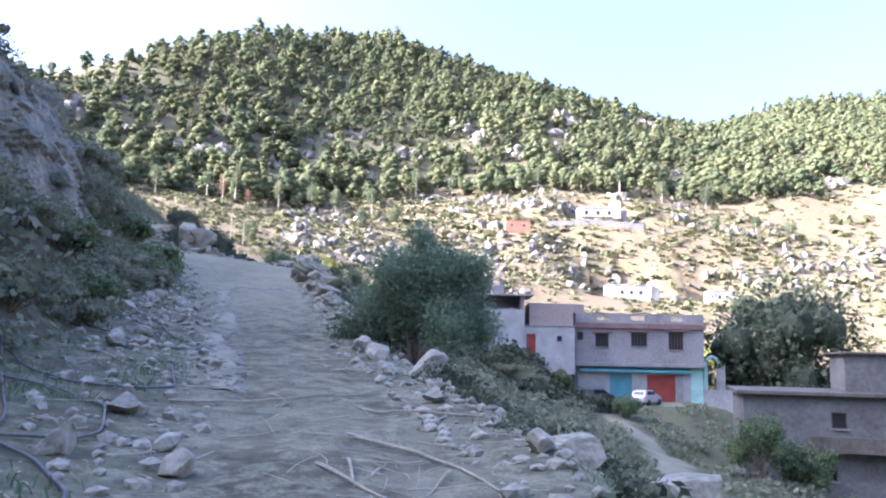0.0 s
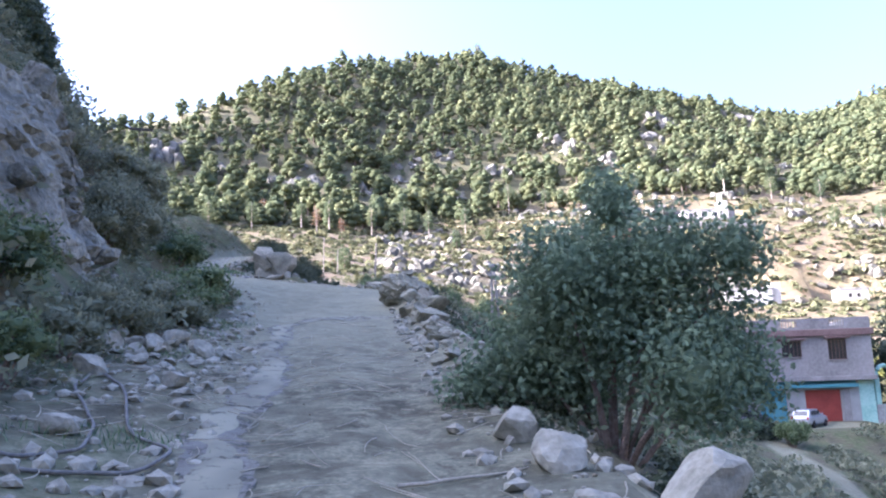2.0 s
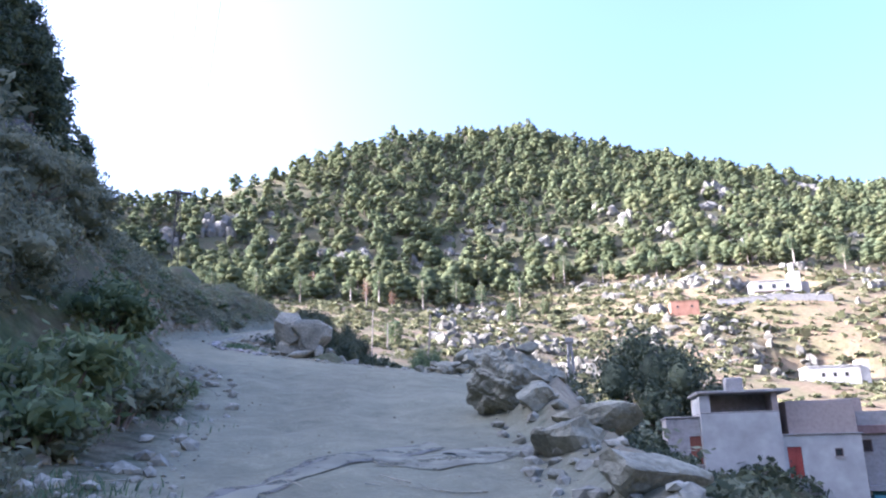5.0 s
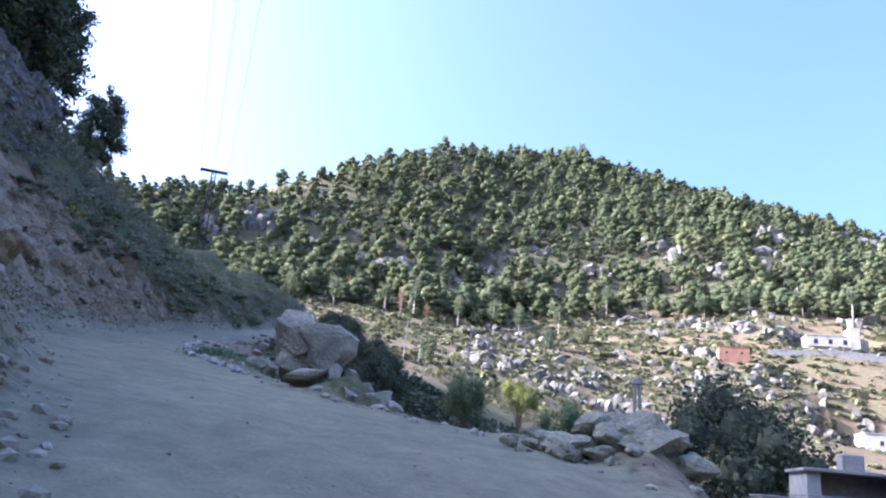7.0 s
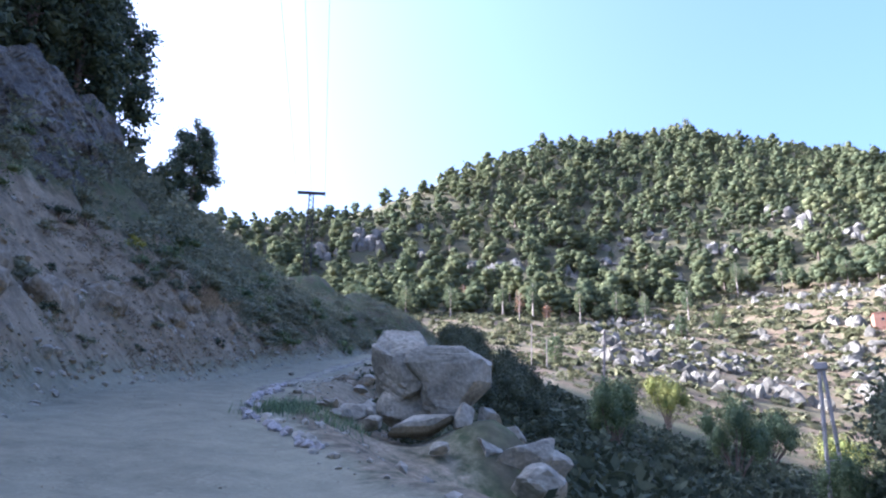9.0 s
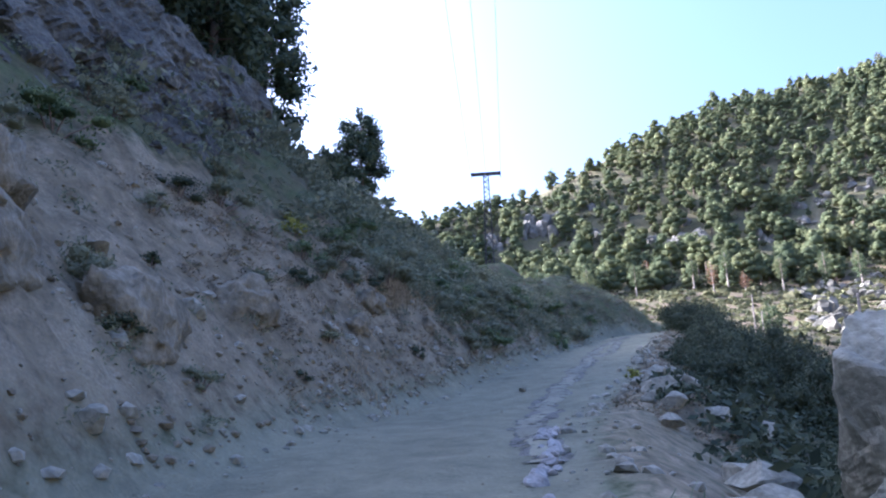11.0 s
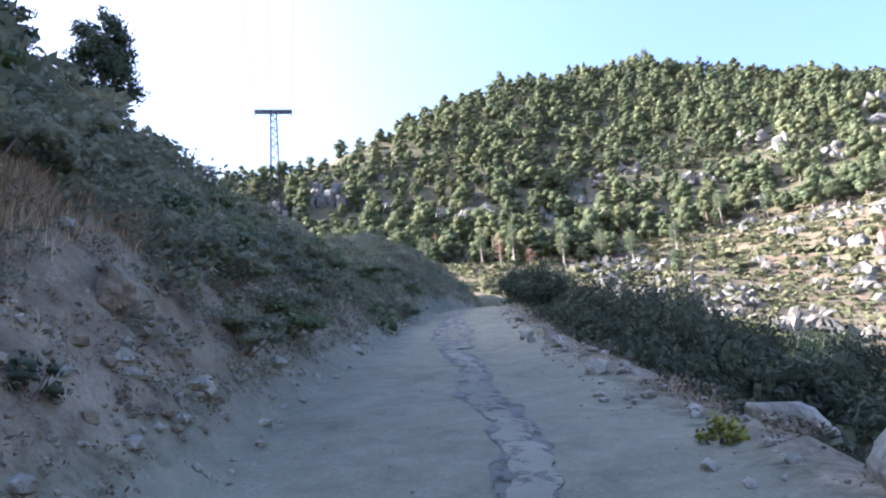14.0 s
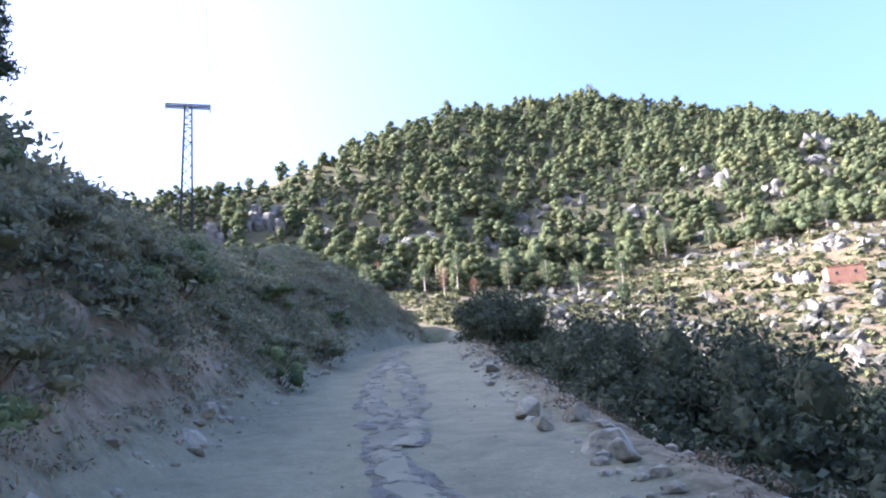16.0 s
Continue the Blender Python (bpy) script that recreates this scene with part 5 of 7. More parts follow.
stone(-5.35, 32.0, 0.5, "berm_boulder", "dusty boulder on top of the rock heap", 0.2, 0.2, k=4, shape=(1, 0.9, 0.8), group="stones of the berm", kinds=DUSTY, z=g1(-5.35, 32.0) + 0.4)
# the heap at the outside of the bend
for x, y, z, s, sh, k in ((-8.62, 41.6, 6.70, 0.44, (0.9, 0.9, 0.9), 0), (-8.18, 41.6, 6.72, 0.66, (1.05, 0.9, 0.55), 1), (-8.27, 41.35, 6.42, 0.80, (1.0, 0.8, 0.6), 2), (-7.67, 41.4, 6.36, 0.84, (1.0, 0.9, 0.65), 3), (-7.05, 41.4, 6.36, 0.98, (1.0, 1.0, 0.75), 4), (-8.93, 41.5, 6.45, 0.3, (1, 1, 0.8), 5),
                          (-8.75, 41.9, 6.45, 0.6, (1, 1, 0.8), 6), (-7.8, 42.0, 6.5, 0.8, (1, 1, 0.8), 7), (-7.1, 42.0, 6.3, 0.9, (1, 1, 0.8), 8), (-6.6, 41.2, 6.2, 0.7, (1, 1, 0.8), 0), (-8.5, 41.1, 6.3, 0.35, (1, 1, 0.8), 1), (-7.9, 41.0, 6.22, 0.4, (1, 1, 0.8), 2), (-7.4, 40.9, 6.2, 0.32, (1, 1, 0.8), 3)):
    stone(x, y, s * 1.12, "heap_boulder", "dusty boulder in the heap outside the bend", 0.15, 0.9, k=k, shape=sh, group="heap outside the bend", kinds=DUSTY, z=min(z + 0.12, g1(x, y) + s * sh[2] * 0.35))

outcrop(-7.3, 41.75, 0.8, 0.7, 0.5, 851, 0, -0.12, dusty_rock, "craggy dusty rock mass in the heap outside the bend")

for i in range(26):
    x, y = -7.8 + r.normal(0, 0.8), 41.3 + r.normal(0, 0.4)
    stone(x, y, r.uniform(0.1, 0.32), "heap_boulder", "small dusty stone at the foot of the heap", r.uniform(-.5, .5), 0.3, group="heap outside the bend", kinds=DUSTY)

# the boulders at the bend
def blocky(seed, c, half, planes=10, square=0.62):
    """A big block: a ball pushed towards a box, cut by a few planes and fissured."""
    q = np.random.RandomState(seed)
    v, f = ico(5)
    v = np.sign(v) * np.abs(v) ** square
    for _ in range(planes):
        n = shell(1, q)[0]
        over = v @ n - q.uniform(0.72, 1.0)
        v -= np.where(over > 0, over, 0)[:, None] * n * 0.95
    v *= (1 + 0.14 * n3(v, 0.9, seed) + 0.09 * n3(v, 0.3, seed + 2) + 0.045 * n3(v, 0.11, seed + 4))[:, None]
    return v * np.array(half) + np.array(c), f


def anvil(seed, c, half, waist):
    """A flat-topped, sharp-cornered block that narrows to its foot."""
    q = np.random.RandomState(seed)
    v, f = ico(5)
    v = np.sign(v) * np.abs(v) ** 0.28
    for _ in range(7):
        n = shell(1, q)[0]
        n[2] *= 0.6
        n /= np.linalg.norm(n)
        over = v @ n - q.uniform(1.0, 1.25)
        v -= np.where(over > 0, over, 0)[:, None] * n
    k = waist + (1 - waist) * step(-0.45, 0.30, v[:, 2] + 0.25 * v[:, 0])
    v[:, 0] = v[:, 0] * k - (1 - k) * 0.05
    v[:, 1] *= 0.45 + 0.55 * k
    v *= (1 + 0.07 * n3(v, 0.8, seed) + 0.07 * n3(v, 0.3, seed + 2) + 0.035 * n3(v, 0.1, seed + 4))[:, None]
    return v * np.array(half) + np.array(c), f


o = empty("split_boulder", -16.25, 50.3, 9.10, 20)
child("block", mesh_of("block", *blocky(1310, (-0.62, 0.25, 0.06), (0.62, 0.74, 0.84), 8, 0.5), limestone), o)
child("block", mesh_of("block", *anvil(1312, (0.32, -0.12, -0.22), (0.86, 0.62, 0.72), 0.55), limestone), o)
child("block", mesh_of("block", *blocky(1316, (-0.35, 0.35, -0.75), (0.8, 0.6, 0.55)), limestone), o)
tagged(o, "huge grey limestone boulder with a flat top at the bend", "rock", "boulders at the bend")
for x, y, z, s, sh, k, tl in ((-16.05, 49.35, 8.36, 1.35, (1.15, 0.6, 0.45), 3, 0.5), (-15.05, 50.3, 8.22, 0.62, (0.85, 0.9, 1.1), 4, 0.1), (-14.65, 50.2, 7.86, 0.68, (0.95, 0.9, 0.9), 5, 0.2), (-14.1, 49.5, 7.35, 1.25, (1.0, 0.9, 0.85), 6, 0.3), (-13.6, 48.9, 6.9, 1.1, (1.0, 0.9, 0.8), 7, 0.2), (-15.35, 49.6, 8.15, 0.6, (0.7, 0.8, 1.1), 2, 0.1),
                              (-17.2, 49.5, 8.72, 0.55, (1, 0.8, 0.7), 8, 0.1), (-16.95, 49.1, 8.5, 0.6, (1.1, 0.8, 0.6), 0, 0.1), (-17.8, 50.0, 8.85, 0.7, (1.1, 0.9, 0.7), 1, 0.1), (-18.3, 51.2, 9.1, 0.6, (1, 1, 0.7), 2, 0), (-18.6, 52.3, 9.3, 0.8, (1, 1, 0.8), 3, 0.1), (-19.2, 53.6, 9.5, 0.6, (1, 1, 0.8), 4, 0),
                              (-17.5, 48.9, 8.6, 0.35, (1, 1, 0.7), 5, 0), (-18.2, 49.7, 8.75, 0.4, (1, 1, 0.7), 6, 0), (-15.4, 48.6, 8.0, 0.45, (1, 0.8, 0.6), 7, 0.2), (-14.7, 49.2, 7.55, 0.7, (1, 0.9, 0.8), 8, 0.2), (-14.0, 50.4, 7.2, 0.9, (1, 1, 0.9), 0, 0.2), (-13.2, 48.0, 6.6, 0.8, (1, 0.9, 0.7), 2, 0.2), (-18.0, 48.9, 8.7, 0.25, (1, 1, 0.7), 3, 0)):
    stone(x, y, s * 1.12, "bend_boulder", "grey limestone boulder stacked at the bend", tl, 1.0, k=k, shape=sh, group="boulders at the bend", z=min(z, g1(x, y) + s * sh[2] * 0.55))
# the boulders farther up
for x, y, s, sh, k in ((-23.6, 64.0, 1.15, (1.1, 0.8, 0.85), 1), (-23.1, 61.4, 1.1, (1.25, 0.75, 0.75), 2), (-23.2, 60.4, 0.55, (1, 0.9, 0.85), 3), (-22.1, 58.3, 0.75, (1, 0.9, 0.8), 4), (-21.7, 57.8, 0.85, (1, 0.9, 0.9), 5), (-21.4, 58.8, 0.9, (1, 0.9, 0.9), 6), (-21.9, 59.6, 0.8, (1, 1, 0.8), 7), (-22.3, 57.3, 0.5, (1, 1, 0.7), 8), (-21.2, 56.8, 0.8, (1, 1, 0.8), 0), (-20.7, 58.0, 0.9, (1, 1, 0.9), 1),
                       (-21.0, 60.2, 0.9, (1, 1, 0.8), 2), (-20.9, 55.8, 0.7, (1, 1, 0.8), 3), (-22.7, 58.1, 0.3, (1, 1, 0.7), 4), (-22.5, 59.2, 0.35, (1, 1, 0.7), 5), (-20.3, 59.0, 1.0, (1, 1, 0.8), 6), (-22.4, 56.4, 0.35, (1, 1, 0.7), 7), (-21.6, 56.9, 0.6, (1, 1, 0.8), 8)):
    stone(x, y, s * 0.82, "slope_boulder", "rough grey boulder on the outer bank of the track", 0.2, 0.45, k=k, shape=sh, group="boulders on the outer bank")
# rocks sticking out of the cut bank
for x, y, s, sh, k in ((-28.7, 56.7, 0.9, (0.7, 1, 1.1), 1), (-29.3, 58.3, 0.8, (0.7, 1, 0.9), 2), (-29.6, 61.3, 0.7, (0.7, 1.1, 0.8), 3), (-28.4, 53.5, 1.0, (0.7, 1.3, 0.7), 4), (-33.2, 73.6, 0.8, (1, 1, 0.8), 6), (-26.4, 50.5, 1.0, (0.8, 1.2, 0.9), 7), (-36.6, 86.5, 0.9, (1, 1, 0.9), 8), (-36.2, 84.6, 0.8, (1, 1, 0.8), 0), (-31.4, 64.8, 0.7, (0.8, 1, 0.9), 1), (-24.8, 48.2, 0.8, (0.8, 1, 0.8), 2), (-32.0, 69.2, 0.6, (1, 1, 0.8), 4)):
    stone(x, y, s * 0.62, "bank_rock", "pale rock sticking out of the dirt bank", 0.3, 1.3, k=k, shape=sh, group="rocks in the bank")

r = np.random.RandomState(23)
for i in range(90):
    y = r.uniform(40, 88)
    k = int(np.searchsorted(LINE[:, 1], y))
    side = -(float(np.interp(y, EDGE_Y, EDGE_L)) + 0.3 + 4.2 * r.rand() ** 1.2 * (1 if y < 62 else 0.6))
    stone(float(LINE[k, 0] + TAN[k, 1] * side), float(LINE[k, 1] - TAN[k, 0] * side), 0.12 + 0.5 * r.rand() ** 2.5, "bank_rock", "pale angular rock embedded in the dirt bank", r.uniform(-.6, .6), 1.0, shape=(r.uniform(0.8, 1.3), r.uniform(0.6, 1), r.uniform(0.5, 0.9)), group="rocks in the bank")

# the row of whitewashed edge stones
white_stone = shade("whitewashed_stone", [(0.18, 0.172, 0.16), (0.30, 0.29, 0.27), (0.44, 0.43, 0.40)], 4.0, 0.9, 0.3)
KERB = np.array([(-21.6, 53.0), (-20.9, 51.6), (-20.2, 50.2), (-18.9, 47.9), (-17.7, 46.5), (-16.6, 45.7), (-15.6, 44.8)])
KM = [mesh_of("edge_stone", *rock_arrays(1400 + i, 2, 8, 0.1), white_stone) for i in range(5)]
for i in range(80):
    u = r.uniform(0, 6)
    x, y = float(np.interp(u, range(7), KERB[:, 0])) + r.uniform(-.1, .1), float(np.interp(u, range(7), KERB[:, 1])) + r.uniform(-.1, .1)
    s = r.uniform(0.045, 0.10)
    o = new("edge_stone", KM[i % 5])
    o.matrix_world = pose(x, y, g1(x, y) + s * 0.35, 0, 0, r.uniform(0, 360)) @ Matrix.Diagonal((s * 1.2, s, s, 1))
    tagged(o, "small whitewashed stone in the row edging the bend", "rock", "edge stones")


def rubble(count, seed, s0, s1, sub, where):
    r = np.random.RandomState(seed)
    protos = [rock_arrays(1500 + i, sub, 9, 0.2) for i in range(8)]
    y = r.uniform(1, 96, count)
    k = np.searchsorted(LINE[:, 1], y).clip(0, len(LINE) - 1)
    side, x, y = where(r, y, k)
    z = gz(x, y)
    out = []
    for i in range(len(x)):
        s = s0 + (s1 - s0) * r.rand() ** 3
        v, f = protos[r.randint(8)]
        out.append((turn_z(v, r.uniform(0, 6.28)) * s * np.array([1, 1, r.uniform(0.6, 1)]) + np.array([x[i], y[i], z[i] + s * 0.15]), f))
    return join(out)


def margins(r, y, k):
    left = r.rand(len(y)) < 0.58
    y = np.where(r.rand(len(y)) < 0.35, 3 + 25 * r.rand(len(y)), y)
    k = np.searchsorted(LINE[:, 1], y).clip(0, len(LINE) - 1)
    spread = np.abs(r.normal(0, 0.9, len(y))) * np.where(left & (y < 34), 1.8, 1.0)
    side = np.where(left, -(np.interp(y, EDGE_Y, EDGE_L) - 0.25 + spread), np.interp(y, EDGE_Y, EDGE_R) - 0.2 + spread)
    return side, LINE[k, 0] + TAN[k, 1] * side, LINE[k, 1] - TAN[k, 0] * side


def across(r, y, k):
    side = r.uniform(-1, 1, len(y)) * 2.2
    return side, LINE[k, 0] + TAN[k, 1] * side, LINE[k, 1] - TAN[k, 0] * side


stuff("rubble", rubble(4200, 61, 0.018, 0.14, 1, margins), limestone, "loose pale rubble along both edges of the track", "rubble")
stuff("gravel", rubble(1300, 62, 0.008, 0.026, 1, across), strata, "loose gravel scattered over the track", "gravel")

def bank_spots(r, y, k):
    y = 38 + 26 * r.rand(len(y))
    k = np.searchsorted(LINE[:, 1], y).clip(0, len(LINE) - 1)
    side = -(np.interp(y, EDGE_Y, EDGE_L) + 0.2 + 5.0 * r.rand(len(y)) ** 1.3 * np.interp(y, [38, 60, 90], [1.0, 0.8, 0.4]))
    return side, LINE[k, 0] + TAN[k, 1] * side, LINE[k, 1] - TAN[k, 0] * side


stuff("bank_clods", rubble(1700, 63, 0.015, 0.12, 1, bank_spots), strata, "loose tan clods and stones over the dirt bank", "rubble")

# ---- water on the track ----
wet = bpy.data.materials.new("wet_mud")
wet.use_nodes = True
wb = wet.node_tree.nodes["Principled BSDF"]
wnz = wet.node_tree.nodes.new("ShaderNodeTexNoise")
wnz.inputs["Scale"].default_value = 9.0
wrm = wet.node_tree.nodes.new("ShaderNodeValToRGB")
wrm.color_ramp.elements[0].position, wrm.color_ramp.elements[0].color = 0.35, (0.135, 0.13, 0.088, 1)
wrm.color_ramp.elements[1].position, wrm.color_ramp.elements[1].color = 0.7, (0.235, 0.228, 0.155, 1)
wet.node_tree.links.new(wnz.outputs[0], wrm.inputs[0])
wet.node_tree.links.new(wrm.outputs[0], wb.inputs["Base Color"])
wb.inputs["Roughness"].default_value, wb.inputs["Specular IOR Level"].default_value = 0.7, 0.2
wbp = wet.node_tree.nodes.new("ShaderNodeBump")
wbp.inputs["Strength"].default_value, wbp.inputs["Distance"].default_value = 0.25, 0.02
wet.node_tree.links.new(wnz.outputs[0], wbp.inputs["Height"])
wet.node_tree.links.new(wbp.outputs[0], wb.inputs["Normal"])


def ragged(m, scale, lo, hi):
    """Breaks a thin film up into patches, so that the earth below shows."""
    nt = m.node_tree
    geo = nt.nodes.new("ShaderNodeNewGeometry")
    n = nt.nodes.new("ShaderNodeTexNoise")
    n.inputs["Scale"].default_value, n.inputs["Detail"].default_value, n.inputs["Roughness"].default_value = scale, 8.0, 0.7
    nt.links.new(geo.outputs["Position"], n.inputs["Vector"])
    mr = nt.nodes.new("ShaderNodeMapRange")
    mr.inputs[1].default_value, mr.inputs[2].default_value = lo, hi
    nt.links.new(n.outputs[0], mr.inputs[0])
    ms, tr = nt.nodes.new("ShaderNodeMixShader"), nt.nodes.new("ShaderNodeBsdfTransparent")
    nt.links.new(mr.outputs[0], ms.inputs[0])
    nt.links.new(tr.outputs[0], ms.inputs[1])
    nt.links.new(nt.nodes["Principled BSDF"].outputs[0], ms.inputs[2])
    nt.links.new(ms.outputs[0], nt.nodes["Material Output"].inputs[0])


ragged(wet, 3.0, 0.32, 0.48)
# damp earth; beside the upper rills it also paints the gully banks' shade
damp = shade("damp_shaded_earth", [(0.075, 0.072, 0.055), (0.12, 0.115, 0.09), (0.175, 0.168, 0.132)], 5.0, 0.7, 0.5, 8.0)

ragged(damp, 3.5, 0.36, 0.50)


def ribbon(name, pts, width, material, label, lift, seed, n=140, across_=5):
    r = np.random.RandomState(seed)
    q = smooth_line(pts, n)
    seed0 = seed // 2 * 2
    q += np.stack([fbm(q[:, 0], q[:, 1], 1.6, seed0) * 0.7, fbm(q[:, 0], q[:, 1], 1.6, seed0 + 3) * 0.3], 1)
    t = np.gradient(q, axis=0)
    t /= np.hypot(t[:, 0], t[:, 1])[:, None]
    w = width * np.clip(0.9 + 1.1 * fbm(q[:, 0], q[:, 1], 1.3, seed + 5) + 0.8 * fbm(q[:, 0], q[:, 1], 0.45, seed + 6), 0.12, 2.2)
    w2 = width * np.clip(0.9 + 1.1 * fbm(q[:, 0], q[:, 1], 1.1, seed + 9) + 0.8 * fbm(q[:, 0], q[:, 1], 0.4, seed + 10), 0.12, 2.2)
    cols = []
    for k in range(across_):
        u = k / (across_ - 1) * 2 - 1
        off = np.where(u < 0, w, w2) * u / 2
        x, y = q[:, 0] + t[:, 1] * off, q[:, 1] - t[:, 0] * off
        cols.append(np.stack([x, y, gz(x, y) + lift * (1 - 0.6 * abs(u))], 1))
    v = np.stack(cols, 1).reshape(-1, 3)
    idx = np.arange(n * across_).reshape(n, across_)
    f = np.stack([idx[:-1, :-1], idx[:-1, 1:], idx[1:, 1:], idx[1:, :-1]], -1).reshape(-1, 4)
    return tagged(new(name, mesh_of(name, v, f, material, True)), label, "water", kind="structure")


RILL = [(-36.3, 92), (-34.8, 86), (-33.9, 82.3), (-32.4, 78.2), (-30.6, 74.2), (-28.8, 69.6), (-27.2, 65.8), (-25.6, 61), (-24.0, 57.3), (-22.4, 54), (-20.6, 50.8)]
ribbon("water_rill", RILL, 0.42, wet, "thin trickle of water running down the track", 0.036, 71, 520)
ribbon("damp_shade_edge", RILL, 0.60, damp, "damp dark earth and painted bank shade beside the trickle", 0.022, 70, 520)
RILL2 = [(-34.9, 87.5), (-33.2, 83), (-31.9, 79.4), (-30.9, 76.0), (-30.2, 73.6)]
ribbon("water_rill", RILL2, 0.40, wet, "thin trickle of water running down the track", 0.038, 73, 260)
ribbon("damp_shade_edge", RILL2, 0.56, damp, "damp dark earth and painted bank shade beside the trickle", 0.024, 72, 260)
WETTED = [(-6.2, 29.4), (-7.0, 28.3), (-7.6, 26.4), (-6.9, 24.0), (-6.1, 21.8), (-5.3, 19.0), (-4.9, 17.0), (-3.9, 14.0), (-3.2, 11.0)]
ribbon("water_rill", WETTED, 0.42, wet, "shallow wet runnel on the dusty track", 0.036, 75, 420)
ribbon("damp_shade_edge", WETTED, 0.55, damp, "damp dark earth beside the wet runnel", 0.022, 74, 420)
ribbon("water_rill", [(-5.0, 29.2), (-5.9, 28.7), (-6.7, 28.3)], 0.9, wet, "shallow puddle on the dusty track", 0.038, 77, 60)

# ---- hoses and sticks ----
hose_mat = shade("grey_hose", [(0.06, 0.06, 0.055), (0.12, 0.118, 0.105), (0.20, 0.195, 0.175)], 3.0, 0.8, 0.1, spec=0.4)
dark_hose = shade("black_hose", [(0.03, 0.033, 0.036), (0.07, 0.075, 0.08), (0.12, 0.12, 0.125)], 3.0, 0.5, 0.1, spec=0.5)
stick_mat = shade("dry_branch", [(0.17, 0.155, 0.11), (0.29, 0.27, 0.20), (0.40, 0.375, 0.285)], 4.0, 0.9, 0.3)


def hose(pts, rad, mat, label, seed, arch=0.0):
    q = smooth_line(pts, 70)
    z = gz(q[:, 0], q[:, 1]) + rad + 0.015 + arch * np.abs(np.sin(np.linspace(0, 9, 70))) * 0.25
    m = mesh_of("hose", *tube_arrays(np.column_stack([q, z]), rad, 8), mat, True)
    return tagged(new("water_hose", m), label, "hose", "old hoses by the track")


hose([(-7.7, 15.7), (-6.4, 14.4), (-5.6, 14.2), (-5.3, 14.7), (-5.8, 15.7), (-6.9, 17.0), (-7.3, 18.0)], 0.018, hose_mat, "looped grey plastic water hose lying in the rubble", 1, 0.04)
hose([(-7.2, 14.9), (-6.5, 14.1), (-5.4, 13.8), (-4.6, 14.2), (-4.6, 15.0), (-5.4, 15.6), (-6.4, 17.3), (-7.4, 18.4)], 0.018, hose_mat, "long grey water hose curving through the rubble", 2, 0.04)
hose([(-6.8, 11.8), (-6.2, 10.9), (-4.8, 9.8), (-4.2, 9.9), (-3.6, 10.6), (-4.3, 12.4)], 0.016, dark_hose, "black plastic water hose lying in the rubble", 3, 0.04)
hose([(-6.6, 10.6), (-5.6, 9.4), (-4.4, 9.3), (-3.8, 8.9), (-3.3, 7.7), (-3.4, 7.2), (-4.2, 6.8)], 0.016, hose_mat, "curled grey water hose lying in the rubble", 4, 0.04)
hose([(-6.0, 9.2), (-5.0, 8.4), (-3.9, 6.8), (-3.2, 6.3), (-2.6, 5.6), (-2.2, 4.2)], 0.017, dark_hose, "black plastic water hose lying in the rubble", 5, 0.04)
hose([(-6.6, 11.6), (-5.0, 8.9), (-4.2, 7.6), (-3.8, 6.4), (-3.9, 5.0)], 0.016, hose_mat, "grey plastic water hose lying in the rubble", 6, 0.04)


def stick(pts, rad, label="bare dry branch lying on the track"):
    q = smooth_line(pts, 16)
    z = gz(q[:, 0], q[:, 1]) + rad + 0.01 + 0.02 * np.sin(np.linspace(0, 5, 16))
    m = mesh_of("stick", *tube_arrays(np.column_stack([q, z]), np.linspace(rad, rad * 0.4, 16), 6), stick_mat)
    return tagged(new("dry_branch", m), label, "branch", "dry branches")


for p, rad in (([(-3.4, 9.8), (-2.2, 10.3), (-1.7, 10.9)], 0.022), ([(-1.0, 8.6), (-0.3, 8.0), (0.2, 7.3), (0.5, 6.5)], 0.022), ([(-0.85, 7.4), (-0.7, 6.6)], 0.02), ([(-1.1, 7.1), (-0.4, 6.2)], 0.022), ([(-0.2, 9.2), (0.1, 9.9)], 0.018),
               ([(-1.0, 10.0), (0.6, 9.8)], 0.02), ([(0.1, 7.2), (-0.1, 6.4)], 0.015), ([(-0.6, 6.9), (-0.5, 7.6)], 0.012), ([(-4.0, 11.4), (-2.9, 11.0)], 0.015), ([(-2.5, 14.4), (-1.5, 14.9)], 0.02), ([(-1.9, 13.6), (-0.9, 13.1)], 0.018), ([(0.8, 8.3), (1.4, 7.4)], 0.018),
               ([(-1.0, 12.2), (-0.7, 12.9)], 0.02), ([(-2.4, 10.9), (-1.9, 10.1)], 0.012), ([(-9.2, 22.4), (-9.0, 22.0), (-9.4, 21.4)], 0.02), ([(-5.6, 12.2), (-4.4, 11.6)], 0.018)):
    stick(p, rad)


# thin dry twigs strewn over the rubble and the track
r = np.random.RandomState(78)
tw = []
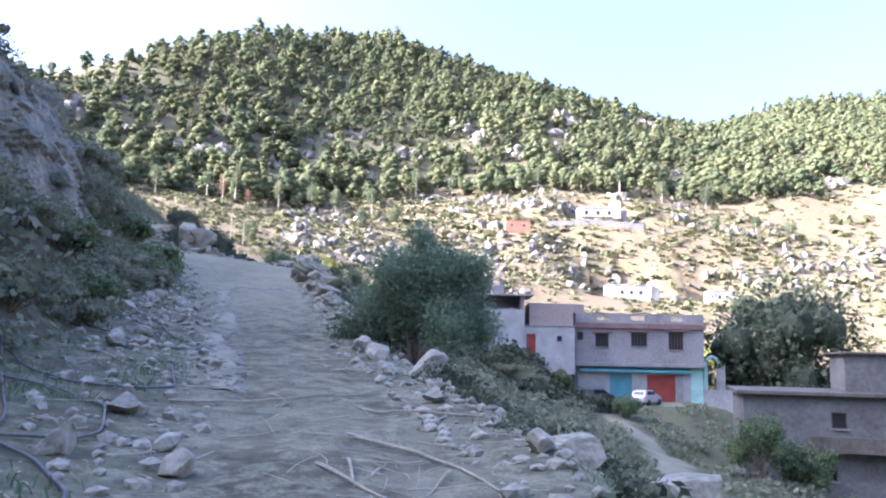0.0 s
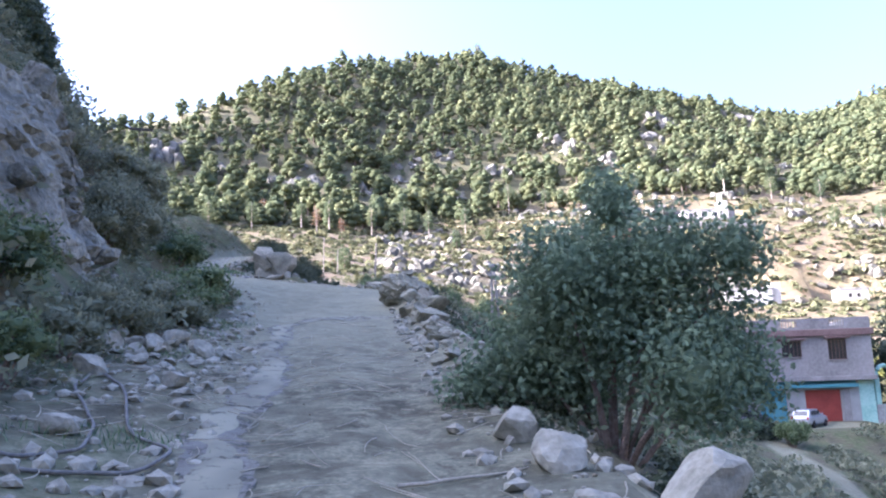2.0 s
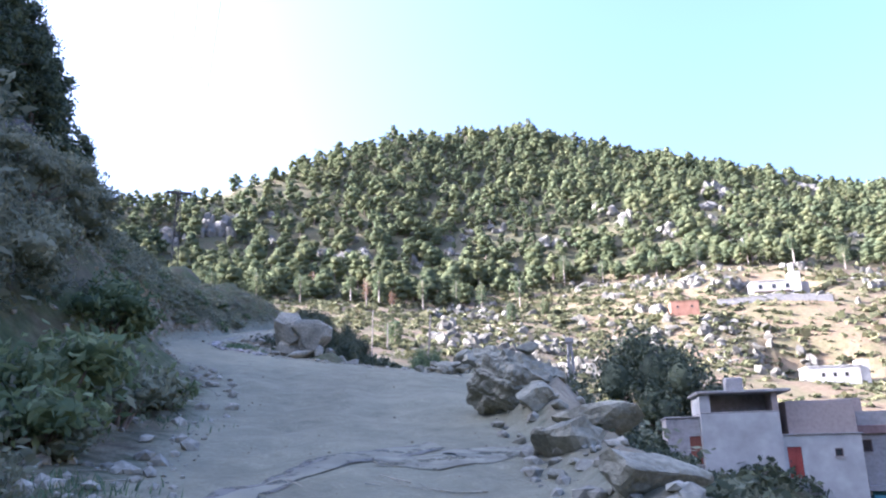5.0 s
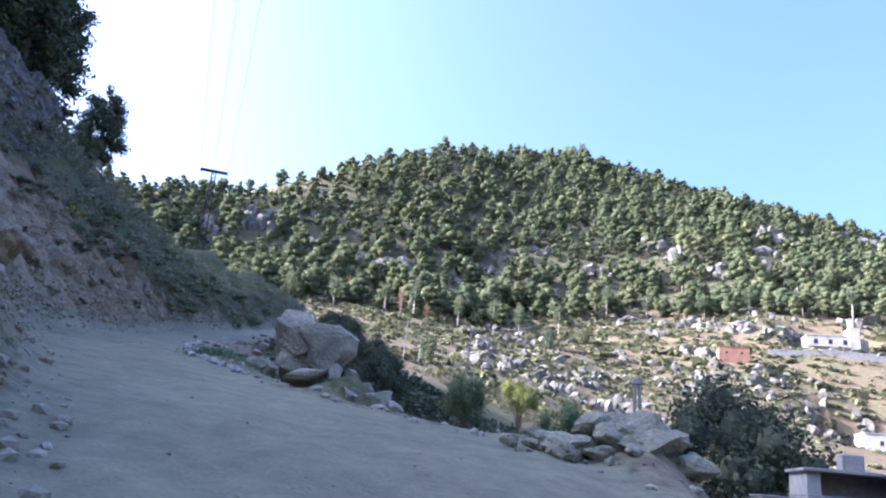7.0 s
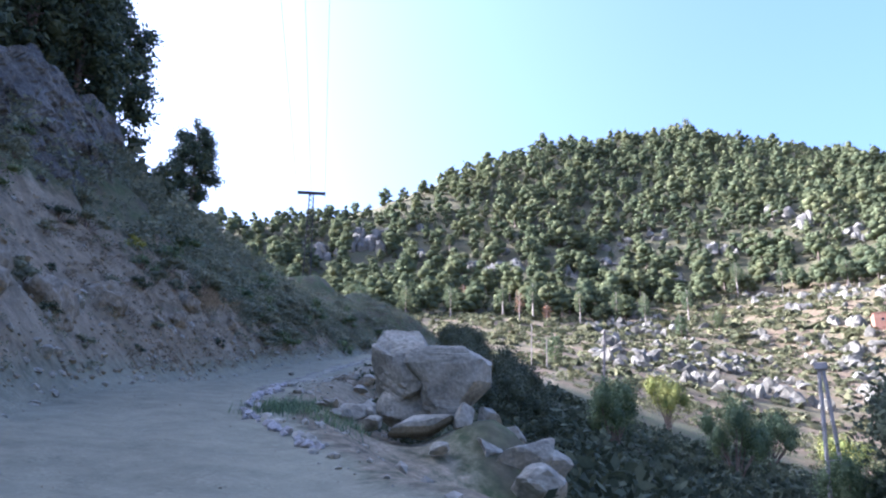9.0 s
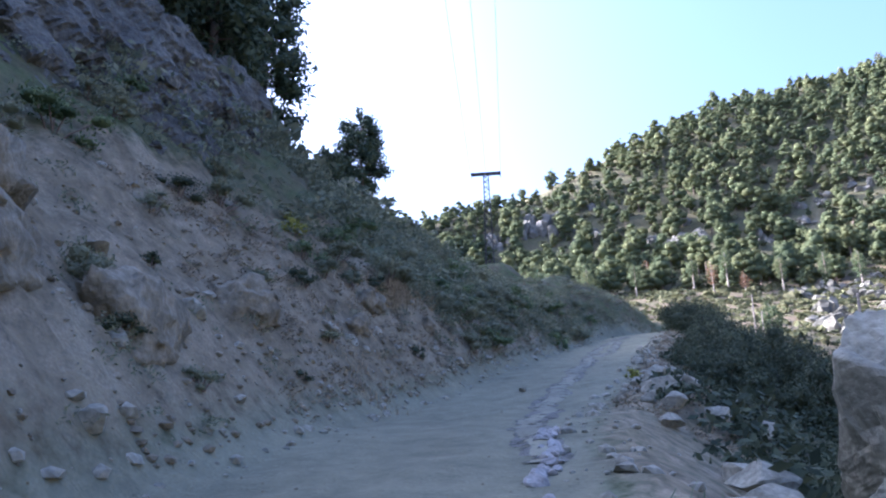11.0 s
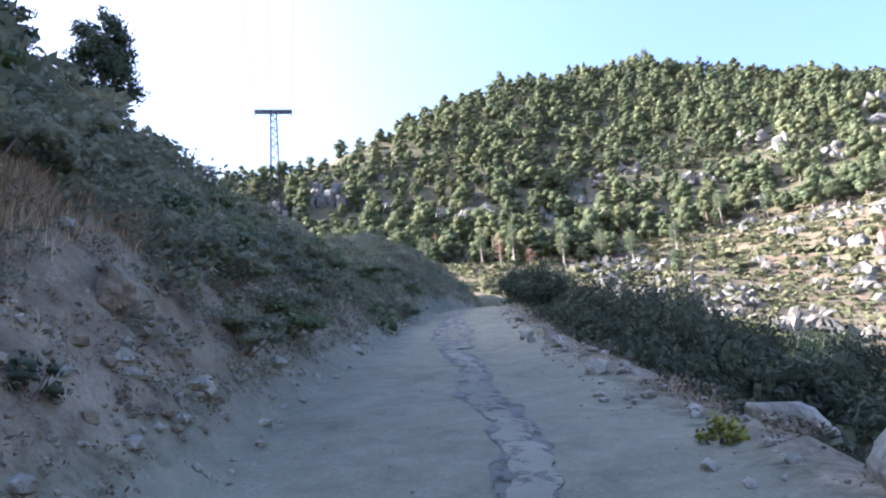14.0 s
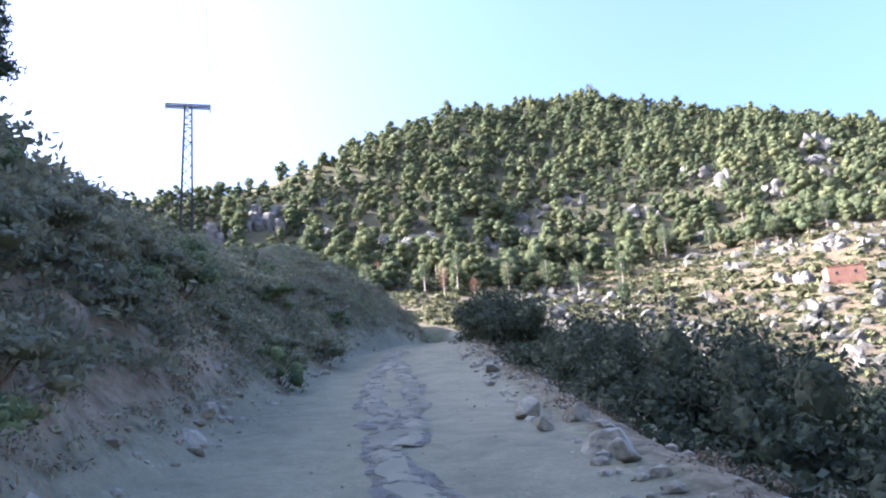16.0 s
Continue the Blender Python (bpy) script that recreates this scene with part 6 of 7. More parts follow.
for i in range(620):
    y = 3 + 24 * r.rand()
    k = int(np.searchsorted(LINE[:, 1], y))
    side = -r.uniform(1.0, 4.6) if r.rand() < 0.55 else r.uniform(-1.0, 2.4)
    x0, y0, a, ln = LINE[k, 0] + TAN[k, 1] * side, LINE[k, 1] - TAN[k, 0] * side, r.uniform(0, 6.28), r.uniform(0.15, 0.9)
    q = np.stack([x0 + np.cos(a + np.linspace(0, r.uniform(-.6, .6), 5)) * np.linspace(0, ln, 5), y0 + np.sin(a) * np.linspace(0, ln, 5)], 1)
    rad = r.uniform(0.003, 0.009)
    tw.append(tube_arrays(np.column_stack([q, gz(q[:, 0], q[:, 1]) + rad + r.uniform(0.005, 0.05)]), np.linspace(rad, rad * 0.5, 5), 4))
stuff("dry_twigs", join(tw), stick_mat, "thin dry twigs strewn over the rubble", "twigs")

# ---- grass ----
def grass_arrays(cx, cy, spread, count, tall, seed):
    r = np.random.RandomState(seed)
    x, y = cx + r.normal(0, spread, count), cy + r.normal(0, spread, count)
    z = gz(x, y)
    a = r.uniform(0, 6.28, count)
    h = tall * r.uniform(0.5, 1.2, count)
    lean = r.normal(0, 0.35, (count, 2)) * h[:, None]
    w = 0.005 + 0.005 * r.rand(count)
    base = np.stack([x, y, z - 0.03], 1)
    side = np.stack([np.cos(a) * w, np.sin(a) * w, np.zeros(count)], 1)
    tip = base + np.column_stack([lean, h])
    mid = base + np.column_stack([lean * 0.35, h * 0.55])
    v = np.stack([base - side, base + side, mid + side * 0.8, mid - side * 0.8, tip + side * 0.15, tip - side * 0.15], 1).reshape(-1, 3)
    i = np.arange(count)[:, None] * 6
    f = np.concatenate([i + np.array([[0, 1, 2, 3]]), i + np.array([[3, 2, 4, 5]])])
    return v, f


gr = []
r = np.random.RandomState(81)
STRAW = smooth_line([(-30.75, 60.2), (-30.85, 61.6), (-31.3, 63.1), (-32.0, 64.8), (-32.7, 66.4)], 60)
for i in range(70):
    px, py = STRAW[int(r.rand() * 59)]
    gr.append(grass_arrays(float(px) + r.normal(0, 0.06), float(py) + r.normal(0, 0.1), 0.14, 110, 0.26, 2000 + i))
for i in range(70):
    y = r.uniform(52, 92)
    left = r.rand() < 0.6
    x = float(np.interp(y, LINE[:, 1], LINE[:, 0])) + (-(float(np.interp(y, EDGE_Y, EDGE_L)) + r.uniform(0.2, 3.5)) if left else float(np.interp(y, EDGE_Y, EDGE_R)) + r.uniform(0.4, 4))
    gr.append(grass_arrays(x, y, 0.3, 60, 0.16, 2100 + i))
stuff("dry_grass", join(gr), straw, "dry straw-coloured grass on the bank", "grass")
gr = []
for i in range(60):
    y = r.uniform(3, 30)
    left = r.rand() < 0.5
    x = float(np.interp(y, LINE[:, 1], LINE[:, 0])) + (-(float(np.interp(y, EDGE_Y, EDGE_L)) + r.uniform(0.5, 3.5)) if left else float(np.interp(y, EDGE_Y, EDGE_R)) + r.uniform(0.8, 5))
    gr.append(grass_arrays(x, y, 0.3, 120, 0.13, 2200 + i))
for i in range(10):
    gr.append(grass_arrays(-17.6 + r.uniform(-.8, .8), 48.3 + r.uniform(-.9, .9), 0.25, 110, 0.2, 2300 + i))
stuff("green_grass", join(gr), leaf_green, "tufts of green grass at the track's edges", "grass")

# the yellow-leaved bush on the bank
yellow = shade("yellow_leaf", [(0.11, 0.12, 0.02), (0.20, 0.205, 0.035), (0.31, 0.30, 0.06)], 2.0, 0.7, 0, 6.0, spread=0.4)
bush("yellow_bush", -31.8, 57.6, 0.6, 0.8, 1090, yellow, "bush with yellow-green leaves on the bank", "bushes by the track", 0.08, 1600)
bush("yellow_bush", -24.25, 62.85, 0.34, 0.42, 1091, yellow, "small yellow-green bush beside the boulders", "bushes by the track", 0.06, 1800)


# ---- power line ----
steel = shade("galvanised_steel", [(0.03, 0.03, 0.03), (0.055, 0.055, 0.054), (0.09, 0.089, 0.086)], 3.0, 0.8, 0.1, spec=0.1)
weathered_wood = shade("weathered_pole", [(0.14, 0.12, 0.105), (0.25, 0.22, 0.19), (0.34, 0.30, 0.265)], 2.0, 0.9, 0.3)
concrete = shade("concrete", [(0.16, 0.153, 0.143), (0.25, 0.24, 0.225), (0.34, 0.328, 0.31)], 1.2, 0.9, 0.2)


def bar(name, a, b, rad, mat, parent, sides=4, label=""):
    return child(name, mesh_of(name, *tube_arrays([a, b], rad, sides), mat), parent, label)


pylon = empty("power_pylon", -60.5, 114.6, g1(-60.5, 114.6), 30)
H, B, T = 11.0, 0.46, 0.27
def leg_at(sx, sy, z):
    w = B + (T - B) * z / H
    return (sx * w, sy * w, z)


for sx in (-1, 1):
    for sy in (-1, 1):
        bar("leg", leg_at(sx, sy, -0.4), leg_at(sx, sy, H), 0.06, steel, pylon)
zs = np.concatenate([np.linspace(0, 8, 9), np.linspace(8.6, H, 5)])
for i in range(len(zs) - 1):
    for (ax, ay), (bx, by) in (((-1, -1), (1, -1)), ((1, -1), (1, 1)), ((1, 1), (-1, 1)), ((-1, 1), (-1, -1))):
        bar("brace", leg_at(ax, ay, zs[i]), leg_at(bx, by, zs[i + 1]), 0.032, steel, pylon)
for z in (7.9, 9.4, 10.2):
    for (ax, ay), (bx, by) in (((-1, -1), (1, -1)), ((1, -1), (1, 1)), ((1, 1), (-1, 1)), ((-1, 1), (-1, -1))):
        bar("collar", leg_at(ax, ay, z), leg_at(bx, by, z), 0.03, steel, pylon)
for y in (-0.16, 0.16):
    for z in (H, H + 0.22):
        bar("crossarm", (-1.75, y, z), (1.75, y, z), 0.065, steel, pylon)
for i in range(8):
    x = -1.75 + i * 0.45
    bar("lattice", (x, -0.16, H), (x + 0.25, 0.16, H + 0.22), 0.02, steel, pylon)
for x in (-1.7, 0.0, 1.7):
    ins = child("insulator", mesh_of("insulator", *tube_arrays([(x, 0, H - 0.02), (x, 0, H - 0.12), (x, 0, H - 0.2), (x, 0, H - 0.3), (x, 0, H - 0.42)], [0.02, 0.07, 0.03, 0.07, 0.02], 8), concrete), pylon)
# the wires run overhead to the next pylon, out of sight
wire_mat = shade("wire", [(0.08, 0.085, 0.09), (0.14, 0.145, 0.15)], 1.0, 0.6, 0)
inv = pylon.matrix_world.inverted()
cr, sr = math.cos(radians(30)), math.sin(radians(30))
for x in (-1.7, 0.0, 1.7):
    a = np.array([-60.5 + x * cr, 114.6 + x * sr, g1(-60.5, 114.6) + H - 0.42])
    b = a + np.array([51.3, -85.4, 0]) / 99.6 * 210 + np.array([0, 0, 4.0])
    u = np.linspace(0, 1, 60)[:, None]
    p = a + (b - a) * u - np.array([0, 0, 1.0]) * (4 * 3.2 * u * (1 - u))
    p = np.array([(inv @ Vector(q))[:] for q in p])
    child("wire", mesh_of("wire", *tube_arrays(p, 0.014, 4), wire_mat), pylon)
tagged(pylon, "grey steel lattice power pylon standing on the spur", "pylon")


def pole(name, x, y, top, rad, label, lean=(0, 0), mat=None):
    z = g1(x, y)
    o = empty(name, x, y, z)
    h = top - z
    child("shaft", mesh_of("shaft", *tube_arrays([(0, 0, -0.4), (lean[0] * 0.5, lean[1] * 0.5, h * 0.5), (lean[0], lean[1], h)], [rad, rad * 0.88, rad * 0.75], 10), mat or weathered_wood, True), o)
    part("cap", box(lean[0] - 0.22, lean[1] - 0.05, h - 0.35, lean[0] + 0.22, lean[1] + 0.05, h - 0.25, bevel=0.015), steel, o)
    return tagged(o, label, "pole", "old line poles")


pole("wooden_pole", -25.9, 119.6, 22.4, 0.16, "leaning weathered wooden pole in the valley", (0.55, 0.2))
pole("wooden_pole", -38.9, 138.3, 27.2, 0.11, "thin weathered wooden pole by the field", (0.2, 0))
pole("wooden_pole", -46.5, 176, 31.5, 0.12, "thin weathered wooden pole in the field", (0.1, 0))
o = empty("twin_pole", -6.4, 91.8, g1(-6.4, 91.8))
h = 14.0 - g1(-6.4, 91.8)
bar("shaft", (-0.45, 0, -0.4), (-0.12, 0, h), 0.13, concrete, o, 8)
bar("shaft", (0.75, 0.2, -0.4), (0.12, 0, h), 0.12, concrete, o, 8)
part("head", box(-0.4, -0.25, h - 0.1, 0.4, 0.25, h + 0.35, bevel=0.05), concrete, o, "pale concrete head")
bar("brace", (-0.3, 0, h * 0.45), (0.45, 0.1, h * 0.45), 0.06, concrete, o, 6)
tagged(o, "two-legged grey concrete pole beside the trees", "pole", "old line poles")

# ---- houses ----
# stained whitewash; the near houses' shade is put in as a darker white
stained_shaded_white = shade("stained_shaded_whitewash", [(0.23, 0.232, 0.215), (0.315, 0.315, 0.295), (0.41, 0.408, 0.38)], 0.45, 0.92, 0.12, fine=3.0, detail=4.0)
white_wall = shade("whitewash", [(0.25, 0.24, 0.215), (0.38, 0.368, 0.335), (0.50, 0.485, 0.45)], 0.5, 0.9, 0.15)
grey_wall = shade("grey_render", [(0.17, 0.16, 0.15), (0.26, 0.246, 0.23), (0.34, 0.325, 0.305)], 0.5, 0.95, 0.2)
brown_wall = shade("brown_render", [(0.20, 0.165, 0.145), (0.28, 0.235, 0.205), (0.34, 0.29, 0.255)], 0.5, 0.95, 0.2)
pink_wall = shade("pink_brick", [(0.21, 0.105, 0.068), (0.28, 0.15, 0.10), (0.34, 0.195, 0.135)], 0.6, 0.9, 0.2)
teal = shade("teal_paint", [(0.05, 0.16, 0.18), (0.085, 0.23, 0.255), (0.13, 0.30, 0.32)], 0.9, 0.6, 0.1)
red_paint = shade("red_paint", [(0.16, 0.03, 0.022), (0.24, 0.046, 0.032), (0.30, 0.066, 0.045)], 0.9, 0.6, 0.1)
dark_red = shade("brown_door", [(0.14, 0.05, 0.03), (0.22, 0.08, 0.05)], 1.0, 0.7, 0.1)
dull_band = shade("brown_band", [(0.13, 0.085, 0.075), (0.19, 0.13, 0.115), (0.24, 0.17, 0.15)], 0.8, 0.9, 0.1)
mint = shade("mint_wall", [(0.22, 0.42, 0.34), (0.36, 0.56, 0.47), (0.5, 0.66, 0.58)], 0.8, 0.9, 0.1)
glass = shade("dark_glass", [(0.012, 0.014, 0.016), (0.03, 0.034, 0.038)], 0.7, 0.12, 0, spec=0.6)
grille = shade("iron_grille", [(0.06, 0.04, 0.035), (0.11, 0.075, 0.06)], 3.0, 0.7, 0)


def wall_bm(x0, x1, z0, z1, y0, y1, holes=()):
    """A wall in the plane of x and z with real openings (x0, z0, x1, z1)."""
    bm = bmesh.new()
    xs = sorted({x0, x1, *[h[0] for h in holes], *[h[2] for h in holes]})
    zs = sorted({z0, z1, *[h[1] for h in holes], *[h[3] for h in holes]})
    solid = {(i, j) for i in range(len(xs) - 1) for j in range(len(zs) - 1)
             if not any(h[0] <= (xs[i] + xs[i + 1]) / 2 <= h[2] and h[1] <= (zs[j] + zs[j + 1]) / 2 <= h[3] for h in holes)}

    def quad(*p):
        bm.faces.new([bm.verts.new(q) for q in p])

    for i, j in solid:
        a, b, c, d = xs[i], xs[i + 1], zs[j], zs[j + 1]
        quad((a, y0, c), (b, y0, c), (b, y0, d), (a, y0, d))
        quad((b, y1, c), (a, y1, c), (a, y1, d), (b, y1, d))
        if (i - 1, j) not in solid:
            quad((a, y1, c), (a, y0, c), (a, y0, d), (a, y1, d))
        if (i + 1, j) not in solid:
            quad((b, y0, c), (b, y1, c), (b, y1, d), (b, y0, d))
        if (i, j - 1) not in solid:
            quad((a, y1, c), (b, y1, c), (b, y0, c), (a, y0, c))
        if (i, j + 1) not in solid:
            quad((a, y0, d), (b, y0, d), (b, y1, d), (a, y1, d))
    bmesh.ops.remove_doubles(bm, verts=bm.verts, dist=0.001)
    return bm


def window(parent, x0, z0, x1, z1, y, hood=False, bars=True):
    w = empty("window", 0, 0, 0)
    w.parent = parent
    part("pane", box(x0, y + 0.10, z0, x1, y + 0.13, z1), glass, w)
    t = 0.06
    bm = bmesh.new()
    for a in ((x0, z0, x0 + t, z1), (x1 - t, z0, x1, z1), (x0 + t, z1 - t, x1 - t, z1), (x0 + t, z0, x1 - t, z0 + t)):
        box_into(bm, a[0], y + 0.04, a[1], a[2], y + 0.1, a[3])
    part("frame", bm, grille, w)
    if bars:
        for i in range(1, 5):
            x = x0 + (x1 - x0) * i / 5
            part("bar", box(x - 0.015, y + 0.0, z0 + t, x + 0.015, y + 0.03, z1 - t), grille, w)
    if hood:
        part("hood", box(x0 - 0.3, y - 0.35, z1 + 0.02, x1 + 0.3, y - 0.003, z1 + 0.2, bevel=0.03), dull_band, w)
    part("sill", box(x0 - 0.1, y - 0.12, z0 - 0.08, x1 + 0.1, y - 0.003, z0 - 0.003), concrete, w)
    return w


def shell_house(name, x0, x1, y0, y1, z0, z1, mat, wins, label, doors=(), roof=0.22, over=0.25, group="", bars=False, roof_mat=None, side_mat=None, at=(0, 0, 0, 0)):
    """A rendered house: four walls with openings in front, roof slab, windows and doors. at: place and turn of its frame."""
    o = empty(name, *at)
    holes = [tuple(w) for w in wins] + [tuple(d[:4]) for d in doors]
    part("front_wall", wall_bm(x0, x1, z0 - 1.5, z1, y0, y0 + 0.3, holes), mat, o)
    part("side_wall", box(x0, y0 + 0.302, z0 - 1.5, x0 + 0.3, y1, z1), side_mat or mat, o)
    part("side_wall", box(x1 - 0.3, y0 + 0.302, z0 - 1.5, x1, y1, z1), side_mat or mat, o)
    part("back_wall", box(x0 + 0.302, y1 - 0.3, z0 - 1.5, x1 - 0.302, y1 - 0.002, z1), mat, o)
    part("roof", box(x0 - over, y0 - over, z1 + 0.002, x1 + over, y1 + over, z1 + roof, bevel=0.03), roof_mat or concrete, o)
    for w in wins:
        window(o, *w, y0, bars=bars)
    for d in doors:
        dr = part("door", box(d[0], y0 + 0.12, d[1], d[2], y0 + 0.18, d[3]), d[4], o, d[5])
        n = max(2, int((d[2] - d[0]) / 0.35))
        for i in range(n):
            xa = d[0] + (d[2] - d[0]) * i / n
            m = part("panel", box(xa + 0.03, y0 + 0.09, d[1] + 0.05, xa + (d[2] - d[0]) / n - 0.03, y0 + 0.119, d[3] - 0.05, bevel=0.01), d[4], dr)
        part("handle", box(d[0] + 0.12, y0 + 0.05, (d[1] + d[3]) / 2, d[0] + 0.18, y0 + 0.089, (d[1] + d[3]) / 2 + 0.14), steel, dr)
    return tagged(o, label, "house", group)


# the house with two garages
house = empty("garage_house", 14.0, 82.0, -2.65)
W = 13.5
G1, G2 = (3.7, 0.0, 6.0, 2.85), (7.6, 0.0, 10.6, 2.8)
part("lower_wall", wall_bm(0.3, 12.2, -1.2, 3.6, 0.0, 0.3, [G1, G2]), stained_shaded_white, house, "stained whitewashed ground-floor wall, toned darker for shade")
WINS = [(2.1, 5.6, 3.5, 7.05), (5.85, 5.75, 7.55, 7.2), (9.8, 5.45, 11.35, 7.3), (0.2, 6.3, 0.85, 7.15)]
part("upper_wall", wall_bm(0, W, 4.0, 7.55, -0.5, -0.2, WINS), grey_wall, house, "bare grey upper-floor wall")
for w in WINS[:3]:
    window(house, *w, -0.5, hood=True)
window(house, *WINS[3], -0.5)
part("floor_slab", box(-0.1, -0.75, 3.602, W + 0.1, 9.0, 3.998, bevel=0.03), concrete, house)
part("ledge", box(0.4, -0.65, 3.0, 12.0, -0.004, 3.3, bevel=0.03), teal, house, "faded teal ledge over the garages")
part("frieze", box(0.5, -0.06, 3.32, 12.0, -0.005, 3.6), teal, house)
part("side_wall", box(0.0, 0.302, -1.2, 0.298, 9.0, 3.6), grey_wall, house)
part("side_wall", box(12.202, 0.0, -1.2, W, 9.0, 3.6), mint, house, "pale mint-green end wall")
part("upper_side_wall", box(0.0, -0.198, 4.0, 0.3, 9.0, 7.55), grey_wall, house)
part("upper_side_wall", box(W - 0.3, -0.198, 4.0, W, 9.0, 7.55), grey_wall, house)
part("back_wall", box(0.302, 8.7, -1.2, W - 0.302, 9.0, 7.55), grey_wall, house)
part("roof", box(-0.2, -0.8, 7.552, W + 0.2, 9.2, 8.15, bevel=0.04), dull_band, house, "dull brown roof band")
GAPS = [(2.3, 8.4, 3.6, 8.95), (5.8, 8.4, 7.3, 8.95), (10.0, 8.4, 11.3, 8.95)]
part("parapet", wall_bm(0, W, 8.152, 9.15, -0.6, -0.4, GAPS), grey_wall, house)
part("parapet", box(0, -0.398, 8.152, 0.2, 9.0, 9.15), grey_wall, house)
part("parapet", box(W - 0.2, -0.398, 8.152, W, 9.0, 9.15), grey_wall, house)
part("stair_head", box(0.0, 3.0, 9.152, 1.6, 6.0, 10.3, bevel=0.03), brown_wall, house)
for g in GAPS:
    for i in range(6):
        x = g[0] + (g[2] - g[0]) * (i + 0.5) / 6
        child("baluster", mesh_of("baluster", *tube_arrays([(x, -0.5, 8.4), (x, -0.5, 8.5), (x, -0.5, 8.65), (x, -0.5, 8.85), (x, -0.5, 8.95)], [0.05, 0.07, 0.04, 0.07, 0.05], 8), stained_shaded_white, True), house)
for g, mat, lab in ((G1, teal, "teal metal garage door"), (G2, red_paint, "rust-red metal garage door")):
    d = part("garage_door", box(g[0], 0.12, g[1] - 0.2, g[2], 0.18, g[3]), mat, house, lab)
    n = 8
    for i in range(n):
        z = g[1] + (g[3] - g[1]) * i / n
        part("panel", box(g[0] + 0.02, 0.09, z + 0.02, g[2] - 0.02, 0.119, z + (g[3] - g[1]) / n - 0.02, bevel=0.01), mat, d)
part("pier", box(10.75, -0.12, -0.6, 11.35, -0.004, 2.9), concrete, house)
tagged(house, "two-storey grey house with teal and red garage doors", "house", "village houses")

mid = shell_house("white_house", 8.4, 13.6, 79.5, 84.5, 1.6, 4.9, stained_shaded_white, [(11.77, 3.4, 12.3, 3.95)], "small whitewashed house with a red door", [(8.65, 2.0, 9.6, 4.1, red_paint, "red panelled door")], 0.1, 0.12, "village houses")
part("upper_block", box(8.95, 79.75, 5.002, 13.5, 84.4, 7.3, bevel=0.03), brown_wall, mid, "bare brown-grey upper storey")
shed = shell_house("white_shed", 3.0, 8.395, 79.3, 84.5, 2.4, 6.55, stained_shaded_white, [], "tall whitewashed shed with an open loft under its roof", [], 0.1, 0.0, "village houses")
part("pillar", box(3.0, 79.35, 6.652, 3.75, 84.4, 7.95), stained_shaded_white, shed)
part("pillar", box(8.0, 79.35, 6.652, 8.39, 84.4, 7.95), brown_wall, shed)
part("loft_back", box(3.752, 81.6, 6.652, 7.998, 81.8, 7.95), grey_wall, shed)
part("roof", box(2.8, 79.0, 7.952, 9.3, 84.6, 8.15, bevel=0.03), concrete, shed)
part("water_tank", box(5.1, 80.2, 8.152, 6.35, 81.4, 9.15, bevel=0.08), concrete, shed, "pale square water tank")
annex = shell_house("annex", 0.6, 2.98, 79.9, 84.0, 3.0, 6.3, grey_wall, [], "low grey annex with a brown door", [(2.15, 3.05, 2.95, 5.0, dark_red, "rusty brown door")], 0.12, 0.1, "village houses")
old_wall = shade("old_render", [(0.075, 0.075, 0.07), (0.13, 0.128, 0.118), (0.19, 0.185, 0.17)], 0.5, 0.95, 0.3)
old_slab = shade("old_slab", [(0.06, 0.055, 0.045), (0.11, 0.10, 0.082), (0.165, 0.15, 0.125)], 0.8, 0.95, 0.3)
# the low house beside the trail, seen from above
low = shell_house("lower_house", 0, 11.3, 0, 7.8, -5.9, -3.3, old_wall, [(4.5, -5.1, 5.0, -4.45), (8.0, -5.1, 8.6, -4.45)], "two-storey grey concrete house below the track", [], 0.15, 0.1, "village houses", roof_mat=old_slab, at=(18.3, 47.4, 0, -16))
part("upper_front", wall_bm(0, 11.3, -3.148, -0.25, 0, 0.3, [(4.8, -2.1, 5.65, -1.15), (7.8, -2.1, 8.7, -1.15)]), old_wall, low)
window(low, 4.8, -2.1, 5.65, -1.15, 0, bars=False)
window(low, 7.8, -2.1, 8.7, -1.15, 0, bars=False)
part("upper_side", box(0, 0.302, -3.148, 0.3, 7.8, -0.25), old_wall, low)
part("upper_side", box(11.0, 0.302, -3.148, 11.3, 7.8, -0.25), old_wall, low)
part("balcony", box(3.4, -1.0, -3.4, 10.3, -0.106, -3.2), old_slab, low)
part("balcony_wall", box(3.4, -1.0, -3.196, 10.3, -0.85, -2.5), old_slab, low)
part("upper_roof", box(-0.4, -0.5, -0.248, 11.8, 8.2, 0.0, bevel=0.04), old_slab, low)
part("roof_room", box(6.1, 2.3, 0.003, 11.1, 6.8, 2.25, bevel=0.03), old_wall, low)
part("roof_room_slab", box(5.8, 2.0, 2.253, 11.4, 7.1, 2.42, bevel=0.03), old_slab, low)
# a low yard wall with a green arch by the garage house
arch = empty("garden_arch", 28.6, 82.2, -2.65)
part("yard_wall", box(-1.0, 0.0, -1.2, 2.6, 0.25, 1.4, bevel=0.03), white_wall, arch)
av, af = tube_arrays([(0.0 + 0.8 * math.cos(a), 0.1, 3.6 + 1.2 * math.sin(a)) for a in np.linspace(math.pi, 0.3, 12)] , 0.2, 6)
part("post", box(-0.95, -0.06, 1.402, -0.55, 0.3, 3.7, bevel=0.03), mint, arch, "green-painted post")
part("post", box(0.5, -0.06, 1.402, 1.3, 0.5, 3.9, bevel=0.03), white_wall, arch)
child("bow", mesh_of("bow", av, af, mint), arch, "mint-green bow")
tagged(arch, "white yard wall with a mint-green arch", "wall", "village houses")

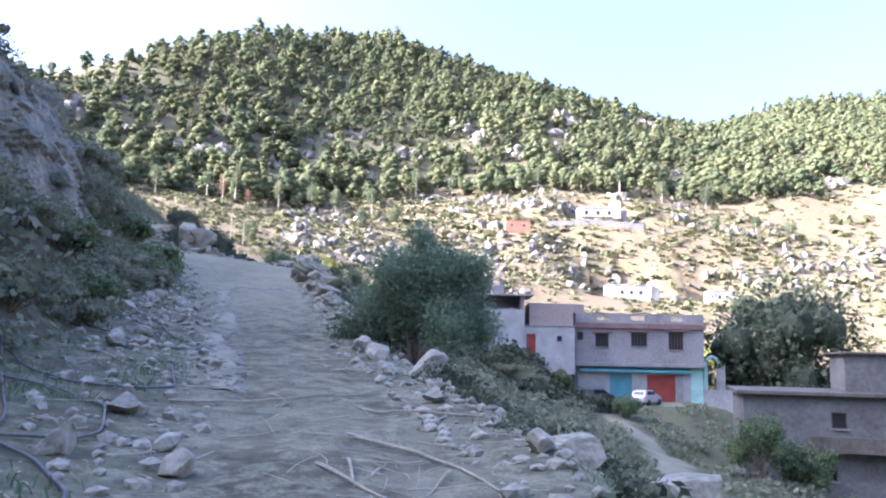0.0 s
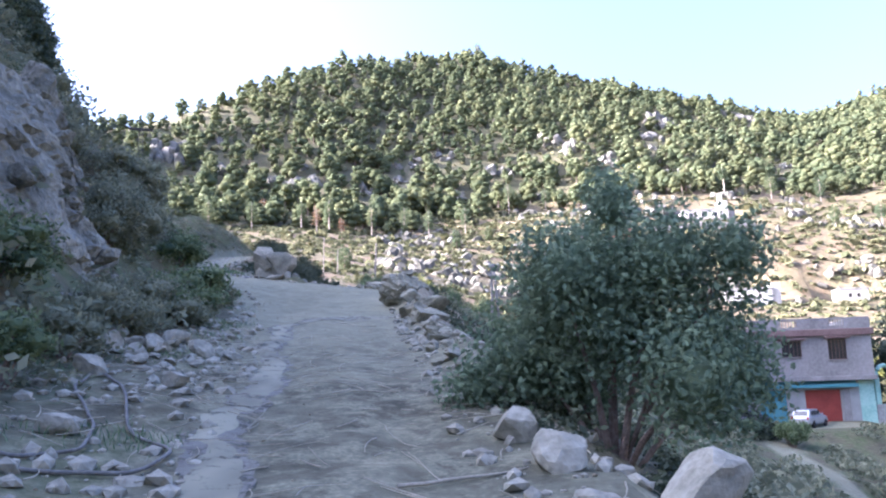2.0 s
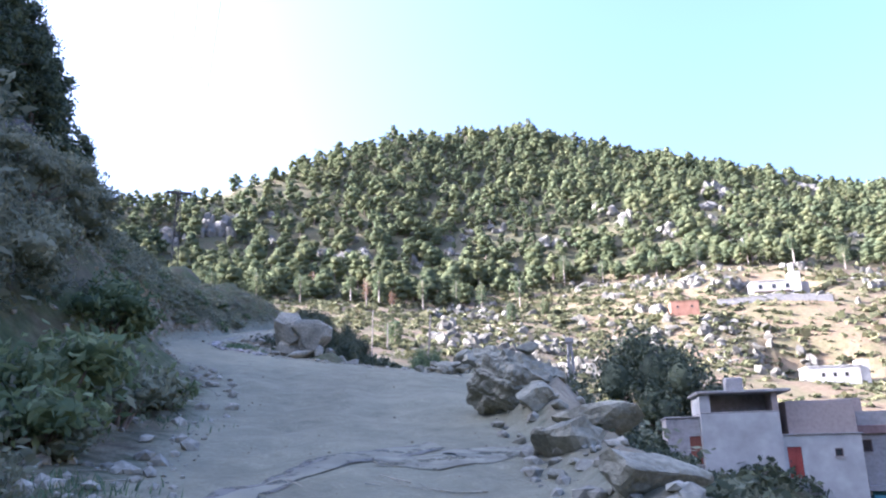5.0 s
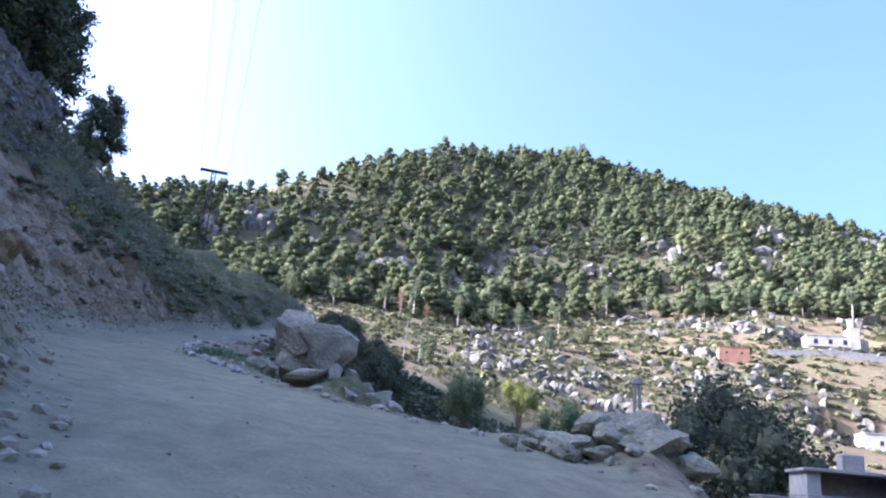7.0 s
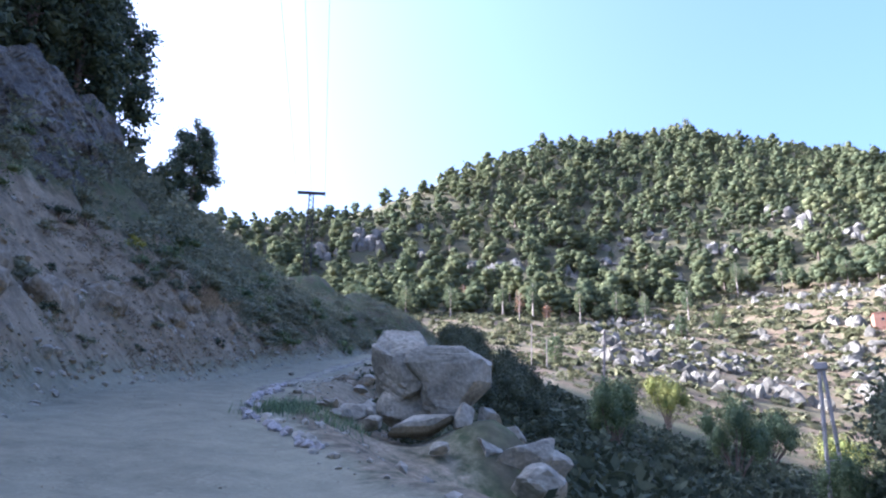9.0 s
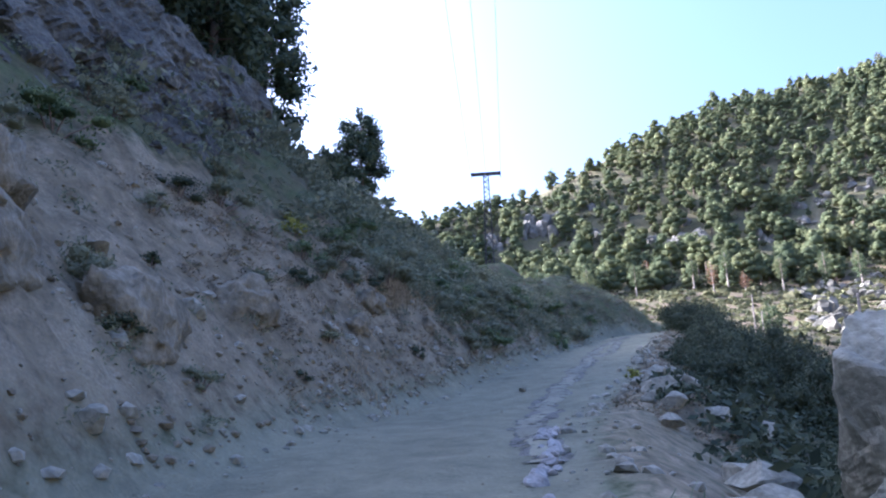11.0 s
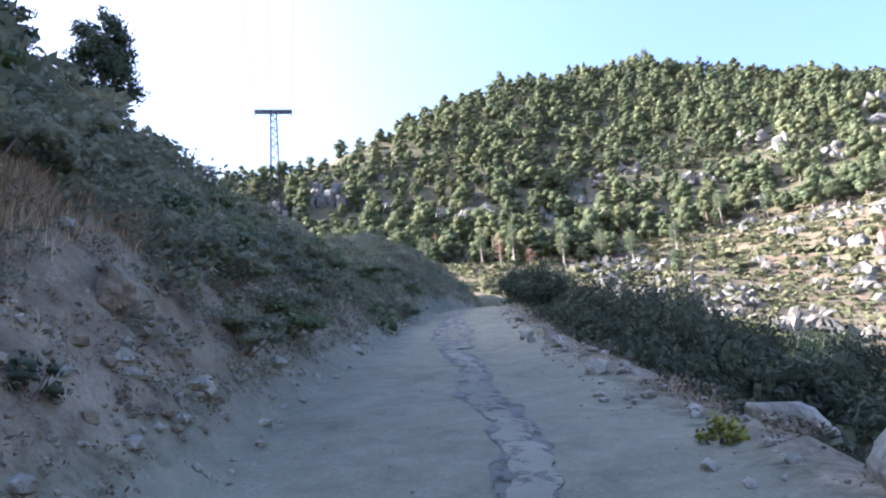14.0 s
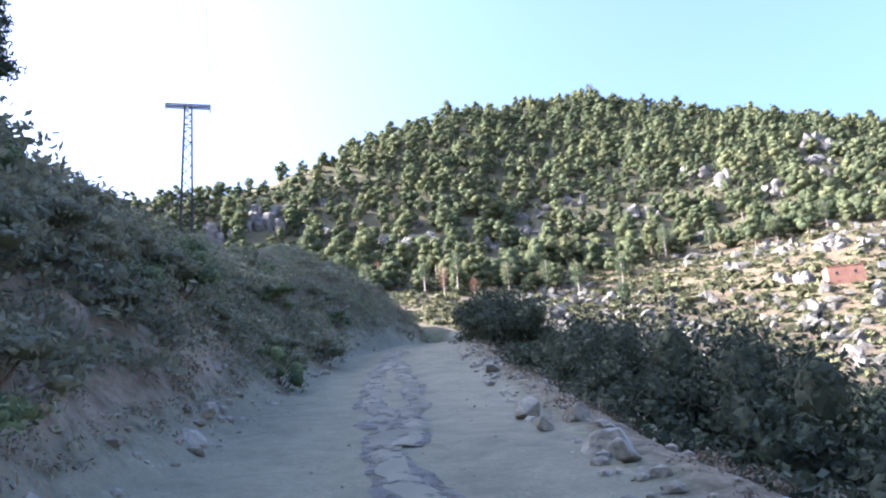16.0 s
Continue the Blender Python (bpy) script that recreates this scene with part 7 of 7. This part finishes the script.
# houses on the far slope
w1 = shell_house("far_white_house", 57.1, 71.7, 264, 273, 20.5, 27.2, white_wall, [(61 + i * 3.2, 24.2, 62 + i * 3.2, 25.4) for i in range(3)], "sunlit white village house with a tower on the slope", [], 0.25, 0.2, "houses on the far slope", roof_mat=white_wall)
part("tower", box(71.71, 264.5, 19, 74.4, 270, 28.9, bevel=0.04), white_wall, w1)
part("terrace", box(54.0, 259.5, 18.5, 66, 263.99, 22.2, bevel=0.04), white_wall, w1)
shell_house("far_white_house", 92, 100.5, 264, 271, 21.3, 25.8, white_wall, [(94.5, 23.2, 95.5, 24.4), (97, 23.2, 98, 24.4)], "sunlit white house partly hidden by trees on the slope", [], 0.25, 0.2, "houses on the far slope", roof_mat=white_wall)
# grey side walls and wing: the sides' shade is put into their colour
fh = shell_house("hill_house", 61.4, 76.38, 346, 355, 62, 70.3, white_wall, [(64 + i * 5.2, 67.2, 65.5 + i * 5.2, 69) for i in range(3)] + [(64.2 + i * 5.2, 63.2, 65.5 + i * 5.2, 64.8) for i in range(3)], "white two-storey house with a stair tower among boulders", [], 0.3, 0.2, "houses on the far slope", roof_mat=white_wall, side_mat=grey_wall)
part("stair_tower", box(76.4, 345.2, 60, 80.2, 352, 73.7, bevel=0.05), white_wall, fh)
part("side_wing", box(80.22, 347, 60, 83.5, 355, 69.5, bevel=0.05), grey_wall, fh)
part("chimney", box(76.6, 346.5, 73.71, 78.4, 348, 77.0, bevel=0.05), white_wall, fh)
part("balcony", box(62.0, 344.8, 65.9, 76.3, 345.99, 66.2), brown_wall, fh)
yw = empty("yard_wall", 0, 0, 0)
part("wall_run", box(48, 341, 56, 75.7, 341.5, 62.2, bevel=0.05), white_wall, yw)
part("wall_run", box(75.72, 341, 57, 92, 341.5, 63.4, bevel=0.05), grey_wall, yw)
tagged(yw, "long pale stone wall in front of the hill house", "wall", "houses on the far slope")
shell_house("pink_hut", 24.3, 34.0, 302, 309, 51.2, 55.9, pink_wall, [(26.3, 53.6, 27.1, 54.4), (31.2, 53.6, 32, 54.4)], "small pink brick house among the boulders", [], 0.2, 0.15, "houses on the far slope", roof_mat=pink_wall)

# ---- parked cars ----
silver = shade("silver_paint", [(0.42, 0.43, 0.44), (0.52, 0.53, 0.54)], 0.4, 0.3, 0, metal=0.5, spec=0.5)
black_paint = shade("dark_paint", [(0.02, 0.022, 0.025), (0.035, 0.037, 0.04)], 0.4, 0.3, 0, spec=0.5)
tyre_mat = shade("tyre_rubber", [(0.018, 0.018, 0.018), (0.035, 0.035, 0.035)], 4.0, 0.9, 0.1)
lamp_red = shade("tail_lamp", [(0.30, 0.01, 0.01), (0.42, 0.02, 0.015)], 2.0, 0.2, 0, spec=0.5)


def loft(sections):
    """A closed skin over cross-sections of equal length."""
    bm = bmesh.new()
    rings = [[bm.verts.new(p) for p in s] for s in sections]
    n = len(rings[0])
    for a, b in zip(rings, rings[1:]):
        for i in range(n):
            bm.faces.new((a[i], a[(i + 1) % n], b[(i + 1) % n], b[i]))
    bm.faces.new(rings[0][::-1])
    bm.faces.new(rings[-1])
    bmesh.ops.recalc_face_normals(bm, faces=bm.faces)
    return bm


def car(x, y, rz, paint, label):
    o = empty("parked_car", x, y, g1(x, y), rz)
    def ring(px, w, zb, zt, c=0.12):
        return [(px, -w + c, zb), (px, w - c, zb), (px, w, zb + c), (px, w, zt - c), (px, w - c, zt), (px, -w + c, zt), (px, -w, zt - c), (px, -w, zb + c)]
    body = loft([ring(-2.0, 0.70, 0.42, 0.80), ring(-1.92, 0.80, 0.30, 0.92), ring(-1.2, 0.84, 0.24, 0.95), ring(0.9, 0.84, 0.24, 0.95), ring(1.6, 0.82, 0.26, 0.88), ring(1.95, 0.76, 0.34, 0.74), ring(2.02, 0.64, 0.42, 0.62)])
    b = part("body", body, paint, o, smooth=False)
    part("cabin", loft([ring(-1.85, 0.70, 0.90, 0.96, 0.02), ring(-1.55, 0.68, 0.90, 1.40, 0.1), ring(-0.9, 0.67, 0.90, 1.49, 0.1), ring(0.2, 0.67, 0.90, 1.46, 0.1), ring(0.95, 0.70, 0.90, 0.98, 0.02)]), paint, o)
    part("rear_window", loft([[(-1.80, -0.55, 1.0), (-1.80, 0.55, 1.0), (-1.60, 0.50, 1.34), (-1.60, -0.50, 1.34)], [(-1.84, -0.55, 1.01), (-1.84, 0.55, 1.01), (-1.64, 0.50, 1.35), (-1.64, -0.50, 1.35)]]), glass, o)
    part("windscreen", loft([[(0.86, -0.56, 1.02), (0.86, 0.56, 1.02), (0.34, 0.52, 1.37), (0.34, -0.52, 1.37)], [(0.90, -0.56, 1.03), (0.90, 0.56, 1.03), (0.38, 0.52, 1.38), (0.38, -0.52, 1.38)]]), glass, o)
    for s in (-1, 1):
        part("side_window", box(-1.3, s * 0.685 - 0.008, 1.02, -0.35, s * 0.685 + 0.008, 1.36, bevel=0.004), glass, o)
        part("side_window", box(-0.28, s * 0.685 - 0.008, 1.02, 0.42, s * 0.685 + 0.008, 1.34, bevel=0.004), glass, o)
        part("tail_light", box(-2.0, s * 0.62 - 0.1, 0.66, -1.93, s * 0.62 + 0.1, 0.9, bevel=0.02), lamp_red, o)
        part("headlight", box(1.93, s * 0.55 - 0.12, 0.56, 2.02, s * 0.55 + 0.12, 0.7, bevel=0.02), glass, o)
        part("mirror", box(0.45, s * 0.86 - 0.08, 0.98, 0.6, s * 0.86 + 0.08, 1.1, bevel=0.03), paint, o)
        for px in (-1.25, 1.25):
            w = empty("wheel", 0, 0, 0)
            w.parent = o
            child("tyre", mesh_of("tyre", *tube_arrays([(px, s * 0.66, 0.3), (px, s * 0.66 + s * 0.02, 0.3), (px, s * 0.86, 0.3), (px, s * 0.88, 0.3)], [0.27, 0.31, 0.31, 0.24], 18), tyre_mat), w)
            child("rim", mesh_of("rim", *tube_arrays([(px, s * 0.80, 0.3), (px, s * 0.868, 0.3), (px, s * 0.872, 0.3)], [0.2, 0.19, 0.01], 12), steel), w)
    part("bumper", box(-2.06, -0.66, 0.36, -1.9, 0.66, 0.58, bevel=0.04), paint, o)
    part("number_plate", box(-2.07, -0.26, 0.60, -2.03, 0.26, 0.71), white_wall, o)
    return tagged(o, label, "car", "parked cars")


car(20.3, 77.4, 52, silver, "silver hatchback parked in front of the red garage")
car(15.6, 78.0, 40, black_paint, "small black car parked beside the house")


# the long retaining wall on the terrace by the white house
wall = empty("terrace_wall", 44.0, 325.0, g1(44, 325))
for i in range(7):
    x0 = i * 5.9
    zb = g1(44 + x0 + 3, 325.5) - g1(44, 325)
    part("wall_panel", box(x0, 0.0, zb - 2.0, x0 + 5.86, 0.5, zb + 2.0 + 0.12 * (i % 2), bevel=0.04), concrete, wall)
    part("coping", box(x0 - 0.02, -0.1, zb + 2.004 + 0.12 * (i % 2), x0 + 5.88, 0.6, zb + 2.2 + 0.12 * (i % 2), bevel=0.03), white_wall, wall)
tagged(wall, "long pale concrete retaining wall on the stony slope", "wall")
